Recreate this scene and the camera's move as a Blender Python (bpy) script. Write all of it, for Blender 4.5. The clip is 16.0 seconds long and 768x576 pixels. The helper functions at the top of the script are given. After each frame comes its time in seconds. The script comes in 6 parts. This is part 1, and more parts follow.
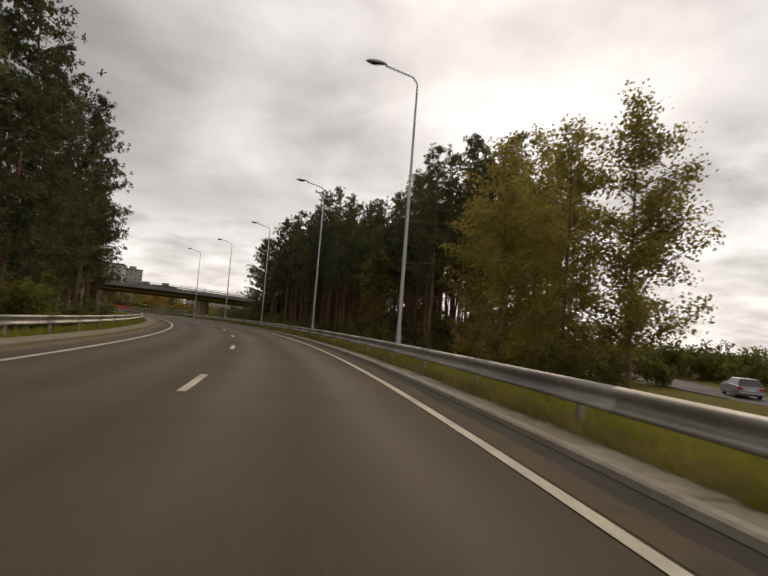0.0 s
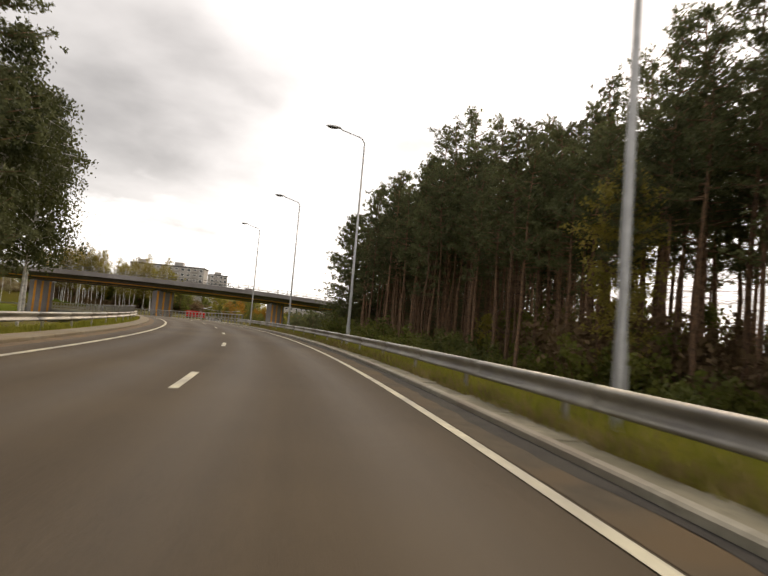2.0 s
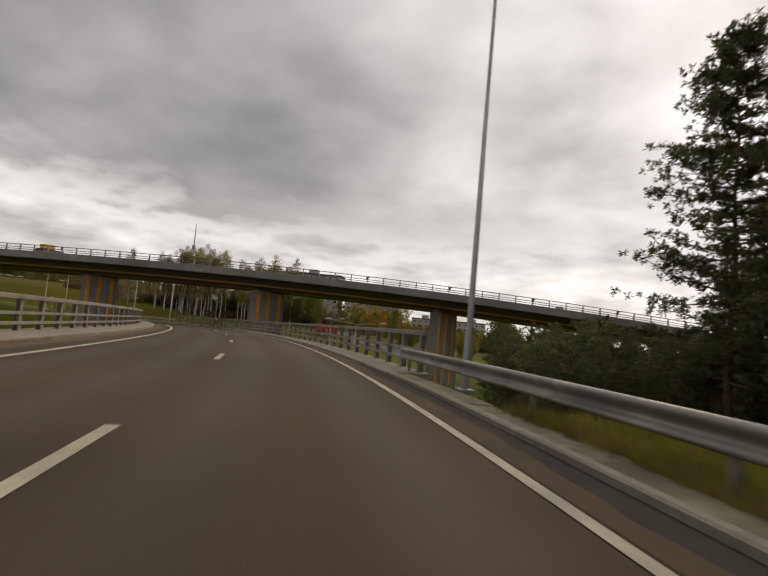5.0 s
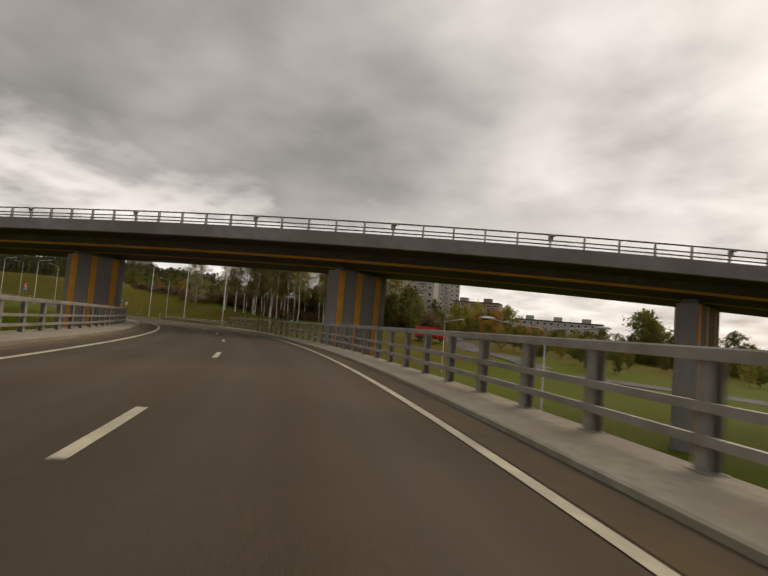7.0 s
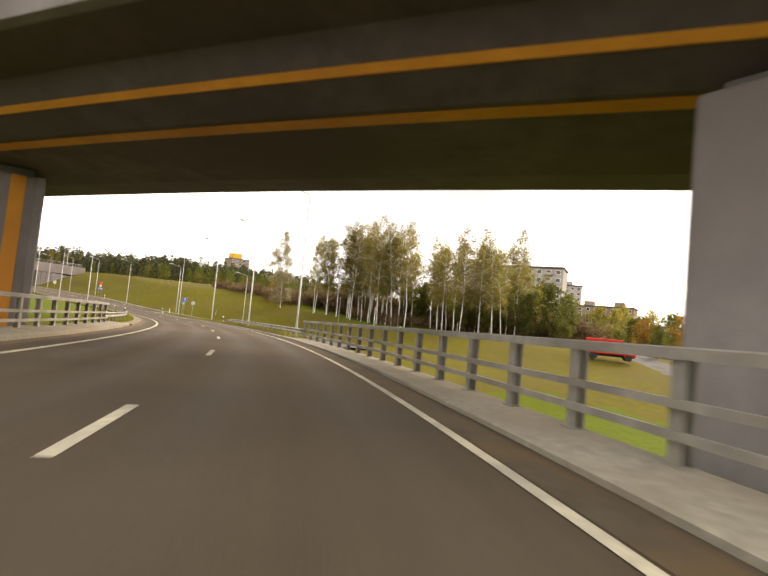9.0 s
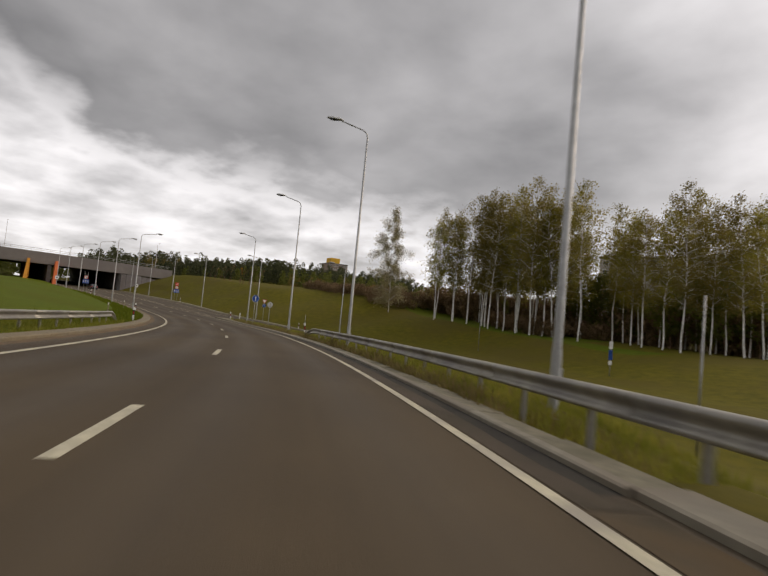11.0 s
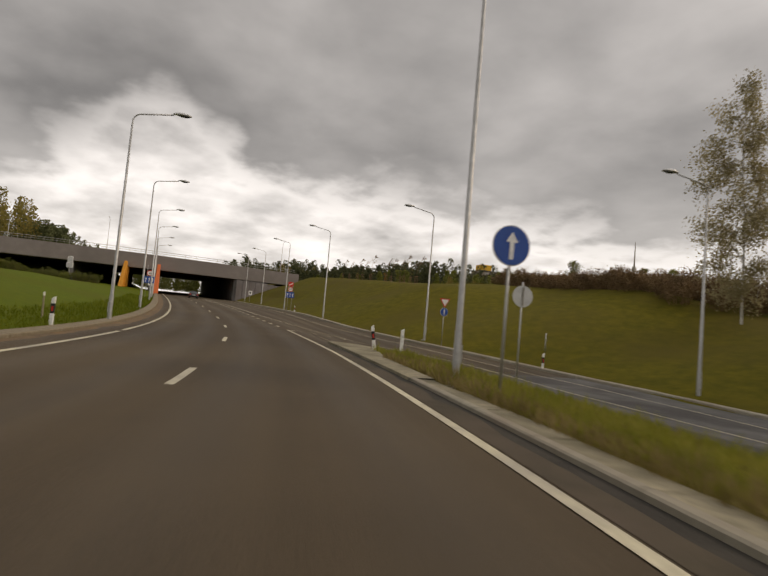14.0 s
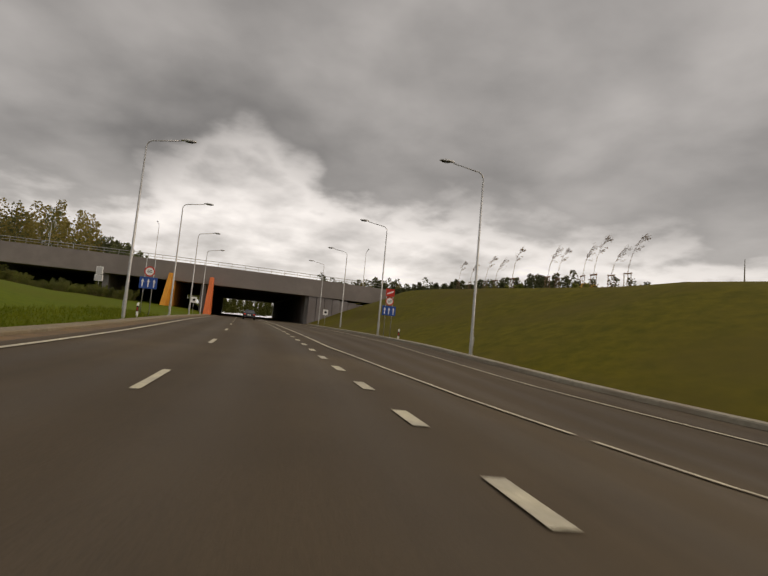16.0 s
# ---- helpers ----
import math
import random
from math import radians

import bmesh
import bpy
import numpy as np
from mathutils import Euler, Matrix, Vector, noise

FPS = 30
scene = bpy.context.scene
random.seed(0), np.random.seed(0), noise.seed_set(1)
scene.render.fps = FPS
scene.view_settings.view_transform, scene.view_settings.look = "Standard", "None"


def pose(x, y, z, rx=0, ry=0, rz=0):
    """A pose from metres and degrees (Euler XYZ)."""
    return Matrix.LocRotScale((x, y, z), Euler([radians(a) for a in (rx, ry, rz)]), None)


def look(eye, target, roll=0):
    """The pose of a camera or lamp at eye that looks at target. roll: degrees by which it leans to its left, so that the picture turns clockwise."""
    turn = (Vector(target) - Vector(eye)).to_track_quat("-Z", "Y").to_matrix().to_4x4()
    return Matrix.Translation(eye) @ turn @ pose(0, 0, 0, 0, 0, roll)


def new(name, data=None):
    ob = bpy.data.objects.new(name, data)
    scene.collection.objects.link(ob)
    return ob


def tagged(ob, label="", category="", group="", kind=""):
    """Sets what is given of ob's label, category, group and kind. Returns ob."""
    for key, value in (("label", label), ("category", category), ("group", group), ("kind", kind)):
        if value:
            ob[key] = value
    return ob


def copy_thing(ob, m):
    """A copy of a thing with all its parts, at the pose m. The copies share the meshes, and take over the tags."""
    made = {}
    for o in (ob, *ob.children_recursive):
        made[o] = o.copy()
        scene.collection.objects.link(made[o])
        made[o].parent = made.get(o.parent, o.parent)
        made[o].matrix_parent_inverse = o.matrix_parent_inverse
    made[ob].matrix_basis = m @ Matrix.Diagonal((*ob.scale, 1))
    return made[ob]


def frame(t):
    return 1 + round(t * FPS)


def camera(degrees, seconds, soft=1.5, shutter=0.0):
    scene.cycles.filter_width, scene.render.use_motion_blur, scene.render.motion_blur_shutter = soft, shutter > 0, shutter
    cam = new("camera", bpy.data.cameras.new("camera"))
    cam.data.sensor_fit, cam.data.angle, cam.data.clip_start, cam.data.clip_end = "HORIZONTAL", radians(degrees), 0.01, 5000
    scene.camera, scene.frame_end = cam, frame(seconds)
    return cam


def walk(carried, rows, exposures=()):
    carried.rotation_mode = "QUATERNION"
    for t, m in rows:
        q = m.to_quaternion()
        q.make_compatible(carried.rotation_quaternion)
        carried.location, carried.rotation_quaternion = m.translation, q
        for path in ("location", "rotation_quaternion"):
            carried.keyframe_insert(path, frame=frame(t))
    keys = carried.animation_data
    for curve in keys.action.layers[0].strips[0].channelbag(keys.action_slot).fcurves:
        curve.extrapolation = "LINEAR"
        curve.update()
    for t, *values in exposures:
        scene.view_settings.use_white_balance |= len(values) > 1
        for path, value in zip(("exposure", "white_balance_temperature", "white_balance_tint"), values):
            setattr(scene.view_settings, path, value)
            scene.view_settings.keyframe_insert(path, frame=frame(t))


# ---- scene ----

cam = camera(71.0, 16.0, soft=1.5, shutter=0.22)
PATH = [
    (0.0, 0.000, 0.000, 1.258, 94.06, -4.46, -8.12),
    (0.5, -0.187, 8.888, 1.228, 94.18, -4.82, -6.09),
    (1.0, -0.750, 17.806, 1.202, 94.22, -4.95, -3.93),
    (1.5, -1.693, 26.738, 1.180, 94.27, -4.85, -1.66),
    (2.0, -3.022, 35.669, 1.167, 94.22, -4.82, 0.74),
    (2.5, -4.737, 44.580, 1.163, 94.28, -5.02, 3.27),
    (3.0, -6.838, 53.455, 1.168, 94.35, -5.15, 5.42),
    (3.5, -9.322, 62.279, 1.180, 94.37, -5.18, 7.83),
    (4.0, -12.184, 71.037, 1.198, 94.45, -5.36, 10.41),
    (4.5, -15.394, 79.647, 1.220, 94.54, -5.46, 12.83),
    (5.0, -18.909, 88.034, 1.238, 94.48, -5.26, 15.16),
    (5.5, -22.705, 96.193, 1.245, 94.35, -5.03, 17.38),
    (6.0, -26.760, 104.120, 1.233, 94.19, -4.89, 19.52),
    (6.5, -31.057, 111.810, 1.198, 94.02, -4.76, 21.71),
    (7.0, -35.600, 119.246, 1.141, 93.89, -4.81, 24.05),
    (7.5, -40.394, 126.409, 1.068, 93.84, -5.08, 26.37),
    (8.0, -45.444, 133.275, 0.986, 93.88, -5.29, 28.64),
    (8.5, -50.806, 139.896, 0.898, 93.78, -5.40, 31.13),
    (9.0, -56.529, 146.327, 0.804, 93.66, -5.36, 33.91),
    (9.5, -62.603, 152.551, 0.702, 93.57, -5.30, 36.58),
    (10.0, -69.017, 158.554, 0.591, 93.48, -5.29, 39.23),
    (10.5, -75.759, 164.322, 0.470, 93.42, -5.32, 41.78),
    (11.0, -82.807, 169.856, 0.343, 93.49, -5.36, 44.12),
    (11.5, -90.142, 175.155, 0.215, 93.53, -5.31, 46.34),
    (12.0, -97.757, 180.205, 0.093, 93.42, -5.18, 48.79),
    (12.5, -105.567, 184.939, -0.018, 93.40, -5.07, 51.34),
    (13.0, -113.487, 189.289, -0.116, 93.60, -5.07, 53.82),
    (13.5, -121.505, 193.244, -0.197, 93.64, -4.99, 56.31),
    (14.0, -129.598, 196.807, -0.259, 93.75, -4.97, 58.79),
    (14.5, -137.746, 199.989, -0.294, 94.20, -5.22, 61.00),
    (15.0, -145.927, 202.798, -0.283, 94.67, -5.38, 62.92),
    (15.5, -154.123, 205.244, -0.200, 95.11, -5.27, 65.15),
    (16.0, -162.319, 207.330, -0.020, 95.70, -5.09, 66.83),
]

walk(cam, [(t, pose(x, y, z, rx, ry, rz)) for t, x, y, z, rx, ry, rz in PATH],
     exposures=[(0, 0.04, 8740, 18), (0.5, 0.57, 9090, 18), (1.0, 0.66, 8910, 18), (1.5, 0.9, 8910, 18), (2.5, 0.97, 8760, 18), (3.0, 0.97, 8760, 18), (3.5, 0.8, 8860, 18), (4.0, 0.52, 8860, 18), (4.5, 0.14, 8590, 18), (5.5, 0.02, 8590, 18), (7.0, 0.05, 9140, 18), (7.5, 0.52, 9240, 18), (8.0, 0.92, 9440, 18), (8.5, 1.77, 9590, 18), (8.9, 1.77, 9490, 18), (9.6, 0.92, 8790, 18), (10.6, 0.12, 8290, 18), (11, 0.14, 8260, 18), (11.5, 0.37, 8760, 18), (12, 0.4, 8860, 18), (12.5, 0.42, 8790, 18), (13, 0.14, 8710, 18), (14, 0.19, 9010, 18), (15, 0.12, 9110, 18), (16, 0.04, 9010, 18)])
# the road's line: metres along it, heading in degrees (left of +y), height
LINE_S = [-90, 0, 18, 36, 54, 72, 91, 109, 126, 143, 160, 178, 196, 214, 232, 250, 267, 284, 301, 318, 335, 360, 391, 500, 650]
LINE_H = [-24, 0, 4.87, 9.73, 14.52, 19.18, 23.93, 28.24, 32.55, 37.57, 42.86, 48.22, 53.1, 57.63, 62.46, 67.49, 72.14, 76.8, 80.0, 81.6, 82, 82, 82, 82, 82]
LINE_Z = [0, 0, -.06, -.09, -.09, -.06, -.02, -.02, -.12, -.27, -.45, -.67, -.91, -1.16, -1.37, -1.52, -1.54, -1.28, -.75, -.1, .5, 1.2, 2.1, 5.3, 8.0]
SS = np.arange(-90, 650.01, .5)
_k = np.ones(41) / 41
def _soft(v):
    pad = np.concatenate([v[0] + (np.arange(20) - 20) * (v[1] - v[0]), v, v[-1] + (np.arange(20) + 1) * (v[-1] - v[-2])])
    return np.convolve(pad, _k, "valid")
HH = np.radians(_soft(np.interp(SS, LINE_S, LINE_H)))
ZZ = _soft(np.interp(SS, LINE_S, LINE_Z))
_i0 = 180
XX = np.concatenate([[0], np.cumsum(-np.sin((HH[1:] + HH[:-1]) / 2) * .5)])
YY = np.concatenate([[0], np.cumsum(np.cos((HH[1:] + HH[:-1]) / 2) * .5)])
XX -= XX[_i0]; YY -= YY[_i0]
def W(s, d=0.0, z=0.0):
    h = np.interp(s, SS, HH)
    return (np.interp(s, SS, XX) + d * np.cos(h), np.interp(s, SS, YY) + d * np.sin(h), np.interp(s, SS, ZZ) + z)

# ---- light ----
SUN_DIR = Vector((0.34, 0.84, 0.60)).normalized()


# the cloud deck by bearing (degrees left of +y): where its lower edge hangs (degrees of elevation), and how much light it lets through
DECK_EDGE = [(-180, 16), (-60, 16), (-30, 14), (-5, 10), (10, 9), (35, 9.5), (47, 11.5), (57, 12.5), (66, 14), (72, 14), (78, 16.5), (84, 19), (89, 15), (96, 9), (115, 9), (180, 16)]
DECK_SHADE = [(-180, 0.42), (-60, 0.62), (-38, 0.76), (-25, 0.86), (-8, 0.82), (4, 0.70), (12, 0.56), (19, 0.45), (27, 0.34), (38, 0.30), (52, 0.33), (66, 0.32), (80, 0.325), (93, 0.32), (112, 0.34), (180, 0.42)]


def build_world():
    w = bpy.data.worlds.new("overcast_sky")
    scene.world = w
    w.use_nodes = True
    nt = w.node_tree
    nt.nodes.clear()
    N, L = nt.nodes.new, nt.links.new

    def calc(op, a, b=None, c=None):
        n = N("ShaderNodeMath"); n.operation = op
        for i, v in enumerate((a, b, c)):
            if v is None:
                continue
            if isinstance(v, (int, float)):
                n.inputs[i].default_value = v
            else:
                L(v, n.inputs[i])
        return n.outputs[0]

    def ramp_range(v, lo, hi, a, b, smooth=False):
        n = N("ShaderNodeMapRange")
        n.interpolation_type = "SMOOTHSTEP" if smooth else "LINEAR"
        for i, q in enumerate((lo, hi, a, b)):
            n.inputs[i + 1].default_value = q
        L(v, n.inputs[0])
        return n.outputs[0]

    def cloud_noise(vec, scale, detail, rough, distort=0.0):
        n = N("ShaderNodeTexNoise")
        for key, q in (("Scale", scale), ("Detail", detail), ("Roughness", rough), ("Distortion", distort)):
            n.inputs[key].default_value = q
        L(vec, n.inputs["Vector"])
        return n.outputs[0]

    def by_bearing(u, table, unit):
        n = N("ShaderNodeValToRGB")
        n.color_ramp.interpolation = "B_SPLINE" if unit > 10 else "LINEAR"
        e = n.color_ramp.elements
        for i, (deg, v) in enumerate(table):
            q = (e[0] if i == 0 else e[-1] if i == len(table) - 1 else e.new((deg + 180) / 360))
            q.position = (deg + 180) / 360
            q.color = (v / unit, v / unit, v / unit, 1)
        L(u, n.inputs[0])
        return calc("MULTIPLY", n.outputs[0], unit)

    out, bg = N("ShaderNodeOutputWorld"), N("ShaderNodeBackground")
    sky = N("ShaderNodeTexSky")
    sky.sky_type, sky.sun_disc = "NISHITA", False
    sky.sun_elevation, sky.sun_rotation = math.asin(SUN_DIR.z), math.atan2(SUN_DIR.x, SUN_DIR.y)
    sky.dust_density, sky.air_density = 1.0, 1.0
    tc, sep = N("ShaderNodeTexCoord"), N("ShaderNodeSeparateXYZ")
    L(tc.outputs["Generated"], sep.inputs[0])
    x, y, z = sep.outputs
    # a flat layer of cloud seen in perspective
    depth = calc("ADD", calc("MAXIMUM", z, 0.0), 0.22)
    comb = N("ShaderNodeCombineXYZ")
    L(calc("DIVIDE", x, depth), comb.inputs[0]); L(calc("DIVIDE", y, depth), comb.inputs[1])
    off = N("ShaderNodeVectorMath"); off.operation = "ADD"; off.inputs[1].default_value = CLOUD_SHIFT
    L(comb.outputs[0], off.inputs[0])
    broad = cloud_noise(off.outputs[0], 0.75, 4, 0.45, 0.15)
    lumps = cloud_noise(off.outputs[0], 2.0, 5, 0.48, 0.15)
    fine = cloud_noise(off.outputs[0], 5.5, 4, 0.5, 0.1)
    mix = calc("ADD", calc("MULTIPLY", broad, 0.46), calc("MULTIPLY_ADD", lumps, 0.46, calc("MULTIPLY", fine, 0.08)))
    bearing = calc("ARCTAN2", calc("MULTIPLY", x, -1.0), y)
    u = calc("MULTIPLY_ADD", bearing, 1 / math.tau, 0.5)
    height = calc("MULTIPLY", calc("ARCSINE", z), 180 / math.pi)
    edge, shade = by_bearing(u, DECK_EDGE, 40.0), by_bearing(u, DECK_SHADE, 1.0)
    over_edge = calc("SUBTRACT", height, edge)
    ragged = calc("ADD", over_edge, ramp_range(calc("MULTIPLY_ADD", fine, 0.35, calc("MULTIPLY", lumps, 0.65)), 0.3, 0.7, -4.5, 4.5))
    deck = ramp_range(ragged, -1.6, 3.0, 0.0, 1.0, True)
    # darkest close over the edge, thinner higher up
    lit = calc("MULTIPLY", calc("MULTIPLY", shade, ramp_range(mix, 0.36, 0.64, 0.60, 1.55)), ramp_range(over_edge, 4.0, 34.0, 0.92, 1.22))
    gap = ramp_range(calc("MULTIPLY_ADD", lumps, 0.72, calc("MULTIPLY", fine, 0.28)), 0.34, 0.62, 0.44, 1.02)
    lum = N("ShaderNodeMix"); lum.data_type = "FLOAT"
    L(deck, lum.inputs[0]); L(gap, lum.inputs[2]); L(lit, lum.inputs[3])
    tint = N("ShaderNodeMix"); tint.data_type = "RGBA"; tint.blend_type = "MULTIPLY"; tint.inputs[0].default_value = 1.0
    tint.inputs[7].default_value = (0.862, 1.0, 1.185, 1)
    grey = N("ShaderNodeCombineColor")
    for i in range(3):
        L(lum.outputs[0], grey.inputs[i])
    L(grey.outputs[0], tint.inputs[6])
    # a thin share of clear sky
    sc = N("ShaderNodeMix"); sc.data_type = "RGBA"; sc.inputs[0].default_value = 0.06
    sk = N("ShaderNodeMix"); sk.data_type = "RGBA"; sk.blend_type = "MULTIPLY"; sk.inputs[0].default_value = 1.0
    sk.inputs[7].default_value = (0.12, 0.12, 0.12, 1)
    L(sky.outputs[0], sk.inputs[6])
    L(tint.outputs[2], sc.inputs[6]); L(sk.outputs[2], sc.inputs[7])
    L(sc.outputs[2], bg.inputs[0])
    bg.inputs[1].default_value = SKY_STRENGTH
    L(bg.outputs[0], out.inputs[0])


CLOUD_SHIFT = (3.1, 1.7, 0.0)
SKY_STRENGTH = 1.0
build_world()
sun_data = bpy.data.lights.new("sun", "SUN")
sun_data.energy, sun_data.angle, sun_data.color = 0.95, radians(32), (1.0, 0.94, 0.84)
sun = new("sun", sun_data)
sun.matrix_world = look((0, 0, 0), -SUN_DIR)


# ---- materials ----
def material(name, dark, light, scale=4.0, rough=0.8, metal=0.0, bump=0.0, bump_scale=30.0, big=None, big_scale=0.25, spread=0.0, translucent=0.0, obj_noise=True, spec=0.3):
    """Two colours mixed by fine noise, a third stained in by large noise; spread: random lightness from object to object."""
    m = bpy.data.materials.new(name)
    m.use_nodes = True
    nt = m.node_tree
    N, L = nt.nodes.new, nt.links.new
    b = nt.nodes["Principled BSDF"]
    geo = N("ShaderNodeTexCoord") if obj_noise else N("ShaderNodeNewGeometry")
    vec = geo.outputs["Object"] if obj_noise else geo.outputs["Position"]
    n = N("ShaderNodeTexNoise"); n.inputs["Scale"].default_value = scale; n.inputs["Detail"].default_value = 5
    n.inputs["Roughness"].default_value = 0.65
    L(vec, n.inputs["Vector"])
    r = N("ShaderNodeValToRGB")
    r.color_ramp.elements[0].position, r.color_ramp.elements[0].color = 0.32, (*dark, 1)
    r.color_ramp.elements[1].position, r.color_ramp.elements[1].color = 0.68, (*light, 1)
    L(n.outputs[0], r.inputs[0])
    col = r.outputs[0]
    if big:
        n2 = N("ShaderNodeTexNoise"); n2.inputs["Scale"].default_value = big_scale; n2.inputs["Detail"].default_value = 4
        L(vec, n2.inputs["Vector"])
        mr = N("ShaderNodeMapRange"); mr.inputs[1].default_value, mr.inputs[2].default_value = 0.42, 0.66
        L(n2.outputs[0], mr.inputs[0])
        mx = N("ShaderNodeMix"); mx.data_type = "RGBA"; mx.inputs[7].default_value = (*big, 1)
        L(mr.outputs[0], mx.inputs[0]); L(col, mx.inputs[6])
        col = mx.outputs[2]
    if spread:
        oi = N("ShaderNodeObjectInfo")
        mr = N("ShaderNodeMapRange"); mr.inputs[3].default_value, mr.inputs[4].default_value = 1 - spread, 1 + spread
        L(oi.outputs["Random"], mr.inputs[0])
        hs = N("ShaderNodeHueSaturation"); L(mr.outputs[0], hs.inputs["Value"]); L(col, hs.inputs["Color"])
        col = hs.outputs[0]
    L(col, b.inputs["Base Color"])
    b.inputs["Roughness"].default_value, b.inputs["Metallic"].default_value = rough, metal
    b.inputs["Specular IOR Level"].default_value = spec
    if bump:
        nb = N("ShaderNodeTexNoise"); nb.inputs["Scale"].default_value = bump_scale; nb.inputs["Detail"].default_value = 4
        L(vec, nb.inputs["Vector"])
        bp = N("ShaderNodeBump"); bp.inputs["Strength"].default_value = bump; bp.inputs["Distance"].default_value = 0.02
        L(nb.outputs[0], bp.inputs["Height"]); L(bp.outputs[0], b.inputs["Normal"])
    if translucent:
        tr, ms = N("ShaderNodeBsdfTranslucent"), N("ShaderNodeMixShader")
        ms.inputs[0].default_value = translucent
        L(col, tr.inputs["Color"]); L(b.outputs[0], ms.inputs[1]); L(tr.outputs[0], ms.inputs[2])
        L(ms.outputs[0], nt.nodes["Material Output"].inputs[0])
    return m


def worn_road(m):
    """Wheel tracks polished into the lanes, sealed joints and patches, laid out along the road by its UV map (metres along, metres across)."""
    nt = m.node_tree
    N, L = nt.nodes.new, nt.links.new
    b = nt.nodes["Principled BSDF"]
    col = b.inputs["Base Color"].links[0].from_socket
    uv = N("ShaderNodeUVMap"); uv.uv_map = "along"
    sep = N("ShaderNodeSeparateXYZ"); L(uv.outputs[0], sep.inputs[0])
    # two tracks in each lane
    wav = N("ShaderNodeMath"); wav.operation = "MULTIPLY_ADD"; wav.inputs[1].default_value, wav.inputs[2].default_value = math.tau / 1.95, 1.1
    L(sep.outputs[1], wav.inputs[0])
    sn = N("ShaderNodeMath"); sn.operation = "SINE"; L(wav.outputs[0], sn.inputs[0])
    stretch = N("ShaderNodeMapping"); stretch.inputs["Scale"].default_value = (0.05, 1.6, 1.0)
    L(uv.outputs[0], stretch.inputs["Vector"])
    streak = N("ShaderNodeTexNoise"); streak.inputs["Scale"].default_value, streak.inputs["Detail"].default_value = 1.6, 6
    L(stretch.outputs[0], streak.inputs["Vector"])
    patch = N("ShaderNodeTexNoise"); patch.inputs["Scale"].default_value, patch.inputs["Detail"].default_value = 0.35, 5
    L(uv.outputs[0], patch.inputs["Vector"])
    acc = N("ShaderNodeMath"); acc.operation = "MULTIPLY_ADD"; acc.inputs[1].default_value, acc.inputs[2].default_value = 0.012, 0.56
    L(sn.outputs[0], acc.inputs[0])
    for src, w in ((streak, 0.42), (patch, 0.46)):
        k = N("ShaderNodeMath"); k.operation = "MULTIPLY_ADD"; k.inputs[1].default_value = w
        L(src.outputs[0], k.inputs[0]); L(acc.outputs[0], k.inputs[2])
        acc = k
    mul = N("ShaderNodeMix"); mul.data_type = "RGBA"; mul.blend_type = "MULTIPLY"; mul.inputs[0].default_value = 1.0
    grey = N("ShaderNodeCombineColor")
    for i in range(3):
        L(acc.outputs[0], grey.inputs[i])
    L(col, mul.inputs[6]); L(grey.outputs[0], mul.inputs[7])
    L(mul.outputs[2], b.inputs["Base Color"])
    rr = N("ShaderNodeMapRange"); rr.inputs[1].default_value, rr.inputs[2].default_value, rr.inputs[3].default_value, rr.inputs[4].default_value = -1, 1, 0.74, 0.92
    L(sn.outputs[0], rr.inputs[0]); L(rr.outputs[0], b.inputs["Roughness"])


M_ASPHALT = material("asphalt", (0.0412, 0.0292, 0.0176), (0.0852, 0.0618, 0.0374), 45, 0.85, bump=0.35, bump_scale=90, big=(0.084, 0.060, 0.0345), big_scale=0.12)
worn_road(M_ASPHALT)
M_ASPHALT2 = material("patched_asphalt", (0.075, 0.072, 0.068), (0.15, 0.145, 0.14), 0.9, 0.9, bump=0.2, bump_scale=90, big=(0.06, 0.056, 0.054), big_scale=0.3)
M_DUST = material("dusty_shoulder", (0.056, 0.043, 0.027), (0.090, 0.068, 0.041), 3.0, 0.95, bump=0.3, bump_scale=60, big=(0.104, 0.068, 0.034), big_scale=0.8)
M_DUST_TAN = material("tan_dust", (0.098, 0.068, 0.042), (0.160, 0.110, 0.066), 3.0, 0.95, bump=0.3, bump_scale=60, big=(0.18, 0.112, 0.056), big_scale=0.8)
M_DUST_GREY = material("grey_dust", (0.043, 0.034, 0.022), (0.074, 0.058, 0.037), 3.0, 0.95, bump=0.3, bump_scale=60, big=(0.080, 0.060, 0.042), big_scale=0.5)
M_GUTTER = material("dark_gutter", (0.020, 0.018, 0.015), (0.046, 0.039, 0.031), 2.0, 0.95, bump=0.5, bump_scale=30, big=(0.046, 0.040, 0.030), big_scale=0.6)
M_PAINT = material("road_paint", (0.40, 0.365, 0.26), (0.62, 0.57, 0.42), 9, 0.75, big=(0.34, 0.31, 0.25), big_scale=0.9)
M_KERB = material("kerb_concrete", (0.225, 0.204, 0.158), (0.345, 0.314, 0.245), 6, 0.9, bump=0.3, bump_scale=40, big=(0.25, 0.21, 0.16), big_scale=0.5, spread=0.06)
M_KERB_DUSTY = material("dusty_kerb_concrete", (0.150, 0.122, 0.080), (0.250, 0.208, 0.145), 6, 0.92, bump=0.3, bump_scale=40, big=(0.20, 0.155, 0.095), big_scale=0.5, spread=0.06)
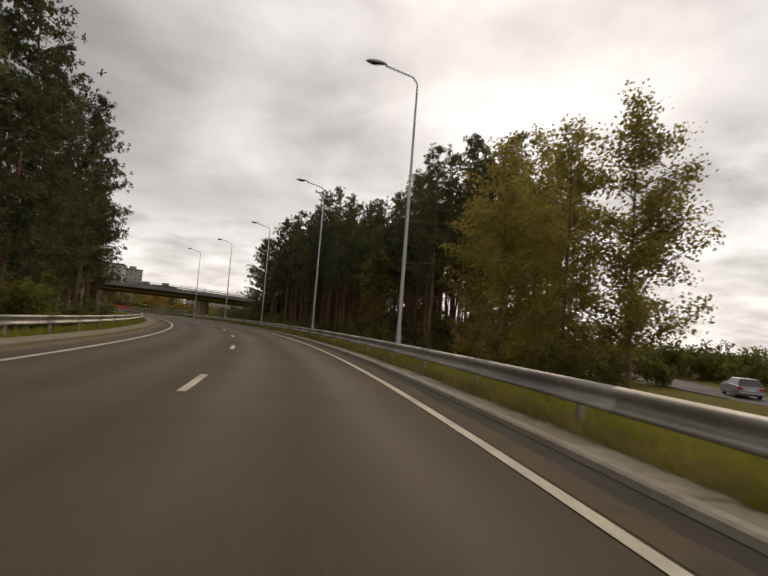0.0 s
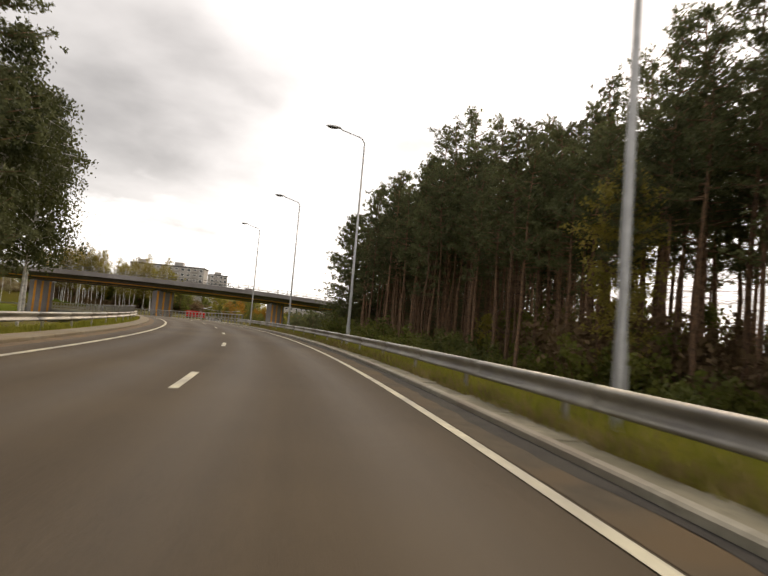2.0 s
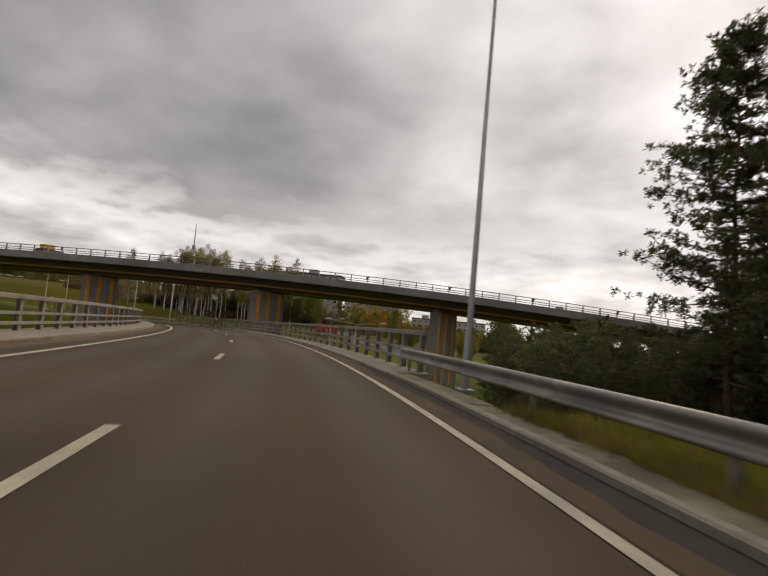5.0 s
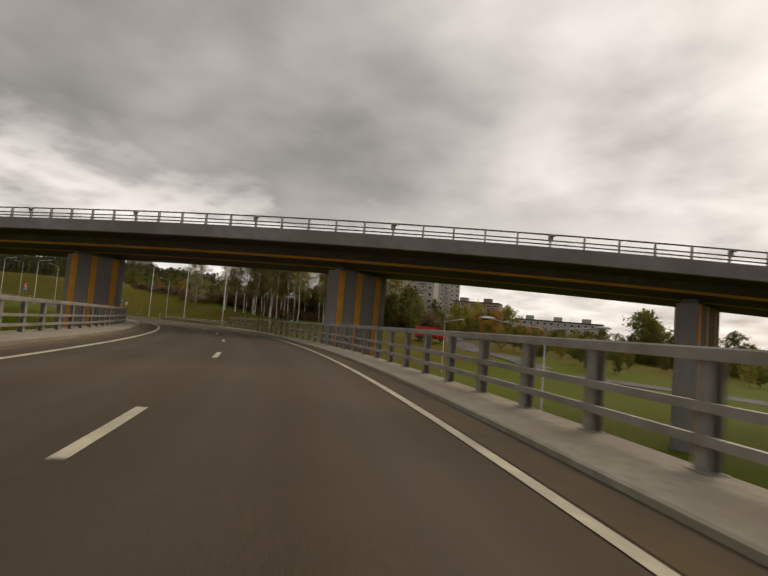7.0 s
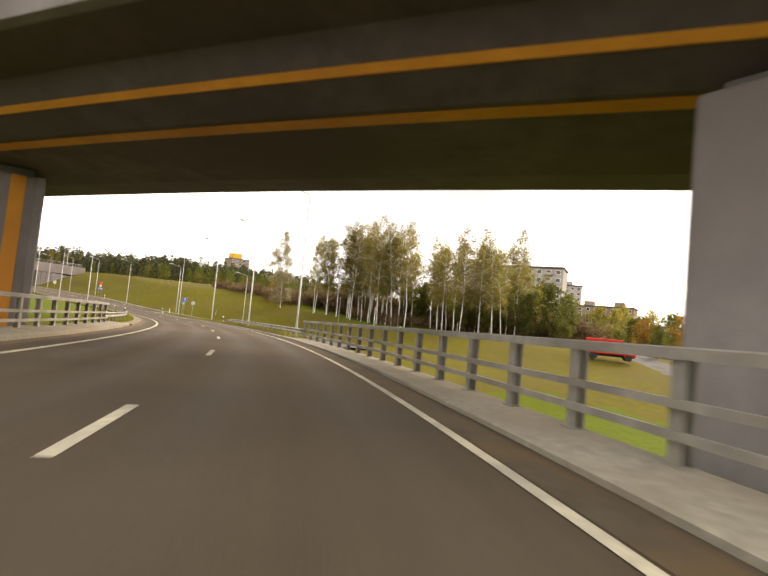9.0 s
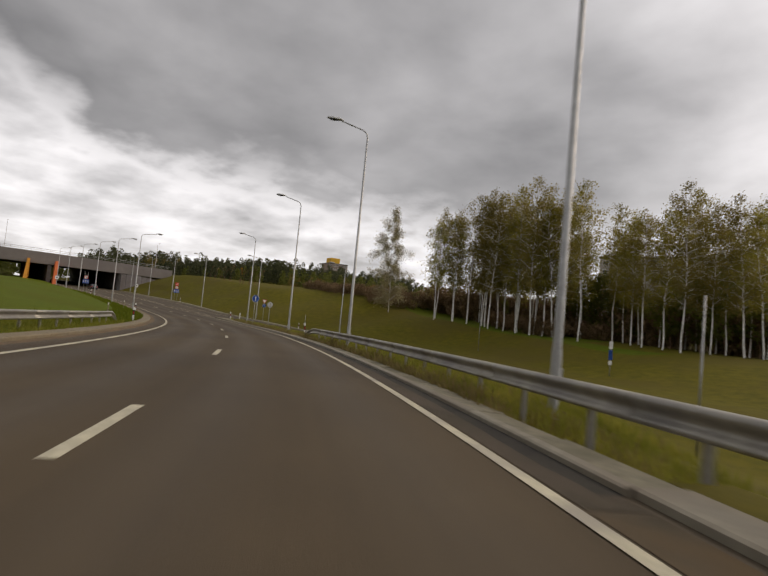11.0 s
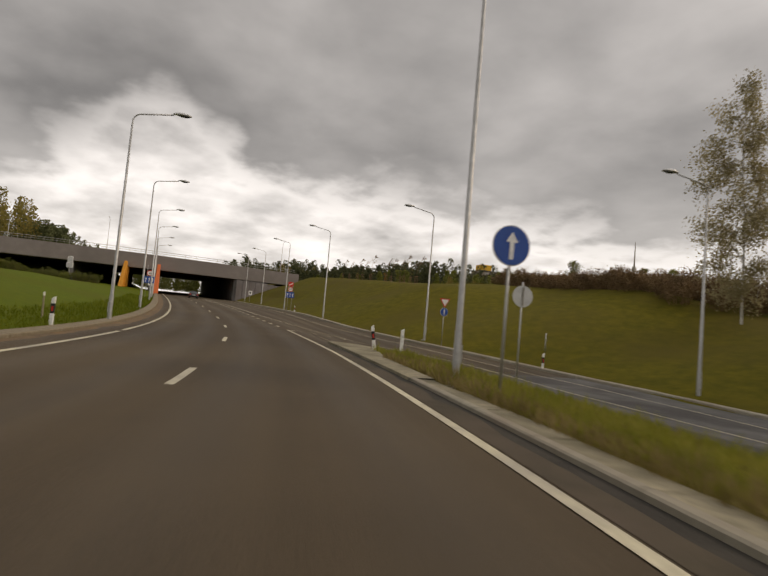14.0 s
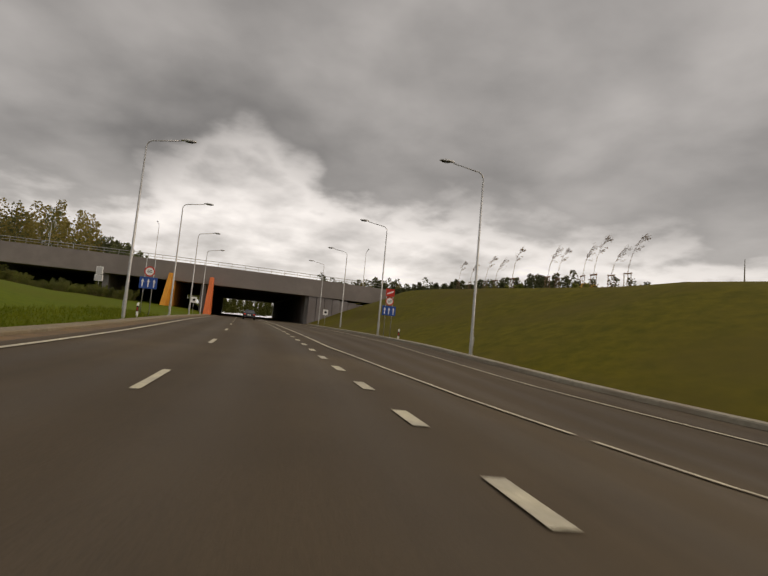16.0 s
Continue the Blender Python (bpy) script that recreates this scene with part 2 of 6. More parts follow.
M_SANDY = material("sandy_concrete", (0.185, 0.163, 0.112), (0.315, 0.275, 0.190), 5, 0.95, bump=0.35, bump_scale=30, big=(0.15, 0.132, 0.085), big_scale=0.7)
M_GRASS = material("grass", (0.069, 0.064, 0.0045), (0.121, 0.100, 0.008), 1.1, 0.95, bump=0.3, bump_scale=14, big=(0.088, 0.070, 0.012), big_scale=0.09, obj_noise=False, spec=0.1)
M_LUSH_LIT = material("lush_and_lit_grass", (0.058, 0.086, 0.003), (0.094, 0.120, 0.006), 1.6, 0.95, bump=0.12, bump_scale=30, big=(0.078, 0.092, 0.005), big_scale=0.09, obj_noise=False, spec=0.1)
M_BLADE = material("grass_blades", (0.140, 0.160, 0.018), (0.330, 0.300, 0.062), 0.8, 0.8, translucent=0.45, obj_noise=False, spec=0.15)
M_LAWN = material("lawn_blades", (0.080, 0.112, 0.008), (0.160, 0.178, 0.020), 0.8, 0.85, translucent=0.4, obj_noise=False, spec=0.1)
M_STRAW = material("dry_straw_grass", (0.170, 0.128, 0.050), (0.330, 0.255, 0.110), 1.1, 0.85, translucent=0.3, obj_noise=False, spec=0.1)
M_STEEL = material("galvanised_steel", (0.285, 0.267, 0.225), (0.43, 0.405, 0.35), 3, 0.52, 0.65, big=(0.24, 0.225, 0.21), big_scale=0.6)
M_POLE = material("galvanised_pole", (0.34, 0.34, 0.33), (0.46, 0.46, 0.45), 5, 0.5, 0.7)
M_RAILPAINT = material("grey_painted_steel", (0.25, 0.234, 0.205), (0.34, 0.318, 0.28), 4, 0.6, 0.2, big=(0.20, 0.18, 0.15), big_scale=0.7)
M_RAIL_DARK = material("dark_steel_railing", (0.085, 0.085, 0.088), (0.13, 0.13, 0.135), 4, 0.6, 0.3, big=(0.07, 0.068, 0.066), big_scale=0.7)
M_CONC = material("bridge_concrete", (0.205, 0.186, 0.182), (0.285, 0.260, 0.254), 0.8, 0.85, bump=0.15, bump_scale=20, big=(0.18, 0.156, 0.147), big_scale=0.15)
M_CONC_D = material("dark_concrete", (0.13, 0.125, 0.12), (0.20, 0.19, 0.185), 0.7, 0.9, bump=0.2, bump_scale=18, big=(0.12, 0.11, 0.10), big_scale=0.2)
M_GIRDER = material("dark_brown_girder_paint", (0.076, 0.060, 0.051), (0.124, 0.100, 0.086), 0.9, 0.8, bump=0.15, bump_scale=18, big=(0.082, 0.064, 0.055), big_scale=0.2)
M_ORANGE = material("orange_paint", (0.60, 0.24, 0.03), (0.70, 0.30, 0.04), 1.5, 0.6, big=(0.52, 0.20, 0.03), big_scale=0.3)
M_RED_OR = material("red_orange_paint", (0.62, 0.13, 0.04), (0.72, 0.18, 0.06), 1.5, 0.6)
M_FACADE = material("concrete_panel_facade", (0.21, 0.18, 0.165), (0.25, 0.22, 0.20), 0.5, 0.85, bump=0.1, bump_scale=12, big=(0.19, 0.165, 0.15), big_scale=0.12)
M_DARK = material("black_plastic", (0.012, 0.012, 0.012), (0.03, 0.03, 0.03), 10, 0.5)
M_WHITE = material("white_plastic", (0.70, 0.69, 0.66), (0.82, 0.81, 0.78), 6, 0.5)
M_BLUE = material("blue_sign_face", (0.012, 0.06, 0.26), (0.016, 0.08, 0.33), 3, 0.35)
M_SIGN_RED = material("red_sign_face", (0.55, 0.03, 0.02), (0.66, 0.05, 0.03), 3, 0.35)
M_STAKE = material("weathered_wood", (0.20, 0.165, 0.11), (0.34, 0.29, 0.20), 6, 0.9, bump=0.2, bump_scale=40)
M_SIGN_BACK = material("grey_sign_back", (0.42, 0.42, 0.41), (0.52, 0.52, 0.51), 5, 0.5, 0.5)
M_BARK = material("pine_bark", (0.082, 0.055, 0.040), (0.275, 0.155, 0.090), 5, 0.95, bump=0.8, bump_scale=12, spread=0.25)
M_BIRCH = material("birch_bark", (0.34, 0.325, 0.31), (0.82, 0.79, 0.74), 2.6, 0.8, spread=0.1)
M_NEEDLE = material("pine_needles", (0.062, 0.074, 0.034), (0.152, 0.162, 0.072), 0.5, 0.8, translucent=0.35, spread=0.3)
M_LEAF = material("yellowing_leaves", (0.16, 0.155, 0.026), (0.36, 0.300, 0.065), 0.35, 0.7, translucent=0.58, spread=0.25)
M_ASPEN = material("yellow_green_aspen_leaves", (0.190, 0.172, 0.036), (0.42, 0.335, 0.090), 0.35, 0.7, translucent=0.62, spread=0.15)
M_LEAF2 = material("green_leaves", (0.085, 0.105, 0.020), (0.185, 0.185, 0.042), 0.35, 0.7, translucent=0.55, spread=0.3)
M_BROWNLEAF = material("browning_birch_leaves", (0.145, 0.122, 0.032), (0.34, 0.265, 0.080), 0.4, 0.75, translucent=0.62, spread=0.25)
M_PALELEAF = material("pale_dry_birch_leaves", (0.185, 0.160, 0.085), (0.38, 0.325, 0.185), 0.4, 0.75, translucent=0.5, spread=0.15)
M_DEEPLEAF = material("deep_green_leaves", (0.060, 0.078, 0.020), (0.150, 0.150, 0.042), 0.35, 0.7, translucent=0.45, spread=0.2)
M_DARKLEAF = material("dark_green_leaves", (0.034, 0.045, 0.015), (0.092, 0.098, 0.030), 0.35, 0.7, translucent=0.35, spread=0.2)
M_GOLD = material("golden_leaves", (0.24, 0.12, 0.015), (0.42, 0.22, 0.03), 0.5, 0.7, translucent=0.4, spread=0.25)
M_SHRUB = material("bare_shrub_twigs", (0.125, 0.080, 0.042), (0.255, 0.168, 0.088), 0.7, 0.9, translucent=0.2, spread=0.25)
M_GLASS_D = material("dark_window_glass", (0.02, 0.024, 0.028), (0.05, 0.056, 0.06), 0.5, 0.15, spec=0.6)


# ---- helpers ----
def mesh_object(name, bm, mat, parent=None, smooth=False):
    me = bpy.data.meshes.new(name)
    bm.to_mesh(me)
    bm.free()
    for m in (mat if isinstance(mat, (list, tuple)) else [mat]):
        me.materials.append(m)
    if smooth:
        for p in me.polygons:
            p.use_smooth = True
    ob = new(name, me)
    if parent:
        ob.parent = parent
    return ob


def part(name, bm, mat, parent, label="", smooth=False):
    return tagged(mesh_object(name, bm, mat, parent, smooth), label)


def from_lists(name, verts, faces, mat, parent=None, smooth=False):
    me = bpy.data.meshes.new(name)
    me.from_pydata([tuple(map(float, v)) for v in verts], [], faces)
    for m in (mat if isinstance(mat, (list, tuple)) else [mat]):
        me.materials.append(m)
    if smooth:
        for p in me.polygons:
            p.use_smooth = True
    me.update()
    ob = new(name, me)
    if parent:
        ob.parent = parent
    return ob


def box(bm, x0, y0, z0, x1, y1, z1, bevel=0.0, m=None):
    r = bmesh.ops.create_cube(bm, size=1.0)
    vs = r["verts"]
    bmesh.ops.scale(bm, vec=(x1 - x0, y1 - y0, z1 - z0), verts=vs)
    bmesh.ops.translate(bm, vec=((x0 + x1) / 2, (y0 + y1) / 2, (z0 + z1) / 2), verts=vs)
    if bevel:
        es = list({e for v in vs for e in v.link_edges})
        rr = bmesh.ops.bevel(bm, geom=es, offset=bevel, segments=1, affect="EDGES")
        vs = list({v for f in rr["faces"] for v in f.verts} | {v for v in vs if v.is_valid})
    if m:
        bmesh.ops.transform(bm, matrix=m, verts=vs)
    return vs


def tube(bm, pts, radii, sides=8, caps=True):
    """A tapered tube along points."""
    rings = []
    for i, p in enumerate(pts):
        p = Vector(p)
        a, b = Vector(pts[max(i - 1, 0)]), Vector(pts[min(i + 1, len(pts) - 1)])
        t = (b - a).normalized()
        u = t.orthogonal().normalized() if i == 0 else (u - t * u.dot(t)).normalized()
        v = t.cross(u)
        r = radii[i] if isinstance(radii, (list, tuple)) else radii
        rings.append([bm.verts.new(p + (u * math.cos(k * math.tau / sides) + v * math.sin(k * math.tau / sides)) * r) for k in range(sides)])
    for a, b in zip(rings, rings[1:]):
        for k in range(sides):
            bm.faces.new((a[k], a[(k + 1) % sides], b[(k + 1) % sides], b[k]))
    if caps:
        bm.faces.new(list(reversed(rings[0])))
        bm.faces.new(rings[-1])
    return rings


def sweep(name, profile, s0, s1, mat, parent=None, step=2.0, closed=False, dz=None, smooth=False, caps=True):
    """A profile of (d, z) pairs drawn along the road from s0 to s1. d and z may change along it by dz(s) -> (dd, dz)."""
    ss = np.linspace(s0, s1, max(2, int(round((s1 - s0) / step)) + 1))
    n = len(profile)
    verts, faces = [], []
    for s in ss:
        ad, az = dz(s) if dz else (0, 0)
        for d, z in profile:
            verts.append(W(s, d + ad, z + az))
    last = n if closed else n - 1
    for i in range(len(ss) - 1):
        for k in range(last):
            a, b = i * n + k, i * n + (k + 1) % n
            faces.append((a, b, b + n, a + n))
    if closed and caps:
        faces.append(tuple(range(n))[::-1])
        faces.append(tuple(range((len(ss) - 1) * n, len(ss) * n)))
    return from_lists(name, verts, faces, mat, parent, smooth)


def lay_uv(ob, along, across):
    """A UV map in metres along and across the road, for the wear of the asphalt."""
    uv = ob.data.uv_layers.new(name="along")
    for lp in ob.data.loops:
        uv.data[lp.index].uv = (along[lp.vertex_index], across[lp.vertex_index])
    return ob


def at_road(s, d, z=0.0, turn=0.0):
    """A pose on the road: local x to the right of travel, y ahead."""
    x, y, zz = W(s, d, z)
    return pose(x, y, zz, 0, 0, math.degrees(np.interp(s, SS, HH)) + turn)


def empty(name, m=None):
    ob = new(name)
    if m:
        ob.matrix_basis = m
    return ob


# ---- ground ----
# the lie of the land across the road, station by station: s, then (d, height over the road) from side to side
STATIONS = []


def station(s, *across):
    STATIONS.append((s, across))


station(-90, (-160, -3), (-60, -1.5), (-30, -1.2), (-14, -0.9), (-10, -0.15), (-8, 0.02), (3.6, 0.04), (5.6, 0.0), (10, -1.7), (16, -2.2), (30, -2.05), (44, -2.05), (60, -2.5), (200, -4))
station(98, (-160, -3), (-60, -1.5), (-30, -1.2), (-14, -0.9), (-10, -0.15), (-8, 0.02), (3.6, 0.04), (5.6, 0.0), (10, -1.7), (16, -2.2), (30, -2.05), (44, -2.05), (60, -2.5), (200, -4))
station(114, (-160, -4), (-60, -5), (-30, -6), (-14, -6), (-10, -6), (-8, -6), (3.6, -6), (5.6, -6), (10, -6), (16, -6), (60, -5.5), (200, -5))
station(192, (-160, 3), (-60, 0), (-30, -3), (-14, -5), (-10, -5), (-8, -5), (3.6, -5), (5.6, -5), (10, -5), (16, -5), (60, -4), (100, -4), (200, -4.5))
station(206, (-160, 5), (-60, 2), (-30, 1), (-14, 0.4), (-10, 0.1), (-8, 0.02), (3.6, 0.04), (5.6, 0.0), (10, -1.4), (16, -2.6), (36, -2.2), (52, -1.6), (90, -2.6), (200, -4))
station(224, (-160, 5), (-60, 2), (-30, 1.4), (-20, 1.2), (-14, 0.7), (-10, 0.2), (-8, 0.04), (3.8, 0.04), (5.6, 0.0), (10, -1.3), (16, -1.8), (24, -1.6), (32, -1.5), (44, 0.4), (56, 0.9), (75, 0.3), (95, -1.6), (200, -3.5))
station(240, (-160, 5), (-60, 2), (-30, 1.8), (-20, 1.7), (-14, 0.9), (-10, 0.25), (-8, 0.06), (3.9, 0.04), (5.6, -0.05), (9, -0.95), (12, -1.42), (13.5, -1.85), (20, -1.85), (22, -1.6), (31, -1.3), (40, 0.7), (52, 1.4), (70, 1.6), (95, 0.2), (200, -2.5))
station(262, (-160, 5), (-60, 2.4), (-30, 2.1), (-20, 1.85), (-14, 1.0), (-10, 0.3), (-8, 0.06), (4, 0.05), (5.4, -0.05), (9, -0.85), (12.5, -1.38), (14, -1.75), (20, -1.75), (22, -1.4), (31, -0.9), (40, 1.9), (52, 2.1), (80, 2.4), (200, 2))
station(274, (-160, 5), (-60, 2.5), (-30, 2.2), (-20, 1.9), (-14, 1.0), (-10, 0.3), (-8, 0.06), (4, 0.05), (5.4, -0.05), (7, -0.4), (9, -0.8), (10.5, -1.15), (12, -1.6), (18, -1.6), (20, -1.0), (36, 2.8), (40, 3.05), (52, 3.3), (90, 4.4), (200, 6))
station(277.5, (-160, 5), (-60, 2.5), (-30, 2.2), (-20, 1.9), (-14, 1.0), (-10, 0.3), (-8, 0.06), (2.6, -0.4), (4.2, -0.7), (5.6, -1.0), (9, -1.5), (17.5, -1.5), (19, -0.85), (36, 3.2), (40, 3.4), (52, 3.8), (90, 4.6), (200, 6))
station(292, (-160, 6), (-60, 3), (-30, 2.2), (-20, 2.0), (-14, 1.0), (-10, 0.3), (-8, 0.05), (2.6, -0.4), (4, -0.6), (6, -0.9), (9, -0.95), (12, -0.9), (13.2, -0.3), (15, 0.2), (36, 6.2), (60, 6.6), (200, 6))
station(312, (-160, 7), (-60, 4), (-30, 2.4), (-20, 2.0), (-14, 1.0), (-10, 0.3), (-8, 0.05), (2.6, -0.3), (6, -0.4), (10, -0.3), (11.2, -0.1), (25, 5.65), (32, 6.3), (60, 6.8), (200, 6))
station(370, (-160, 7.5), (-60, 6.5), (-30, 1.6), (-20, 1.2), (-14, 0.6), (-10, 0.2), (-8, 0.05), (2.6, -0.3), (10, -0.3), (11.2, 0.0), (25, 7.1), (28, 7.3), (60, 7.8), (200, 6.4))
station(391, (-160, 8.2), (-60, 7.2), (-34, 1.2), (-20, 1.2), (-14, 1.0), (-10, 0.7), (-8.6, 0.4), (-8, 0.05), (2.6, -0.3), (10, -0.3), (11.2, 0.0), (28, 7.2), (60, 7.8), (200, 6.2))
station(470, (-160, 6), (-60, 13), (-34, 11), (-20, 4), (-14, 0.1), (-10, 0.1), (-8, 0.05), (2.6, -0.3), (10, -0.3), (11.2, 0.0), (28, 5.6), (60, 8), (200, 11))
station(650, (-160, 6), (-60, 6), (-34, 4), (-20, 1.4), (-10, 0.1), (-8, 0.05), (2.6, -0.3), (10, -0.3), (11.2, 0.0), (28, 2.0), (60, 5), (200, 9))
GRID_D = sorted(set([-160, -130, -100, -80, -60, -48, -40, -34, -30, -26, -23, -20, -17, -14, -12, -10, -9, -8, -7.4, 3.4, 4.2, 5.6, 7, 8.5, 10, 11, 12, 13, 14, 15, 16, 17, 18, 19, 20, 21, 22, 23.5, 25, 28, 32, 36, 40, 46, 52, 60, 75, 90, 120, 160, 200]))
STATION_S = [s for s, _ in STATIONS]


def kerb_far(s):
    return float(np.interp(s, [236, 250, 268, 273, 277, 280, 285, 288, 294, 298, 302, 308, 650], [20.6, 20.6, 19.9, 19.4, 18.0, 17.0, 15.1, 14.3, 13.0, 12.1, 11.3, 10.9, 10.9]))


def slip_drop(s):
    return float(np.interp(s, [240, 264, 272, 277, 280, 285, 288, 294, 298, 302, 308, 320, 650], [-1.4, -1.4, -1.3, -1.12, -1.0, -0.76, -0.67, -0.57, -0.48, -0.38, -0.24, -0.08, -0.02]))


def lift(s, d):
    """Height of the ground over the road's height."""
    i = min(max(int(np.searchsorted(STATION_S, s)) - 1, 0), len(STATIONS) - 2)
    (s0, a), (s1, b) = STATIONS[i], STATIONS[i + 1]
    f = min(max((s - s0) / (s1 - s0), 0), 1)
    za = np.interp(d, [p[0] for p in a], [p[1] for p in a])
    zb = np.interp(d, [p[0] for p in b], [p[1] for p in b])
    f = f * f * (3 - 2 * f)
    z = float(za * (1 - f) + zb * f)
    if 240 < s < 400:
        # the slope starts behind the far kerb
        kf, base = kerb_far(s), slip_drop(s)
        near = 13.0 if s < 270 else 9.0
        if near < d < kf + 6:
            z = min(z, base - 0.18 if d < kf + 0.1 else base + 0.06 + 0.42 * (d - kf - 0.3))
    return z


def ground_at(s, d):
    x, y, z = W(s, d)
    return x, y, z + lift(s, d)


def build_ground():
    ss = np.concatenate([np.arange(-90, 400, 3.0), np.arange(400, 651, 10.0)])
    verts, faces = [], []
    nd = len(GRID_D)
    for s in ss:
        for d in GRID_D:
            x, y, z = ground_at(s, d)
            if -7.9 < d < 3.5:
                z -= 0.4
            amp = 0.0 if -11 < d < 9 else min(0.25, (abs(d) - 8) * 0.02)
            z += amp * noise.noise(Vector((x * 0.09, y * 0.09, 3.3)))
            verts.append((x, y, z))
    for i in range(len(ss) - 1):
        for k in range(nd - 1):
            a = i * nd + k
            faces.append((a, a + 1, a + nd + 1, a + nd))
    g = from_lists("ground", verts, faces, [M_GRASS, M_LUSH_LIT], smooth=True)
    for p in g.data.polygons:
        i, k = divmod(p.vertices[0], nd)
        # the lush grass fades out along a wandering edge
        x, y, z = verts[p.vertices[0]]
        w = 14 * noise.noise(Vector((x * 0.035, y * 0.035, 7.7))) + 7 * noise.noise(Vector((x * 0.15, y * 0.15, 1.2)))
        s = ss[i] + (w if abs(GRID_D[k]) > 18 else 0.3 * w)
        # crest band before the birches: a lit strip painted in with the brighter grass
        if 108 < s < 200 or (GRID_D[k] < -7.5 and s >= 200) or (216 < ss[i] < 285 and 40 <= GRID_D[k] < (52 if ss[i] > 250 else 46) and not (GRID_D[k] < 46 and ss[i] < 240)):
            p.material_index = 1
    tagged(g, "mown grass slopes and verges along the road", "ground", kind="structure")
    # the land beyond, out to the horizon
    bm = bmesh.new()
    cx, cy = -150.0, 200.0
    prev = None
    for r, z in ((0, -9.5), (300, -9.0), (700, -9.0), (1600, -8.0), (4000, -8.0)):
        ring = [bm.verts.new((cx + r * math.cos(k * math.tau / 48), cy + r * math.sin(k * math.tau / 48), z)) for k in range(48)] if r else [bm.verts.new((cx, cy, z))]
        if prev:
            for k in range(48):
                if len(prev) == 1:
                    bm.faces.new((prev[0], ring[k], ring[(k + 1) % 48]))
                else:
                    bm.faces.new((prev[k], ring[k], ring[(k + 1) % 48], prev[(k + 1) % 48]))
        prev = ring
    tagged(mesh_object("ground_plain", bm, M_GRASS), "flat grassland reaching out to the horizon", "ground", kind="structure")


build_ground()


# ---- road ----
def build_road():
    road = sweep("road", [(-7.05, 0.0), (-4, 0.035), (-1.8, 0.04), (1.5, 0.02), (2.4, 0.0), (3.1, -0.01)], -90, 276, M_ASPHALT, step=3)
    n_s = len(road.data.vertices) // 6
    lay_uv(road, np.repeat(np.linspace(-90, 276, n_s), 6), np.tile([-7.05, -4, -1.8, 1.5, 2.4, 3.1], n_s))
    tagged(road, "dark worn asphalt carriageway curving to the left", "road", kind="structure")
    # wider stretch with the merging lane
    ss = np.arange(276, 648, 3.0)
    cols = 9
    uv_s, uv_d = [], []
    verts, faces = [], []
    for s in ss:
        kf = kerb_far(s)
        for k in range(cols):
            if k < 4:
                d, z = [(-7.05, 0.0), (-1.8, 0.03), (1.5, 0.015), (2.6, 0.0)][k]
            else:
                d = [4.4, 6.2, 8.1, (8.1 + kf) / 2, kf][k - 4]
                z = slip_drop(s) * min(1.0, max(0.0, (d - 2.6) / 5.5))
            verts.append(W(s, d, z))
            uv_s.append(s)
            uv_d.append(d)
    for i in range(len(ss) - 1):
        for k in range(cols - 1):
            a = i * cols + k
            faces.append((a, a + 1, a + cols + 1, a + cols))
    tagged(lay_uv(from_lists("road_merge", verts, faces, M_ASPHALT, smooth=True), uv_s, uv_d), "wide asphalt roadway with a merging lane", "road", kind="structure")
    # slip road that joins from the hollow
    ss = np.arange(226.0, 279.5, 3.0)
    verts, faces = [], []
    for s in ss:
        kf = kerb_far(max(s, 236)) + max(0, 236 - s) * 0.35
        for k in (-1, 0, 1, 2):
            near = float(np.interp(s, [236, 252, 262, 270, 274, 277, 280], [13.6, 14.6, 13.9, 12.4, 10.8, 7.6, 7.0]))
            d = near + (kf - near) * k / 2 if k >= 0 else near - 0.9
            x, y, z = W(s, d, (-0.6 if k < 0 else 0.0) + slip_drop(s) + 0.02 + (0 if s > 240 else (240 - s) * -0.012))
            verts.append((x, y, z))
    for i in range(len(ss) - 1):
        for k in range(3):
            a = i * 4 + k
            faces.append((a, a + 1, a + 5, a + 4))
    tagged(from_lists("slip_road", verts, faces, M_ASPHALT2), "grey weathered asphalt slip road in the hollow", "road", kind="structure")
    def on_slip(name, f, width, s0, s1, lab):
        for_s = np.linspace(s0, s1, max(2, int((s1 - s0) / 1.5)))
        verts, faces = [], []
        for i, q in enumerate(for_s):
            for d in (f(q), f(q) + width):
                verts.append(W(q, d, slip_drop(q) + 0.035))
            if i:
                faces.append((2 * i - 2, 2 * i - 1, 2 * i + 1, 2 * i))
        tagged(from_lists(name, verts, faces, M_PAINT), lab, "road marking", kind="structure")
    on_slip("slip_edge_line", lambda q: kerb_far(q) - 2.5, 0.11, 230, 276.5, "thin white edge line of the slip road")
    on_slip("slip_edge_line", lambda q: float(np.interp(q, [236, 252, 262, 270, 276], [14.4, 15.4, 14.9, 14.0, 13.1])), 0.11, 236, 276, "thin white edge line of the slip road")
    # dusty shoulders
    for name, d0, d1, s0, s1, z in (("shoulder_right", 2.34, 2.90, -90, 199.5, 0.004), ("shoulder_right", 2.34, 2.90, 199.6, 274, 0.004), ("shoulder_left", -7.0, -6.05, -90, 400, 0.006)):
        o = sweep(name, [(d0, z + 0.002), (d1, z - 0.004)], s0, s1, M_DUST_TAN if d0 < 0 else M_DUST if s0 < 0 else M_DUST_GREY, step=3)
        tagged(o, "grey-brown dust on the asphalt beside the edge line" if s0 > 0 else "reddish dust on the asphalt beside the edge line", "road shoulder", kind="structure")
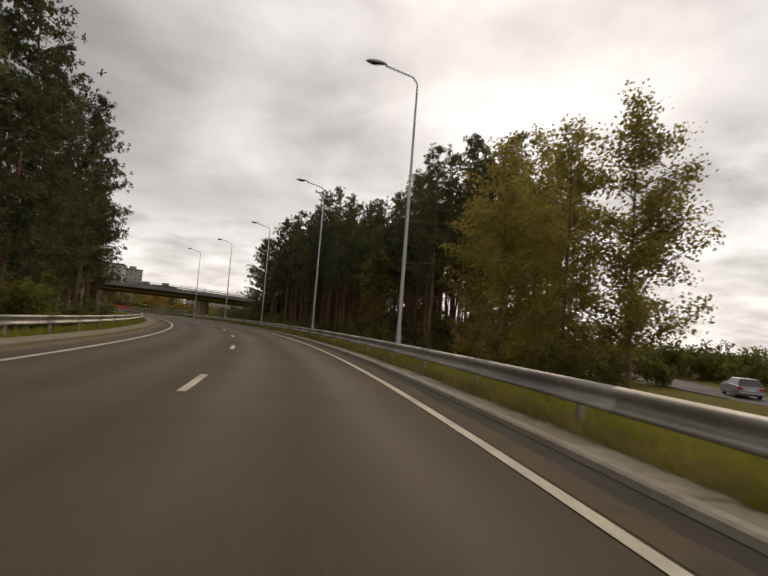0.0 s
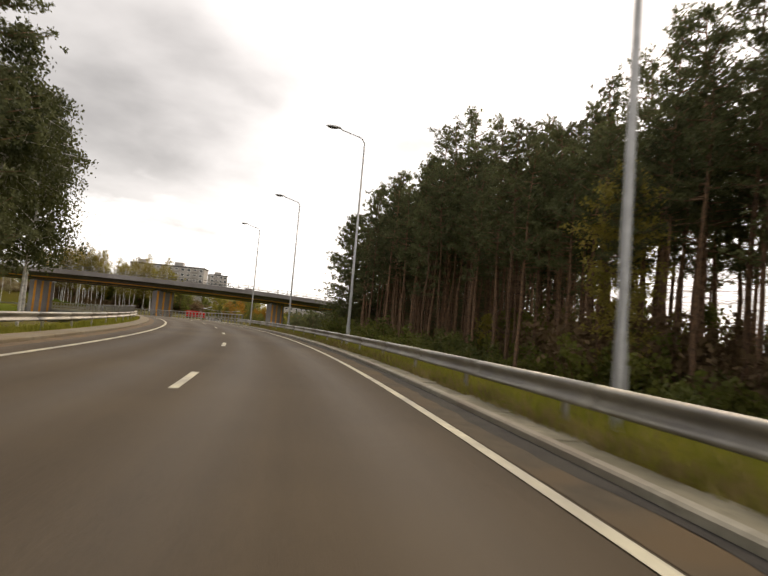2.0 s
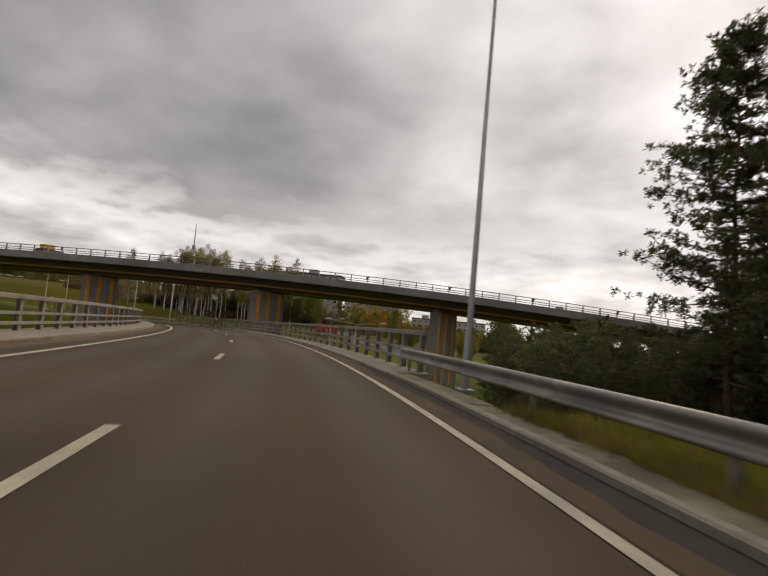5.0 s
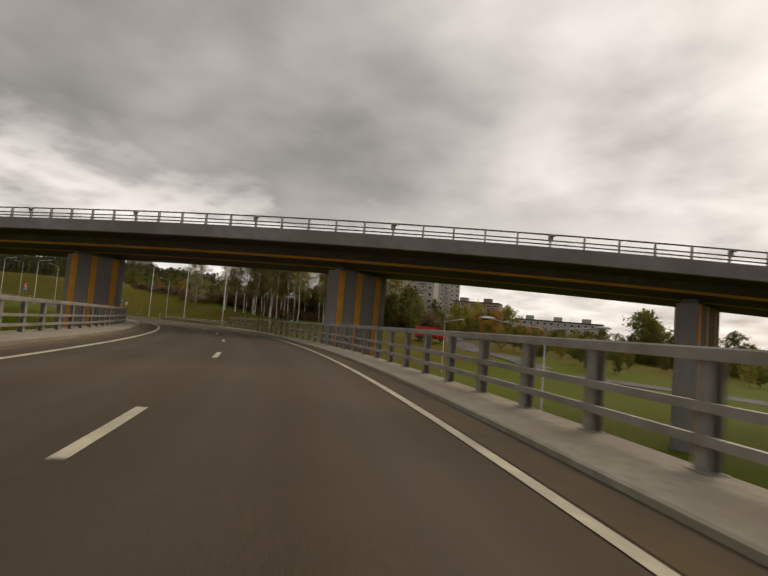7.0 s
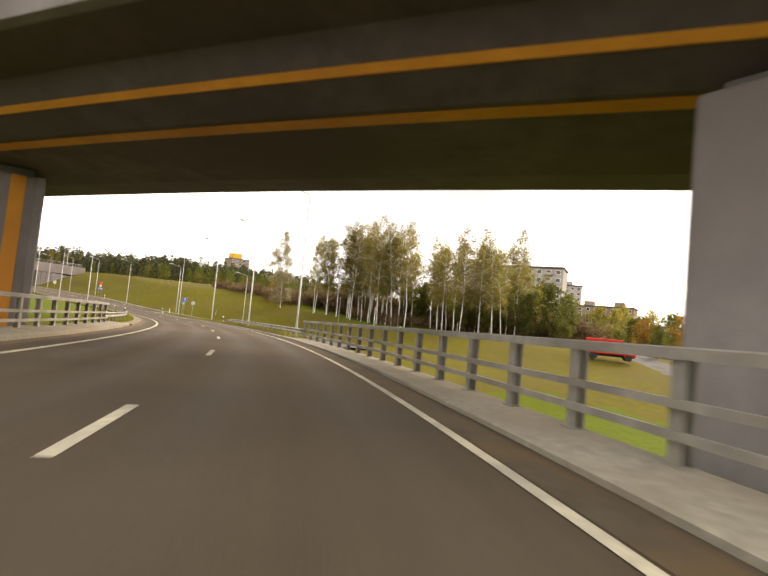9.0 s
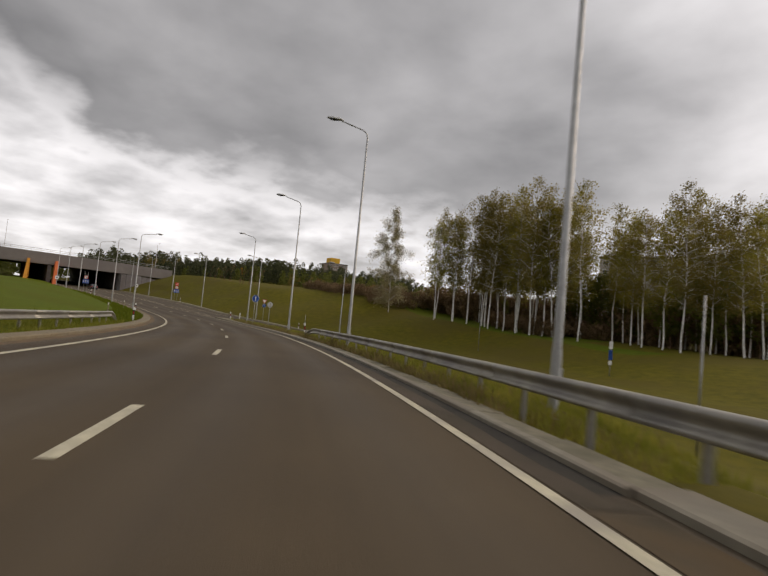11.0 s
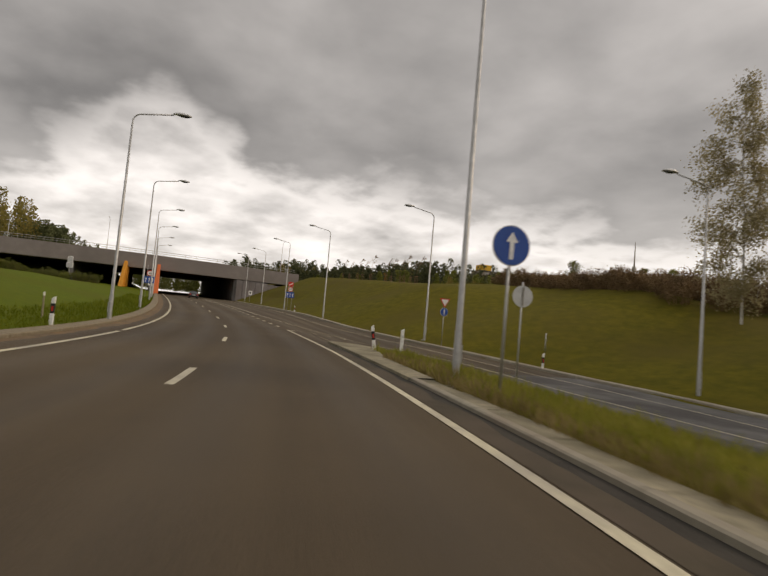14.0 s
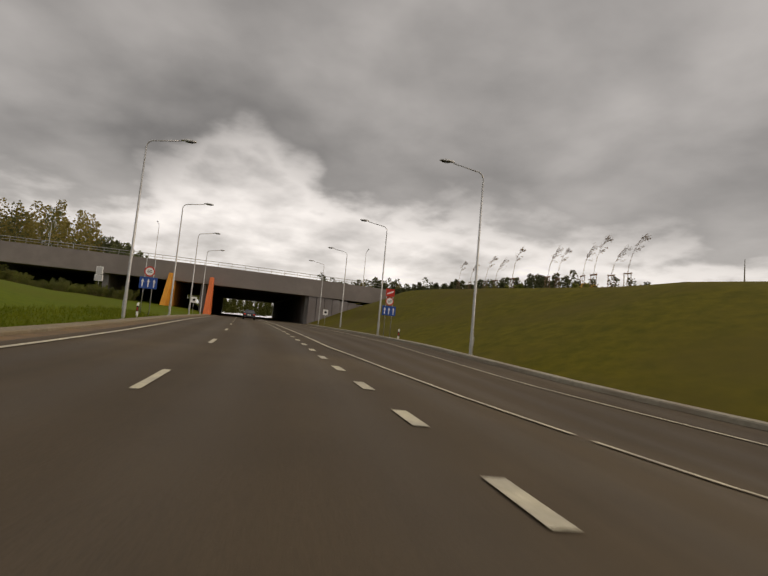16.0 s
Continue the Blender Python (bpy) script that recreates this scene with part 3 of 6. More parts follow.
    # painted lines
    def line(name, d0, d1, s0, s1, lab, fd=None, z=0.012):
        o = sweep(name, [(d0, z + 0.004), (d1, z)], s0, s1, M_PAINT, step=1.5, dz=fd)
        tagged(o, lab, "road marking", kind="structure")
    line("edge_line_right", 2.135, 2.29, -90, 79.3, "worn white edge line on asphalt")
    line("edge_line_right", 2.135, 2.29, 79.75, 284.5, "worn white edge line on asphalt", fd=lambda q: (float(np.interp(q, [270, 282], [0.0, -0.15])), 0.0))
    line("edge_line_left", -5.72, -5.56, -90, 231.4, "worn white edge line on asphalt", z=0.026)
    line("edge_line_left", -5.72, -5.56, 231.8, 272.3, "worn white edge line on asphalt", z=0.026)
    line("edge_line_left", -5.72, -5.56, 273.0, 620, "worn white edge line on asphalt", z=0.03)
    K = [-11, 0, 2, 7, 8, 9, 10, 13, 15, 16, 19, 20, 21, 48]
    SK = [-87, 44.8, 69.6, 130.8, 142.6, 153.7, 165.0, 200.2, 223.8, 235.0, 270.6, 281.3, 292.4, 600]
    for k in range(-11, 44):
        s = float(np.interp(k, K, SK))
        o = sweep("lane_dash", [(-1.84, 0.046), (-1.69, 0.046)], s, s + 2.6, M_PAINT, step=1.3, dz=lambda q: (float(np.interp(q, [0, 44, 66, 278, 300, 330], [0.12, 0.11, 0.03, 0.03, -0.30, -0.34])), 0.0))
        tagged(o, "short white lane dash on asphalt", "road marking", "lane dashes", "structure")
    # merge marking: broad short blocks, then the two lines of the merging lane
    for k in range(40):
        s = 287.6 + k * 3.35
        if s > 420:
            break
        o = sweep("merge_block", [(1.82, 0.030), (2.04, 0.028)], s, s + 1.15, M_PAINT, step=1.2, dz=lambda q: (float(np.interp(q, [286, 300, 330], [0, -0.34, -0.45])), 0.0))
        tagged(o, "broad white merge block on asphalt", "road marking", "merge blocks", "structure")
    def on_merge(name, f, width, s0, s1, lab):
        ss = np.linspace(s0, s1, max(2, int((s1 - s0) / 1.5)))
        verts, faces = [], []
        for i, s in enumerate(ss):
            for d in (f(s), f(s) + width):
                zz = slip_drop(s) * min(1.0, max(0.0, (d - 2.6) / 5.5))
                verts.append(W(s, d, zz + 0.03))
            if i:
                a = 2 * i
                faces.append((a - 2, a - 1, a + 1, a))
        tagged(from_lists(name, verts, faces, M_PAINT), lab, "road marking", kind="structure")
    def merge_d(s):
        return float(np.interp(s, [276, 279.6, 282, 285, 287.7, 290, 292, 295, 300, 308, 330, 400], [13.1, 12.3, 11.1, 9.2, 7.0, 5.45, 4.75, 3.9, 3.2, 2.5, 2.25, 2.2]))
    for s0, s1 in ((276, 291.9), (292.3, 400)):
        on_merge("merge_line", merge_d, 0.15, s0, s1, "thin white line of the merging lane")
    on_merge("merge_edge_line", lambda s: kerb_far(s) - 2.5, 0.11, 276.5, 400, "thin white edge line of the merging lane")
    on_merge("gore_line", lambda s: 2.75 + (283.3 - s) * 0.72, 0.17, 275.9, 284.2, "white line at the tip of the island")
    # give-way teeth across the end of the merging lane, and the painted nose of the gore
    def merge_z(q, d):
        return slip_drop(q) * min(1.0, max(0.0, (d - 2.6) / 5.5)) + 0.03
    for s, d in ((285.2, 2.6), (286.1, 3.75), (286.9, 5.0), (287.5, 6.2)):
        tri = ((s, d - 0.08), (s - 0.12, d + 0.46), (s - 0.62, d + 0.34))
        tagged(from_lists("give_way_tooth", [W(q, e, merge_z(q, e)) for q, e in tri], [(0, 2, 1)], M_PAINT), "white give-way triangle painted on asphalt", "road marking", "give-way teeth", "structure")
    tri = ((279.2, 9.05), (279.25, 10.6), (278.05, 10.75))
    tagged(from_lists("gore_triangle", [W(q, e, merge_z(q, e) + 0.012) for q, e in tri], [(0, 1, 2)], M_PAINT), "white painted triangle at the island tip", "road marking", kind="structure")
    for (s0, d0), (s1, d1) in (((278.1, 10.72), (275.6, 11.35)), ((279.1, 9.15), (275.6, 11.1))):
        quad = ((s0, d0), (s0 - 0.1, d0 + 0.16), (s1, d1 + 0.08), (s1, d1))
        tagged(from_lists("gore_line", [W(q, e, merge_z(q, e) + 0.012) for q, e in quad], [(0, 1, 2, 3)], M_PAINT), "white line of the painted gore", "road marking", kind="structure")


build_road()


def build_kerbs():
    """Low kerbs in short stones, with a flat strip behind."""
    def kerb(name, inner, outer, h, s0, s1, lab, inner_fn=None, unit=3.0, mat=M_KERB):
        parent = tagged(empty(name), lab, "kerb", kind="structure")
        n = int((s1 - s0) / unit)
        for i in range(n):
            a, b = s0 + i * unit + 0.012, s0 + (i + 1) * unit - 0.012
            prof = [(inner, -0.15), (inner, h * 0.75), (inner + (0.03 if outer > inner else -0.03), h), (outer, h + 0.01), (outer, -0.15)]
            if outer < inner:
                prof = prof[::-1]
            fd = (lambda s: (inner_fn(s), slip_drop(s))) if inner_fn else None
            sweep("kerb_stone", prof, a, b, mat, parent, step=unit, closed=True, dz=fd)
        return parent

    def apron(name, d0, d1, h, s0, s1):
        """Cast slabs behind the kerb, each a little out of line with the next."""
        parent = tagged(empty(name), "weathered concrete slabs between kerb and grass", "apron", kind="structure")
        dice = random.Random(8)
        for i in range(int((s1 - s0) / 2.0)):
            a, b = s0 + i * 2.0 + 0.01, s0 + (i + 1) * 2.0 - 0.01
            t0, t1 = h + dice.uniform(-0.012, 0.012), h + dice.uniform(-0.015, 0.02)
            e = d1 + dice.uniform(-0.06, 0.06)
            sweep("slab", [(d0, -0.15), (d0, t0), (e - 0.03, t1), (e, t1 - 0.03), (e, -0.15)], a, b, M_SANDY, parent, step=2.0, closed=True)

    def gutter(name, d1, s0, s1, wide):
        """A dark strip laid against the kerb, with a wandering inner edge."""
        ss = np.arange(s0, s1, 0.35)
        dice = np.random.default_rng(17)
        wob = np.convolve(dice.normal(0, 1, len(ss) + 8), np.ones(5) / 5, "same")[4:-4] * 0.10 + np.interp(ss, np.arange(s0, s1 + 9, 6), dice.normal(0, 0.05, len(np.arange(s0, s1 + 9, 6))))
        verts, faces = [], []
        for s, w in zip(ss, wob):
            verts += [W(float(s), d1 - max(0.07, wide + float(w)), 0.0028), W(float(s), d1 - 0.003, 0.0015)]
        for i in range(len(ss) - 1):
            faces.append((2 * i, 2 * i + 1, 2 * i + 3, 2 * i + 2))
        tagged(from_lists(name, verts, faces, M_GUTTER), "dark ragged strip in the gutter along the kerb", "gutter", kind="structure")
    kerb("kerb_right", 3.07, 3.19, 0.10, -20, 110, "narrow pale kerb stones beside the dark gutter", unit=1.0)
    apron("apron_right", 3.205, 3.74, 0.075, -20, 110)
    gutter("gutter_right", 3.07, -20, 110, 0.30)
    gutter("gutter_verge", 2.95, 200, 274, 0.44)
    apron("apron_verge", 3.095, 3.60, 0.058, 200, 262)
    kerb("kerb_verge", 2.95, 3.08, 0.075, 200, 263, "pale concrete kerb stones beside the dusty gutter", unit=2.0)
    kerb("kerb_left", -7.05, -7.85, 0.12, -10, 110, "pale concrete kerb stones beside the dusty gutter", unit=3.0, mat=M_KERB_DUSTY)
    kerb("kerb_median", -6.95, -7.6, 0.12, 200, 390, "pale concrete kerb stones beside the dusty gutter", unit=3.0, mat=M_KERB_DUSTY)
    kerb("kerb_slip", 0.0, 0.42, 0.17, 240, 388, "pale concrete kerb along the foot of the grass slope", inner_fn=kerb_far, unit=3.0)
    # island nose between the road and the slip road
    nose_v, nose_f = [], []
    ss = np.linspace(261.95, 275.5, 28)
    for s in ss:
        d0 = 2.92
        d1 = float(np.interp(s, [263, 268, 271, 272.8, 274, 275, 275.5], [3.55, 3.75, 4.25, 4.6, 4.4, 3.85, 3.05]))
        for d, z in ((d0, -0.15), (d0, 0.075), (d1, 0.08), (d1, -0.5)):
            nose_v.append(W(s, d, z))
    for i in range(len(ss) - 1):
        for k in range(3):
            a = i * 4 + k
            nose_f.append((a, a + 1, a + 5, a + 4))
    nose_f.append(tuple(range(len(nose_v) - 4, len(nose_v))))
    tagged(from_lists("island_nose", nose_v, nose_f, M_SANDY), "sandy concrete tip of the grass island", "kerb", kind="structure")


build_kerbs()


# ---- the bridge that carries the road ----
BR0, BR1 = 106.0, 200.0


def build_own_bridge():
    b = tagged(empty("road_bridge"), "concrete road bridge with grey steel railings", "bridge", kind="structure")
    sweep("deck", [(-9.0, -0.25), (-9.0, -0.9), (-6.5, -1.5), (2.5, -1.5), (4.42, -0.9), (4.42, -0.25)], BR0 - 2, BR1 + 2, M_CONC_D, b, step=3, closed=True)
    tagged(sweep("footway", [(3.03, -0.25), (3.03, 0.06), (3.07, 0.08), (4.35, 0.10), (4.46, 0.08), (4.46, -0.25)], BR0, BR1 - 1.2, M_KERB, b, step=2, closed=True), "pale concrete edge strip")
    tagged(sweep("footway", [(3.03, -0.25), (3.03, 0.06), (3.07, 0.08), (3.58, 0.08), (3.58, -0.25)], BR1 - 1.19, BR1, M_KERB, b, step=1.2, closed=True), "pale concrete edge strip")
    tagged(sweep("verge_soil", [(3.59, -0.3), (3.59, 0.06), (4.3, 0.05), (4.9, -0.1), (4.9, -0.3)], BR1 - 1.19, BR1 + 0.3, M_GRASS, step=0.5, closed=True), "grassy soil at the end of the bridge", "verge", kind="structure")
    tagged(sweep("footway", [(-7.1, 0.12), (-7.14, 0.15), (-8.8, 0.17), (-9.0, 0.15), (-9.0, -0.25), (-7.1, -0.25)], BR0, BR1, M_KERB, b, step=2, closed=True), "pale concrete edge strip")
    for s in (BR0 + 1, BR1 - 1):
        bm = bmesh.new()
        box(bm, -9, -0.8, -8, 4.9, 0.8, -0.9, 0.05)
        o = part("abutment", bm, M_CONC_D, b)
        o.matrix_basis = at_road(s, 0)
    for s in (134, 166):
        for d in (-6, 2):
            bm = bmesh.new()
            tube(bm, [(0, 0, -8), (0, 0, -1.4)], 0.6, 16)
            o = part("column", bm, M_CONC_D, b, smooth=True)
            o.matrix_basis = at_road(s, d)


build_own_bridge()


def build_railing(s0, s1, d, out, every=2.03, first=0.64):
    r = tagged(empty("bridge_railing"), "grey painted steel bridge railing with three rails", "railing", "bridge railings")
    fd = (lambda s: (d, 0.0))
    sweep("top_rail", [(-0.06, 1.22), (-0.06, 1.34), (-0.04, 1.36), (0.06, 1.36), (0.08, 1.34), (0.08, 1.22)], s0, s1, M_RAILPAINT, r, closed=True, dz=fd)
    for z in (0.76, 0.43):
        sweep("middle_rail", [(-0.05 - 0.04 * out, z - 0.05), (-0.05 - 0.04 * out, z + 0.05), (0.03 - 0.04 * out, z + 0.05), (0.03 - 0.04 * out, z - 0.05)], s0, s1, M_RAILPAINT, r, closed=True, dz=fd)
    bm = bmesh.new()
    box(bm, -0.08, -0.11, 0.08, -0.06, 0.11, 1.24)
    box(bm, 0.06, -0.11, 0.08, 0.08, 0.11, 1.24)
    box(bm, -0.13, -0.15, 0.08, 0.13, 0.15, 0.115, 0.004)
    box(bm, -0.065, -0.01, 0.08, 0.065, 0.01, 1.24)
    me = None
    n = int((s1 - s0 - first) / every)
    for i in range(n + 1):
        s = s0 + first + i * every
        if me is None:
            o = part("railing_post", bm, M_RAILPAINT, r)
            me = o.data
        else:
            o = new("railing_post", me)
            o.parent = r
        o.matrix_basis = at_road(s, d + 0.08 * out)
    return r


build_railing(BR0, 198.2, 4.15, 1)
build_railing(BR0, 198.2, -8.3, -1)


def w_beam(d, side):
    """Cross-section of a two-wave steel beam; side: +1 if the road lies to its left."""
    pts = [(0.0, 0.772), (-0.028, 0.770), (-0.056, 0.762), (-0.077, 0.746), (-0.088, 0.724), (-0.087, 0.700), (-0.076, 0.678), (-0.056, 0.658), (-0.034, 0.640), (-0.016, 0.618), (-0.010, 0.592), (-0.015, 0.566), (-0.034, 0.545), (-0.058, 0.527), (-0.077, 0.508), (-0.085, 0.486), (-0.078, 0.463), (-0.055, 0.446), (-0.027, 0.437), (0.0, 0.433)]
    back = [(x + 0.012, z) for x, z in reversed(pts)]
    prof = [(d + side * x, z) for x, z in pts + back]
    return prof if side > 0 else prof[::-1]


def build_guardrail(s0, s1, d, side, end_drop=None, start_drop=None):
    g = tagged(empty("guardrail"), "galvanised steel guardrail with a two-wave beam on posts", "guardrail", "roadside guardrails")
    def dz(s):
        z = 0.0
        if end_drop and s > s1 - end_drop:
            z = -(s - (s1 - end_drop)) / end_drop * 0.5
        if start_drop and s < s0 + start_drop:
            z = -(s0 + start_drop - s) / start_drop * 0.5
        return (0.0, z)
    step = 4.0
    n = max(1, int((s1 - s0) / step))
    for i in range(n):
        a = s0 + i * step
        b = s1 if i == n - 1 else a + step
        sweep("beam", w_beam(d - 0.004 * side * (i % 2), side), a, b + (0.06 if i < n - 1 else 0), M_STEEL, g, step=2.0 if s0 < 150 else 1.0, closed=True, dz=dz, smooth=True)
    bm = bmesh.new()
    box(bm, -0.035, -0.05, -0.6, -0.029, 0.05, 0.70)
    box(bm, 0.029, -0.05, -0.6, 0.035, 0.05, 0.70)
    box(bm, -0.031, -0.05, -0.6, 0.031, -0.044, 0.70)
    box(bm, -0.10, -0.03, 0.52, -0.034, 0.03, 0.68)
    me = None
    s = s0 + 1.0
    while s < s1 - (end_drop or 0):
        if me is None:
            o = part("post", bm, M_STEEL, g)
            me = o.data
        else:
            o = new("post", me)
            o.parent = g
        o.matrix_basis = at_road(s, d + 0.10 * side, 0) @ Matrix.Diagonal((side, 1, 1, 1))
        s += 4.0 if s0 < 150 else 2.0
    return g


build_guardrail(-30, BR0 + 1.5, 3.88, 1)
build_guardrail(197.4, 235.2, 4.0, 1, end_drop=3.2)
build_guardrail(-10, BR0 + 1.5, -8.3, -1)
build_guardrail(197.4, 233.2, -8.3, -1, end_drop=1.5)


# ---- the overpass ----
def over(u, v=0.0):
    """A point of the overpass: u metres along its near edge, v metres across to the far side."""
    x = -60.0 + u
    y = 153.0 + 0.185 * u + 0.0006 * u * u
    a = math.atan(0.185 + 0.0012 * u)
    return x - math.sin(a) * v, y + math.cos(a) * v


def over_z(u):
    return -0.00050 * max(u + 15.0, 0) ** 2 - 0.0002 * min(u + 15.0, 0) ** 2


def along_over(name, profile, u0, u1, mat, parent, step=3.0, closed=True, smooth=False):
    us = np.linspace(u0, u1, max(2, int(round((u1 - u0) / step)) + 1))
    n = len(profile)
    verts, faces = [], []
    for u in us:
        for v, z in profile:
            x, y = over(u, v)
            verts.append((x, y, z + over_z(u)))
    for i in range(len(us) - 1):
        for k in range(n if closed else n - 1):
            a, b = i * n + k, i * n + (k + 1) % n
            faces.append((a, b, b + n, a + n))
    if closed:
        faces.append(tuple(range(n))[::-1])
        faces.append(tuple(range((len(us) - 1) * n, len(us) * n)))
    return from_lists(name, verts, faces, mat, parent, smooth)


def build_overpass():
    o = tagged(empty("overpass"), "concrete road overpass with orange stripes on its girder and piers", "overpass", kind="structure")
    U0, U1 = -150.0, 150.0
    # one deck: edge beam, cantilever, girder
    along_over("deck", [(0, 7.92), (0, 6.95), (0.25, 6.90), (1.9, 6.72), (2.5, 6.0), (3.4, 5.62), (7.9, 5.42), (10.2, 5.62), (11.1, 6.0), (11.6, 6.72), (13.2, 6.9), (13.4, 7.0), (13.4, 7.92), (13.0, 7.92), (12.9, 7.7), (0.5, 7.7), (0.4, 7.92)], U0, U1, M_CONC, o)
    # girder and cantilever underside get darker brown skins over the deck
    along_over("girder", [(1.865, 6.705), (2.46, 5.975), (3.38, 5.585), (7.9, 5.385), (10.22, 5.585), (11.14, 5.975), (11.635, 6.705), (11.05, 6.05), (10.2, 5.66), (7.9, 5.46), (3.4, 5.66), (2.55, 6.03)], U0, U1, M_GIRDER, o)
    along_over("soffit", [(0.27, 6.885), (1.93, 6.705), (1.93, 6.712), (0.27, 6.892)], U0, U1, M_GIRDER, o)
    along_over("stripe", [(2.33, 6.14), (2.44, 6.0), (2.475, 5.975), (2.465, 5.96), (2.435, 5.97), (2.30, 6.13)], U0, U1, M_ORANGE, o)
    along_over("stripe", [(3.6, 5.59), (4.1, 5.57), (4.1, 5.535), (3.6, 5.555)], U0, U1, M_ORANGE, o)
    # railing on both edges
    for v in (0.2, 13.2):
        r = tagged(empty("overpass_railing"), "grey steel railing along the overpass edge", "railing", "overpass railings")
        along_over("top_rail", [(v - 0.05, 8.76), (v - 0.05, 8.85), (v + 0.05, 8.85), (v + 0.05, 8.76)], U0, U1, M_RAIL_DARK, r)
        for z in (8.36, 8.09):
            along_over("middle_rail", [(v - 0.03, z), (v - 0.03, z + 0.08), (v + 0.03, z + 0.08), (v + 0.03, z)], U0, U1, M_RAIL_DARK, r)
        bm = bmesh.new()
        box(bm, -0.055, -0.16, 7.85, 0.055, 0.12, 8.2, 0.008)
        box(bm, -0.055, -0.12, 8.19, 0.055, 0.10, 8.80, 0.008)
        bm2 = bmesh.new()
        box(bm2, -0.05, -0.13, 7.85, 0.05, 0.10, 8.86, 0.01)
        box(bm2, -0.17, -0.19, 8.3, 0.17, -0.13, 8.78, 0.02)
        box(bm2, -0.02, -0.45, 8.62, 0.3, -0.1, 8.78, 0.03)
        thin = thick = None
        k = 0
        u = -149.0
        while u < 148:
            x, y = over(u, v)
            m = pose(x, y, over_z(u), 0, 0, math.degrees(math.atan(0.185 + 0.0012 * u)))
            if (k % 5) == 3 and v < 1:
                ob = part("lamp_socket_post", bm2, M_STEEL, r) if thick is None else new("lamp_socket_post", thick)
                thick = ob.data
            else:
                ob = part("railing_post", bm, M_STEEL, r) if thin is None else new("railing_post", thin)
                thin = ob.data
            ob.parent = r
            ob.matrix_basis = m
            k += 1
            u += 2.16
        if thick is None:
            bm2.free()
    # piers: blades with painted flutes
    first = None
    for k, (x, y, top) in enumerate(((-55.85, 158.65, 5.42), (-81.2, 154.1, 5.5), (-30.9, 163.7, 4.65), (-107.0, 149.8, 5.2), (-5.4, 169.4, 3.3))):
        if first is None:
            p = tagged(empty("bridge_pier"), "grey concrete blade pier with vertical orange stripes", "bridge pier", "overpass piers", "structure")
            bm = bmesh.new()
            box(bm, -0.75, -2.66, -12, 0.75, 2.66, 0.0, 0.08)
            part("shaft", bm, M_CONC, p)
            for side in (-1, 1):
                for j in (-1.75, -1.1, 0.3, 2.4):
                    bm = bmesh.new()
                    box(bm, side * 0.75 - 0.03, j - 0.1, -12, side * 0.75 + 0.05, j + 0.22, -0.01, 0.02)
                    part("rib", bm, M_CONC, p)
            for side in (-1, 1):
                for j in (-2.66, -0.78, 1.32):
                    bm = bmesh.new()
                    box(bm, side * 0.775 - 0.02, j + (0.03 if side > 0 else 0.16), -12, side * 0.775 + 0.02, j + 0.60, -0.05, 0.008)
                    part("stripe", bm, M_ORANGE, p)
            bm = bmesh.new()
            box(bm, -0.5, -2.2, -0.02, 0.5, 2.2, 0.30, 0.04)
            part("bearing_block", bm, M_CONC_D, p)
            first = p
        else:
            p = copy_thing(first, Matrix.Identity(4))
        p.matrix_basis = pose(x, y, top - 0.3, 0, 0, -20.4) @ Matrix.Diagonal((0.95, 0.88 if x < -60 else 1.0, 1, 1))


build_overpass()


# ---- the underpass at the end ----
US = 391.0


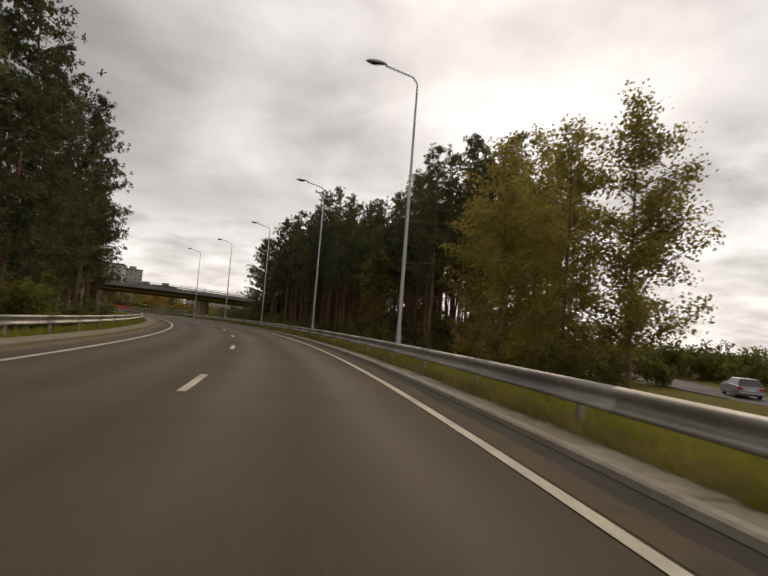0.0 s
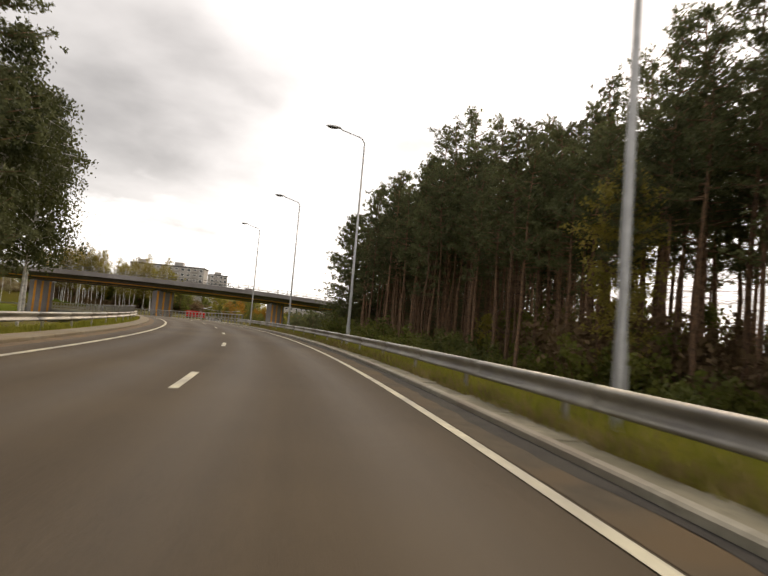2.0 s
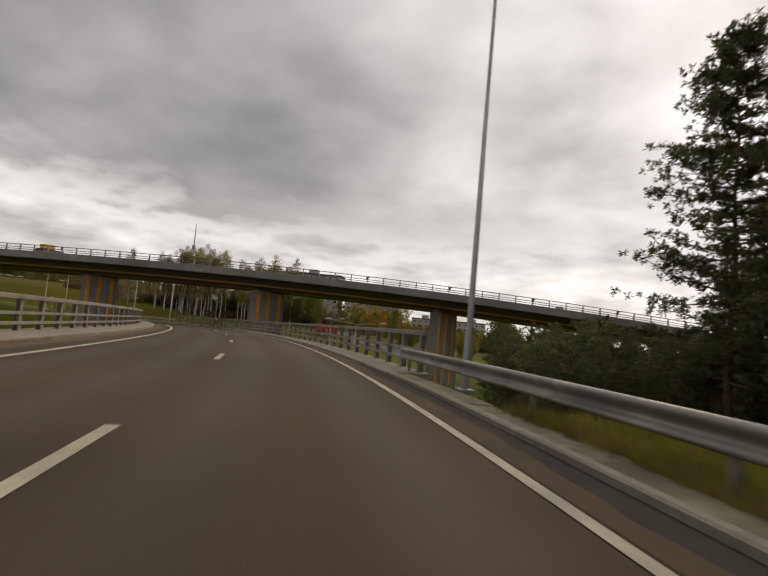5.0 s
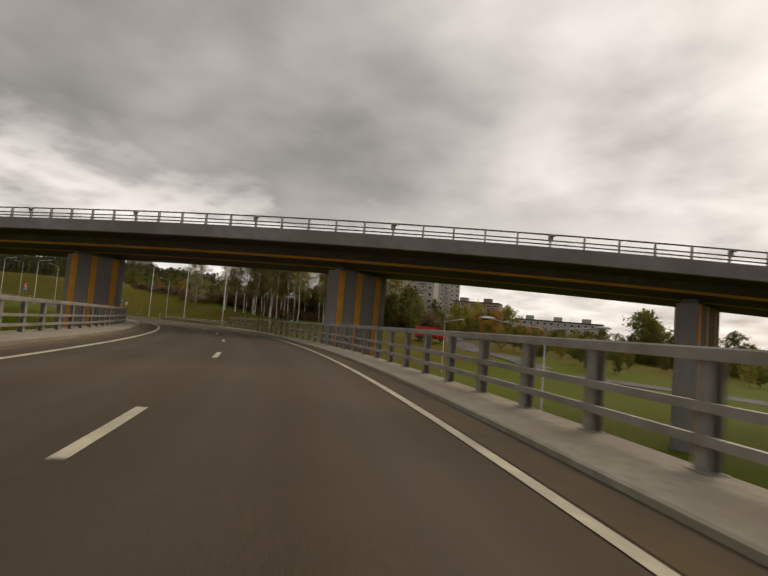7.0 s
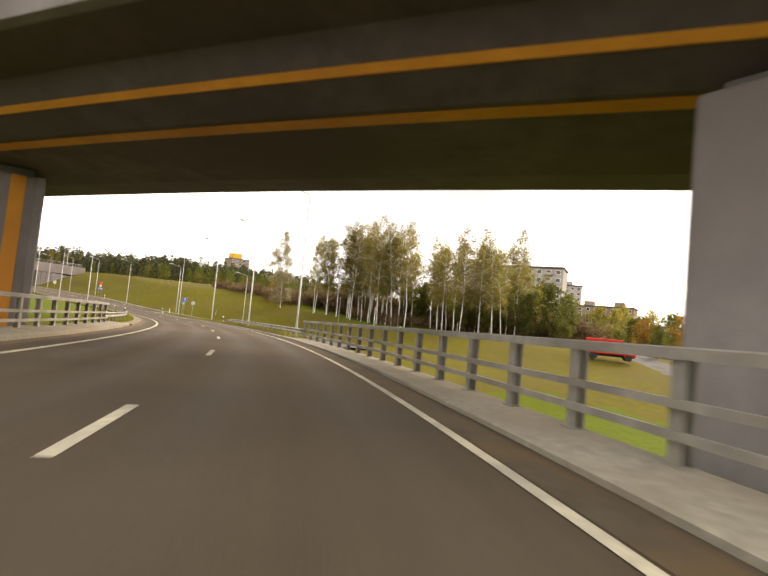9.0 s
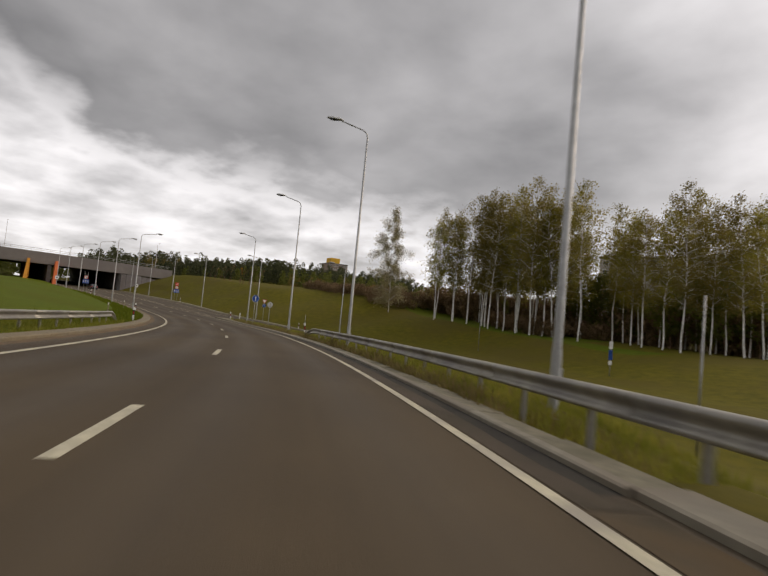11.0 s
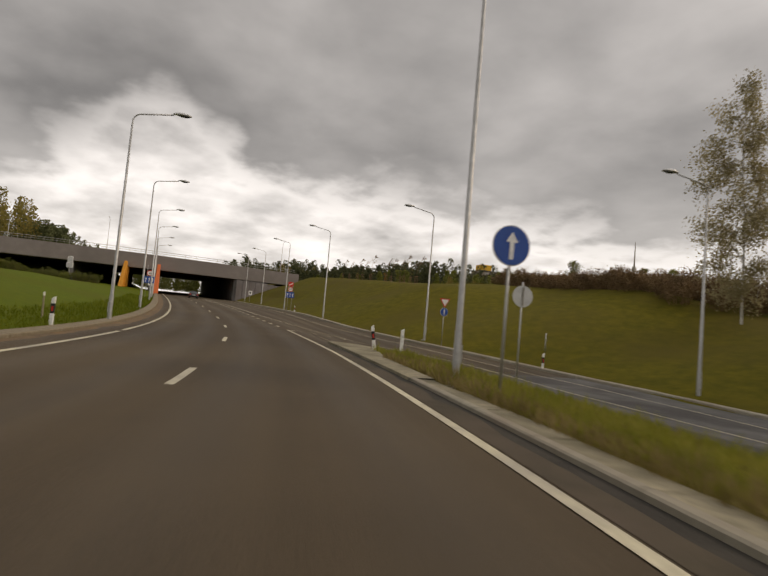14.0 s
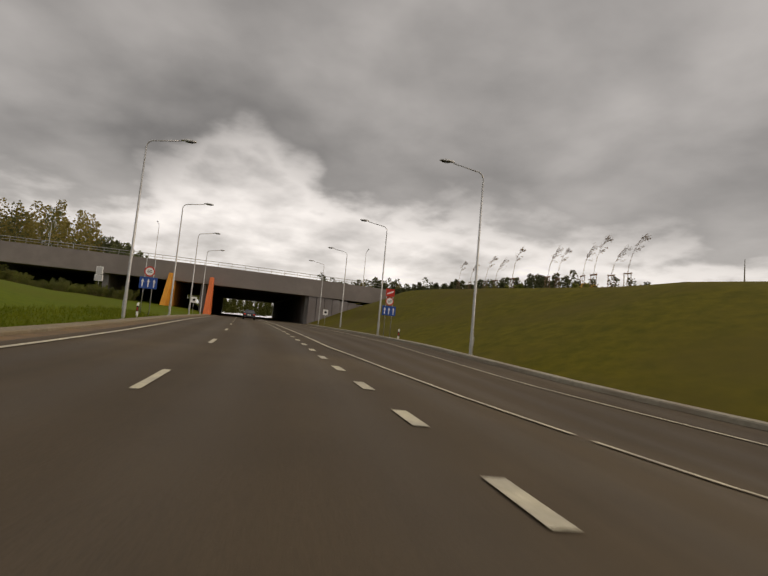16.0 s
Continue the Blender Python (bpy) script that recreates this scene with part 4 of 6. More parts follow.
def build_underpass():
    u = tagged(empty("underpass"), "wide concrete underpass bridge with a high plain fascia", "underpass", kind="structure")
    base = at_road(US, 0)
    # local: x right, y ahead, z over the road there
    def piece(name, x0, y0, z0, x1, y1, z1, mat, bevel=0.03, lab=""):
        bm = bmesh.new()
        box(bm, x0, y0, z0, x1, y1, z1, bevel)
        for v in bm.verts:
            v.co.z += 0.029 * max(v.co.y, 0.0)
        o = part(name, bm, mat, u, lab)
        o.matrix_basis = base
        return o
    F0, F1 = -86.0, 27.0
    # the fascia leans a little forward and falls to both ends
    bm = bmesh.new()
    prev = None
    for x in np.linspace(F0, F1, 40):
        top = 9.35 - 0.00018 * (x + 40) ** 2
        low = 5.80 - 0.00010 * (x + 40) ** 2
        ring = [bm.verts.new((x, y, z)) for y, z in ((-0.55, top), (-0.45, low), (0.5, low - 0.1), (0.5, top))]
        if prev:
            for k in range(4):
                bm.faces.new((prev[k], prev[(k + 1) % 4], ring[(k + 1) % 4], ring[k]))
        else:
            bm.faces.new(ring)
        prev = ring
    bm.faces.new(list(reversed(prev)))
    bmesh.ops.recalc_face_normals(bm, faces=bm.faces)
    o = part("fascia", bm, M_FACADE, u, "brown-grey concrete fascia")
    o.matrix_basis = base
    # deck and inner walls use a darker concrete than the wing wall
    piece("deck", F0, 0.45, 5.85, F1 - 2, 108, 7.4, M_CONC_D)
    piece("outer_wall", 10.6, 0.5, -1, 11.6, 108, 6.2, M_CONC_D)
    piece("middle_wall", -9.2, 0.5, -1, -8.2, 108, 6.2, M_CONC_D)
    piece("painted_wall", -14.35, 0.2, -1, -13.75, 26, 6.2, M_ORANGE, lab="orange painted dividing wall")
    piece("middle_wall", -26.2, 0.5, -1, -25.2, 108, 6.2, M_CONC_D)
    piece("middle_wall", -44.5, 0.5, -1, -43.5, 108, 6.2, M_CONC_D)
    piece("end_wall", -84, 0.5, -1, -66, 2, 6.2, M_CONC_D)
    # ribbed wing wall on the right of the mouth
    for k in range(9):
        piece("wall_panel", 11.2 + k * 1.6, -0.2 - 0.05 * (k % 2), -1, 12.75 + k * 1.6, 0.5, 5.9 - 0.18 * k, M_CONC, 0.06)
    # handrail on top
    r = tagged(empty("parapet_rail"), "pale steel handrail on the underpass parapet", "railing")
    bm = bmesh.new()
    tube(bm, [(x, -0.1, 10.30 - 0.00018 * (x + 40) ** 2) for x in np.linspace(-60, F1 - 1, 30)], 0.05, 6)
    o = part("hand_rail", bm, M_POLE, r); o.matrix_basis = base
    bm = bmesh.new()
    tube(bm, [(x, -0.1, 9.82 - 0.00018 * (x + 40) ** 2) for x in np.linspace(-60, F1 - 1, 30)], 0.04, 6)
    o = part("hand_rail", bm, M_POLE, r); o.matrix_basis = base
    for x in np.arange(-59, F1 - 1, 2.5):
        bm = bmesh.new()
        tube(bm, [(x, -0.1, 9.2 - 0.00018 * (x + 40) ** 2), (x, -0.1, 10.30 - 0.00018 * (x + 40) ** 2)], 0.04, 5)
        o = part("rail_post", bm, M_POLE, r); o.matrix_basis = base
    # orange fins in front of the dividing walls: broad at the foot, narrow at the top
    for x, mat, lab, lean in ((-7.3, M_RED_OR, "red-orange tapered concrete fin before the dividing wall", 0.25), (-14.4, M_ORANGE, "orange tapered concrete fin before the dividing wall", 0.75)):
        f = tagged(empty("portal_fin"), lab, "concrete fin", "portal fins", "structure")
        bm = bmesh.new()
        vs = [(-0.5 - lean, -3.2, -0.6), (0.5 - lean, -3.2, -0.6), (0.5, 2.0, -0.6), (-0.5, 2.0, -0.6), (-0.3, -1.3, 6.75), (0.4, -1.3, 6.75), (0.4, 0.9, 6.75), (-0.3, 0.9, 6.75)]
        v = [bm.verts.new(p) for p in vs]
        for q in ((0, 3, 2, 1), (4, 5, 6, 7), (0, 1, 5, 4), (1, 2, 6, 5), (2, 3, 7, 6), (3, 0, 4, 7)):
            bm.faces.new([v[i] for i in q])
        bmesh.ops.bevel(bm, geom=bm.edges[:], offset=0.05, segments=1, affect="EDGES")
        part("blade", bm, mat, f)
        f.matrix_basis = base @ pose(x, -1.6, 0.1)


build_underpass()


# equipment boxes on a mast before the underpass
def build_equipment():
    e = tagged(empty("equipment_mast", at_road(US, 0) @ pose(-24.8, -8.0, 0)), "light grey equipment boxes on a steel mast in the grass", "equipment mast")
    bm = bmesh.new()
    tube(bm, [(0, 0, 0.4), (0, 0, 6.3)], 0.07, 10)
    part("mast", bm, M_POLE, e, smooth=True)
    for name, z0, z1, w in (("lower_box", 3.7, 4.75, 0.62), ("upper_box", 4.85, 6.1, 0.50)):
        bm = bmesh.new()
        box(bm, -w, -0.42, z0, w, -0.08, z1, 0.04)
        o = part(name, bm, M_WHITE, e)
        bm = bmesh.new()
        box(bm, -w + 0.08, -0.435, z0 + 0.08, w - 0.08, -0.415, z1 - 0.08, 0.006)
        part("door", bm, M_SIGN_BACK, o)


build_equipment()


# ---- street lamps ----
def build_lamp(height, arm):
    lamp = empty("street_lamp")
    tagged(lamp, "tall galvanised street lamp with a curved arm", "street lamp", "street lamps")
    bm = bmesh.new()
    tube(bm, [(0, 0, -0.8), (0, 0, 0.0), (0, 0, 1.4), (0, 0, 1.5), (0, 0, height - 0.5)], [0.105, 0.105, 0.10, 0.085, 0.045], 12)
    part("pole", bm, M_POLE, lamp, smooth=True)
    bm = bmesh.new()
    box(bm, -0.2, -0.2, -0.05, 0.2, 0.2, 0.03, 0.01)
    part("base_plate", bm, M_POLE, lamp)
    bm = bmesh.new()
    box(bm, 0.08, -0.06, 0.6, 0.125, 0.06, 1.1, 0.01)
    part("service_door", bm, M_POLE, lamp)
    bm = bmesh.new()
    pts = [(0, 0, height - 0.55)]
    for k in range(7):
        a = math.radians(90 * k / 6)
        pts.append((-0.45 + 0.45 * math.cos(a), 0, height - 0.45 + 0.45 * math.sin(a)))
    pts.append((-arm, 0, height + 0.24))
    tube(bm, pts, 0.036, 8)
    part("arm", bm, M_POLE, lamp, smooth=True)
    head = None
    bm = bmesh.new()
    bmesh.ops.create_uvsphere(bm, u_segments=16, v_segments=8, radius=0.5)
    for v in bm.verts:
        v.co.x *= 0.95
        v.co.y *= 0.34 * (1 - 0.35 * v.co.x)
        v.co.z *= 0.26 if v.co.z > 0 else 0.08
    bmesh.ops.translate(bm, vec=(-arm - 0.4, 0, height + 0.29), verts=bm.verts)
    head = part("head", bm, M_SIGN_BACK, lamp, "grey metal lamp head", smooth=True)
    bm = bmesh.new()
    bmesh.ops.create_uvsphere(bm, u_segments=12, v_segments=6, radius=0.3)
    for v in bm.verts:
        v.co.y *= 0.4
        v.co.z *= 0.22
    bmesh.ops.translate(bm, vec=(-arm - 0.48, 0, height + 0.255), verts=bm.verts)
    part("lens", bm, M_GLASS_D, head, "unlit glass lens", smooth=True)
    return lamp


lamp_tall = build_lamp(12.4, 1.5)
lamp_tall.matrix_basis = at_road(1.0, 5.0, -0.05)
for s, d in ((22.1, 5.05), (43.2, 4.95), (66.3, 5.0), (85.9, 4.85), (104.2, 4.75)):
    copy_thing(lamp_tall, at_road(s, d, -0.1))
for s, d, z in ((205.2, 5.1, -0.3), (224.6, 4.6, -0.3), (244.8, 4.65, -0.4)):
    copy_thing(lamp_tall, at_road(s, d, z))
low_lamp = copy_thing(lamp_tall, at_road(261.8, 3.98, 0.0))
low_lamp.matrix_basis = low_lamp.matrix_basis @ Matrix.Diagonal((0.875, 0.875, 0.84, 1))
lamp_short = build_lamp(10.7, 1.9)
lamp_short.matrix_basis = at_road(291.4, 14.5, -0.3)
for s, d, z in ((271.5, 20.5, -1.25), (312.8, 11.4, -0.1), (334.6, 11.4, 0.0), (357, 11.8, 0.0), (379, 11.9, 0.3)):
    copy_thing(lamp_short, at_road(s, d, z))
for s in (279.2, 298.6, 318.0, 338.2, 358, 378):
    copy_thing(lamp_short, at_road(s, -7.35 if s < 280 else -7.9, 0.05 if s > 280 else -0.15, 180))
# lamps of the road on top of the underpass
for x, y in ((-20, 14), (-70, 10), (25, 14), (-45, 30)):
    copy_thing(lamp_short, at_road(US, 0) @ pose(x, y, 7.4, 0, 0, 90))


# ---- signs ----
def pole_part(parent, h, x=0.0, r=0.03):
    bm = bmesh.new()
    tube(bm, [(x, 0, -0.5), (x, 0, h)], r, 8)
    return part("pole", bm, M_POLE, parent, smooth=True)


def disc(parent, name, r, z, mat, y=-0.045, t=0.02, x=0.0, seg=32):
    bm = bmesh.new()
    bmesh.ops.create_cone(bm, cap_ends=True, segments=seg, radius1=r, radius2=r, depth=t)
    bmesh.ops.transform(bm, matrix=pose(x, y, z, 90, 0, 0), verts=bm.verts)
    return part(name, bm, mat, parent)


def flat(parent, name, pts, mat, y, t=0.008):
    """A flat shape in the sign's plane; pts in (x, z)."""
    bm = bmesh.new()
    f = bm.faces.new([bm.verts.new((x, y, z)) for x, z in pts])
    r = bmesh.ops.extrude_face_region(bm, geom=[f])
    bmesh.ops.translate(bm, vec=(0, t, 0), verts=[v for v in r["geom"] if isinstance(v, bmesh.types.BMVert)])
    bmesh.ops.recalc_face_normals(bm, faces=bm.faces)
    return part(name, bm, mat, parent)


def arrow(parent, x, z, h, w, mat, y):
    flat(parent, "arrow", [(x - w * 0.18, z - h / 2), (x + w * 0.18, z - h / 2), (x + w * 0.18, z + h * 0.12), (x + w * 0.5, z + h * 0.12), (x, z + h / 2), (x - w * 0.5, z + h * 0.12), (x - w * 0.18, z + h * 0.12)], mat, y)


def sign_straight(m, h=3.0, r=0.36, lab="round blue straight-ahead sign on a steel pole"):
    s = tagged(empty("road_sign", m), lab, "road sign")
    pole_part(s, h + r)
    disc(s, "rim", r, h, M_WHITE, -0.04)
    disc(s, "face", r * 0.95, h, M_BLUE, -0.052)
    arrow(s, 0, h, r * 1.35, r * 0.62, M_WHITE, -0.072)
    return s


sign_straight(at_road(260.0, 4.28, 0.0, 4), 3.05, 0.42)
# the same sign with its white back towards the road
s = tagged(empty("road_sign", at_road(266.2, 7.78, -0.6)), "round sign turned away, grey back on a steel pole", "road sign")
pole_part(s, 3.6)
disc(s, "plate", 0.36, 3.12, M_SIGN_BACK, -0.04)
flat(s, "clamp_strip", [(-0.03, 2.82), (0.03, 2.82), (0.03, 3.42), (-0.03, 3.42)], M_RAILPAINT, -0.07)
# give way plate over a blue arrow at the slip road
s = tagged(empty("road_sign", at_road(288.3, 14.55, -0.6)), "red-rimmed white triangle over a round blue arrow sign", "road sign")
pole_part(s, 3.7)
flat(s, "triangle_rim", [(-0.42, 3.79), (0.42, 3.79), (0, 3.07)], M_SIGN_RED, -0.06, 0.015)
flat(s, "triangle_face", [(-0.31, 3.72), (0.31, 3.72), (0, 3.19)], M_WHITE, -0.074, 0.008)
disc(s, "rim", 0.33, 2.75, M_WHITE, -0.04)
disc(s, "face", 0.31, 2.75, M_BLUE, -0.052)
arrow(s, 0, 2.75, 0.42, 0.2, M_WHITE, -0.072)


def figures(parent, words, size, x, z, y, mat):
    """Raised figures on a sign's face, in the built-in font."""
    cu = bpy.data.curves.new("figures", "FONT")
    cu.body, cu.size, cu.align_x, cu.align_y, cu.extrude = words, size, "CENTER", "CENTER", 0.003
    ob = bpy.data.objects.new("figures_source", cu)
    me = bpy.data.meshes.new_from_object(ob)
    bpy.data.objects.remove(ob)
    me.materials.clear()
    me.materials.append(mat)
    o = new("figures", me)
    o.parent = parent
    o.matrix_basis = pose(x, y, z, 90, 0, 0)
    return o


def lane_sign(m, lab, board=True, warn=False):
    s = tagged(empty("road_sign", m), lab, "road sign")
    pole_part(s, 4.3, -0.3)
    pole_part(s, 4.3, 0.3)
    flat(s, "lane_board", [(-0.62, 2.0), (0.62, 2.0), (0.62, 2.85), (-0.62, 2.85)], M_BLUE, -0.06, 0.02)
    for x in (-0.4, 0.0, 0.4):
        arrow(s, x, 2.42, 0.62, 0.22, M_WHITE, -0.075)
    disc(s, "red_rim", 0.38, 3.28, M_SIGN_RED, -0.05)
    disc(s, "white_face", 0.29, 3.28, M_WHITE, -0.064)
    figures(s, "60", 0.34, 0, 3.28, -0.078, M_DARK)
    if warn:
        flat(s, "red_board", [(-0.4, 3.72), (0.4, 3.72), (0.4, 4.4), (-0.4, 4.4)], M_SIGN_RED, -0.06, 0.02)
        flat(s, "white_bar", [(-0.28, 3.86), (0.28, 4.12), (0.28, 4.24), (-0.28, 3.98)], M_WHITE, -0.075)
    return s


lane_sign(at_road(331.0, 11.3, 0.0), "red board, round limit sign and blue lane board on two poles", warn=True)
lane_sign(at_road(327.2, -8.3, 0.1), "round limit sign over a blue lane board on two poles")


def small_board(m, lab):
    s = tagged(empty("road_sign", m), lab, "road sign")
    pole_part(s, 2.6)
    flat(s, "white_board", [(-0.4, 1.7), (0.4, 1.7), (0.4, 2.6), (-0.4, 2.6)], M_WHITE, -0.06, 0.02)
    disc(s, "black_mark", 0.2, 2.15, M_DARK, -0.075)
    return s


small_board(at_road(372.0, 11.9, 0.2), "small white board with a black mark on a pole")
small_board(at_road(372.0, -8.6, 0.1), "small white board with a black mark on a pole")


# ---- delineator posts ----
def build_delineator(plain=False):
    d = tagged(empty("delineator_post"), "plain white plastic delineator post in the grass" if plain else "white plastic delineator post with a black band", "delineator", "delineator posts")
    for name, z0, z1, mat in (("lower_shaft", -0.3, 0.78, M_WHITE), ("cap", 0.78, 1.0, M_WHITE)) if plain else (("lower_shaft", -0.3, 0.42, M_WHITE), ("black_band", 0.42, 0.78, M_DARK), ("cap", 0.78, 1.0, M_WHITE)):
        bm = bmesh.new()
        box(bm, -0.065, -0.05, z0, 0.065, 0.05, z1, 0.015)
        if name == "cap":
            for v in bm.verts:
                if v.co.z > 0.9:
                    v.co.z += v.co.x * 0.6
        part(name, bm, mat, d)
    bm = bmesh.new()
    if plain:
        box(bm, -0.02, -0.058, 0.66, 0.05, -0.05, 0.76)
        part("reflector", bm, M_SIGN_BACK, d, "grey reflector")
    else:
        box(bm, -0.03, -0.058, 0.5, 0.03, -0.05, 0.68)
        part("reflector", bm, M_SIGN_RED, d, "red reflector")
    return d


deli = build_delineator()
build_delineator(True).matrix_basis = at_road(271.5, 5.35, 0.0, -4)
deli.matrix_basis = at_road(238.5, 4.74, 0.02, 8) @ pose(0, 0, 0, 0, -6, 0)
for s, d, z in ((271.6, 4.22, 0.06), (238.6, -7.8, 0.08), (279.4, 17.3, -0.95), (327.6, 11.4, -0.1), (322.0, -7.9, 0.05), (271.6, -7.75, 0.1)):
    post = copy_thing(deli, at_road(s, d, z, -4))
    if (s, d) == (271.6, 4.22):
        post.matrix_basis = post.matrix_basis @ pose(0, 0, 0, 0, -9, 0)


# thin marker posts on the slope
for s, d, h in ((254.0, 31.6, 7.2), (234.1, 30.8, 3.2), (211.7, 14.6, 5.6), (283.0, 20.0, 1.2)):
    x, y, z = ground_at(s, d)
    plated = h == 3.2
    p = tagged(empty("marker_post", pose(x, y, z)), "thin steel marker post with white and blue plates" if plated else "thin bare steel post standing in the grass", "marker post", "marker posts")
    bm = bmesh.new()
    tube(bm, [(0, 0, -0.5), (0, 0, h)], [0.045, 0.035], 8)
    part("pole", bm, M_POLE, p, smooth=True)
    if plated:
        for name, z0, z1, mat in (("plate", 2.5, 3.15, M_WHITE), ("blue_plate", 1.55, 2.4, M_BLUE), ("plate", 1.1, 1.45, M_WHITE)):
            bm = bmesh.new()
            box(bm, -0.16, -0.06, z0, 0.16, -0.04, z1, 0.005)
            part(name, bm, mat, p)

# pale stakes in the lawn beside the left carriageway
for s, d in ((236.2, -9.2), (274.4, -8.9)):
    x, y, z = ground_at(s, d)
    p = tagged(empty("lawn_stake", pose(x, y, z, 2, 3, 20)), "thin pale wooden stake in the lawn", "stake", "lawn stakes")
    bm = bmesh.new()
    box(bm, -0.03, -0.03, -0.3, 0.03, 0.03, 1.05, 0.008)
    part("shaft", bm, M_STAKE, p)
    bm = bmesh.new()
    box(bm, -0.032, -0.032, 0.92, 0.032, 0.032, 1.08, 0.008)
    part("tip", bm, M_WHITE, p, "white painted tip")

# lamps that rise from the lower ground beside the bridge: one with two arms
lamp_low = build_lamp(8.0, 3.1)
tagged(lamp_low, "two-armed street lamp rising from the lower road", "street lamp", "street lamps")
lamp_low.matrix_basis = pose(-39.8, 151.7, -6.3, 0, 0, 29)
bm = bmesh.new()
tube(bm, [(0, 0, 7.5), (0.12, 0, 7.9), (0.45, 0, 8.0), (3.1, 0, 8.24)], 0.036, 8)
part("arm", bm, M_POLE, lamp_low, smooth=True)
bm = bmesh.new()
bmesh.ops.create_uvsphere(bm, u_segments=16, v_segments=8, radius=0.5)
for v in bm.verts:
    v.co.x *= 0.95
    v.co.y *= 0.34
    v.co.z *= 0.26 if v.co.z > 0 else 0.08
bmesh.ops.translate(bm, vec=(3.5, 0, 8.29), verts=bm.verts)
part("head", bm, M_SIGN_BACK, lamp_low, "grey metal lamp head", smooth=True)
copy_thing(lamp_short, pose(-60.0, 196.0, -8.2, 0, 0, 200))


# ---- cars ----
def paint(name, col):
    return material(name, tuple(c * 0.9 for c in col), col, 2.0, 0.25, 0.3, spec=0.5)


def build_car(name, lab, col, m, length=4.4, width=1.78, height=1.46, van=False):
    c = tagged(empty(name, m), lab, "car" if not van else "lorry")
    P = paint(name + "_paint", col)
    hl, hw = length / 2, width / 2
    # lower body: rounded slab with shaped ends
    bm = bmesh.new()
    prof = [(-hl, 0.35), (-hl - 0.02, 0.62), (-hl + 0.06, 0.92), (-hl + 0.5, 0.98), (hl - 1.3, 0.96), (hl - 0.3, 0.82), (hl, 0.62), (hl - 0.02, 0.32), (hl - 0.4, 0.22), (-hl + 0.4, 0.22)]
    rings = []
    for x, k in ((-hw, 0.90), (-hw * 0.96, 0.98), (0, 1.0), (hw * 0.96, 0.98), (hw, 0.90)):
        rings.append([bm.verts.new((x, y * k, 0.6 + (z - 0.6) * (0.82 if abs(x) == hw else 1.0))) for y, z in prof])
    for a, b in zip(rings, rings[1:]):
        for k in range(len(prof)):
            bm.faces.new((a[k], b[k], b[(k + 1) % len(prof)], a[(k + 1) % len(prof)]))
    bm.faces.new(rings[0][::-1]); bm.faces.new(rings[-1])
    bmesh.ops.recalc_face_normals(bm, faces=bm.faces)
    part("body", bm, P, c, smooth=False)
    # cabin of dark glass under a painted roof
    def cabin(y0, y1, y2, y3, z0, z1, inset, mat, nm):
        b2 = bmesh.new()
        lo = [b2.verts.new(v) for v in ((-hw + 0.06, y0, z0), (hw - 0.06, y0, z0), (hw - 0.06, y3, z0), (-hw + 0.06, y3, z0))]
        hi = [b2.verts.new(v) for v in ((-hw + inset, y1, z1), (hw - inset, y1, z1), (hw - inset, y2, z1), (-hw + inset, y2, z1))]
        for k in range(4):
            b2.faces.new((lo[k], lo[(k + 1) % 4], hi[(k + 1) % 4], hi[k]))
        b2.faces.new(hi); b2.faces.new(lo[::-1])
        bmesh.ops.bevel(b2, geom=b2.edges[:], offset=0.03, segments=1, affect="EDGES")
        return part(nm, b2, mat, c)
    cabin(-hl + 0.12, -hl + 0.55, hl - 1.9, hl - 1.15, 0.92, height - 0.05, 0.26, M_GLASS_D, "windows")
    bm = bmesh.new()
    box(bm, -hw + 0.25, -hl + 0.5, height - 0.07, hw - 0.25, hl - 1.85, height, 0.03)
    part("roof", bm, P, c)
    for sx in (-1, 1):
        for y in (-hl + 0.82, hl - 0.85):
            w = empty("wheel"); w.parent = c
            w.matrix_basis = pose(sx * (hw - 0.1), y, 0.32, 0, 90, 0)
            bm = bmesh.new()
            bmesh.ops.create_cone(bm, cap_ends=True, segments=20, radius1=0.32, radius2=0.32, depth=0.2)
            bmesh.ops.bevel(bm, geom=[e for e in bm.edges if len(e.link_faces) == 2 and e.calc_face_angle(0) > 1], offset=0.03, segments=1, affect="EDGES")
            part("tyre", bm, M_DARK, w)
            bm = bmesh.new()
            bmesh.ops.create_cone(bm, cap_ends=True, segments=12, radius1=0.2, radius2=0.2, depth=0.214)
            part("rim", bm, M_STEEL, w)
        bm = bmesh.new()
        box(bm, sx * (hw - 0.22) - 0.15, -hl - 0.03, 0.66, sx * (hw - 0.22) + 0.15, -hl + 0.1, 0.86, 0.02)
        part("tail_light", bm, M_SIGN_RED, c, "red tail light")
        bm = bmesh.new()
        box(bm, sx * (hw - 0.25) - 0.16, hl - 0.16, 0.62, sx * (hw - 0.25) + 0.16, hl + 0.0, 0.76, 0.02)
        part("headlight", bm, M_WHITE, c, "clear headlight")
        bm = bmesh.new()
        box(bm, sx * (hw + 0.08) - 0.09, hl - 1.5, 0.95, sx * (hw + 0.08) + 0.09, hl - 1.4, 1.08, 0.02)
        part("mirror", bm, P, c)
    bm = bmesh.new()
    box(bm, -0.26, -hl - 0.04, 0.6, 0.26, -hl - 0.01, 0.71)
    part("plate_bar", bm, M_WHITE, c, "plain white plate bar")
    bm = bmesh.new()
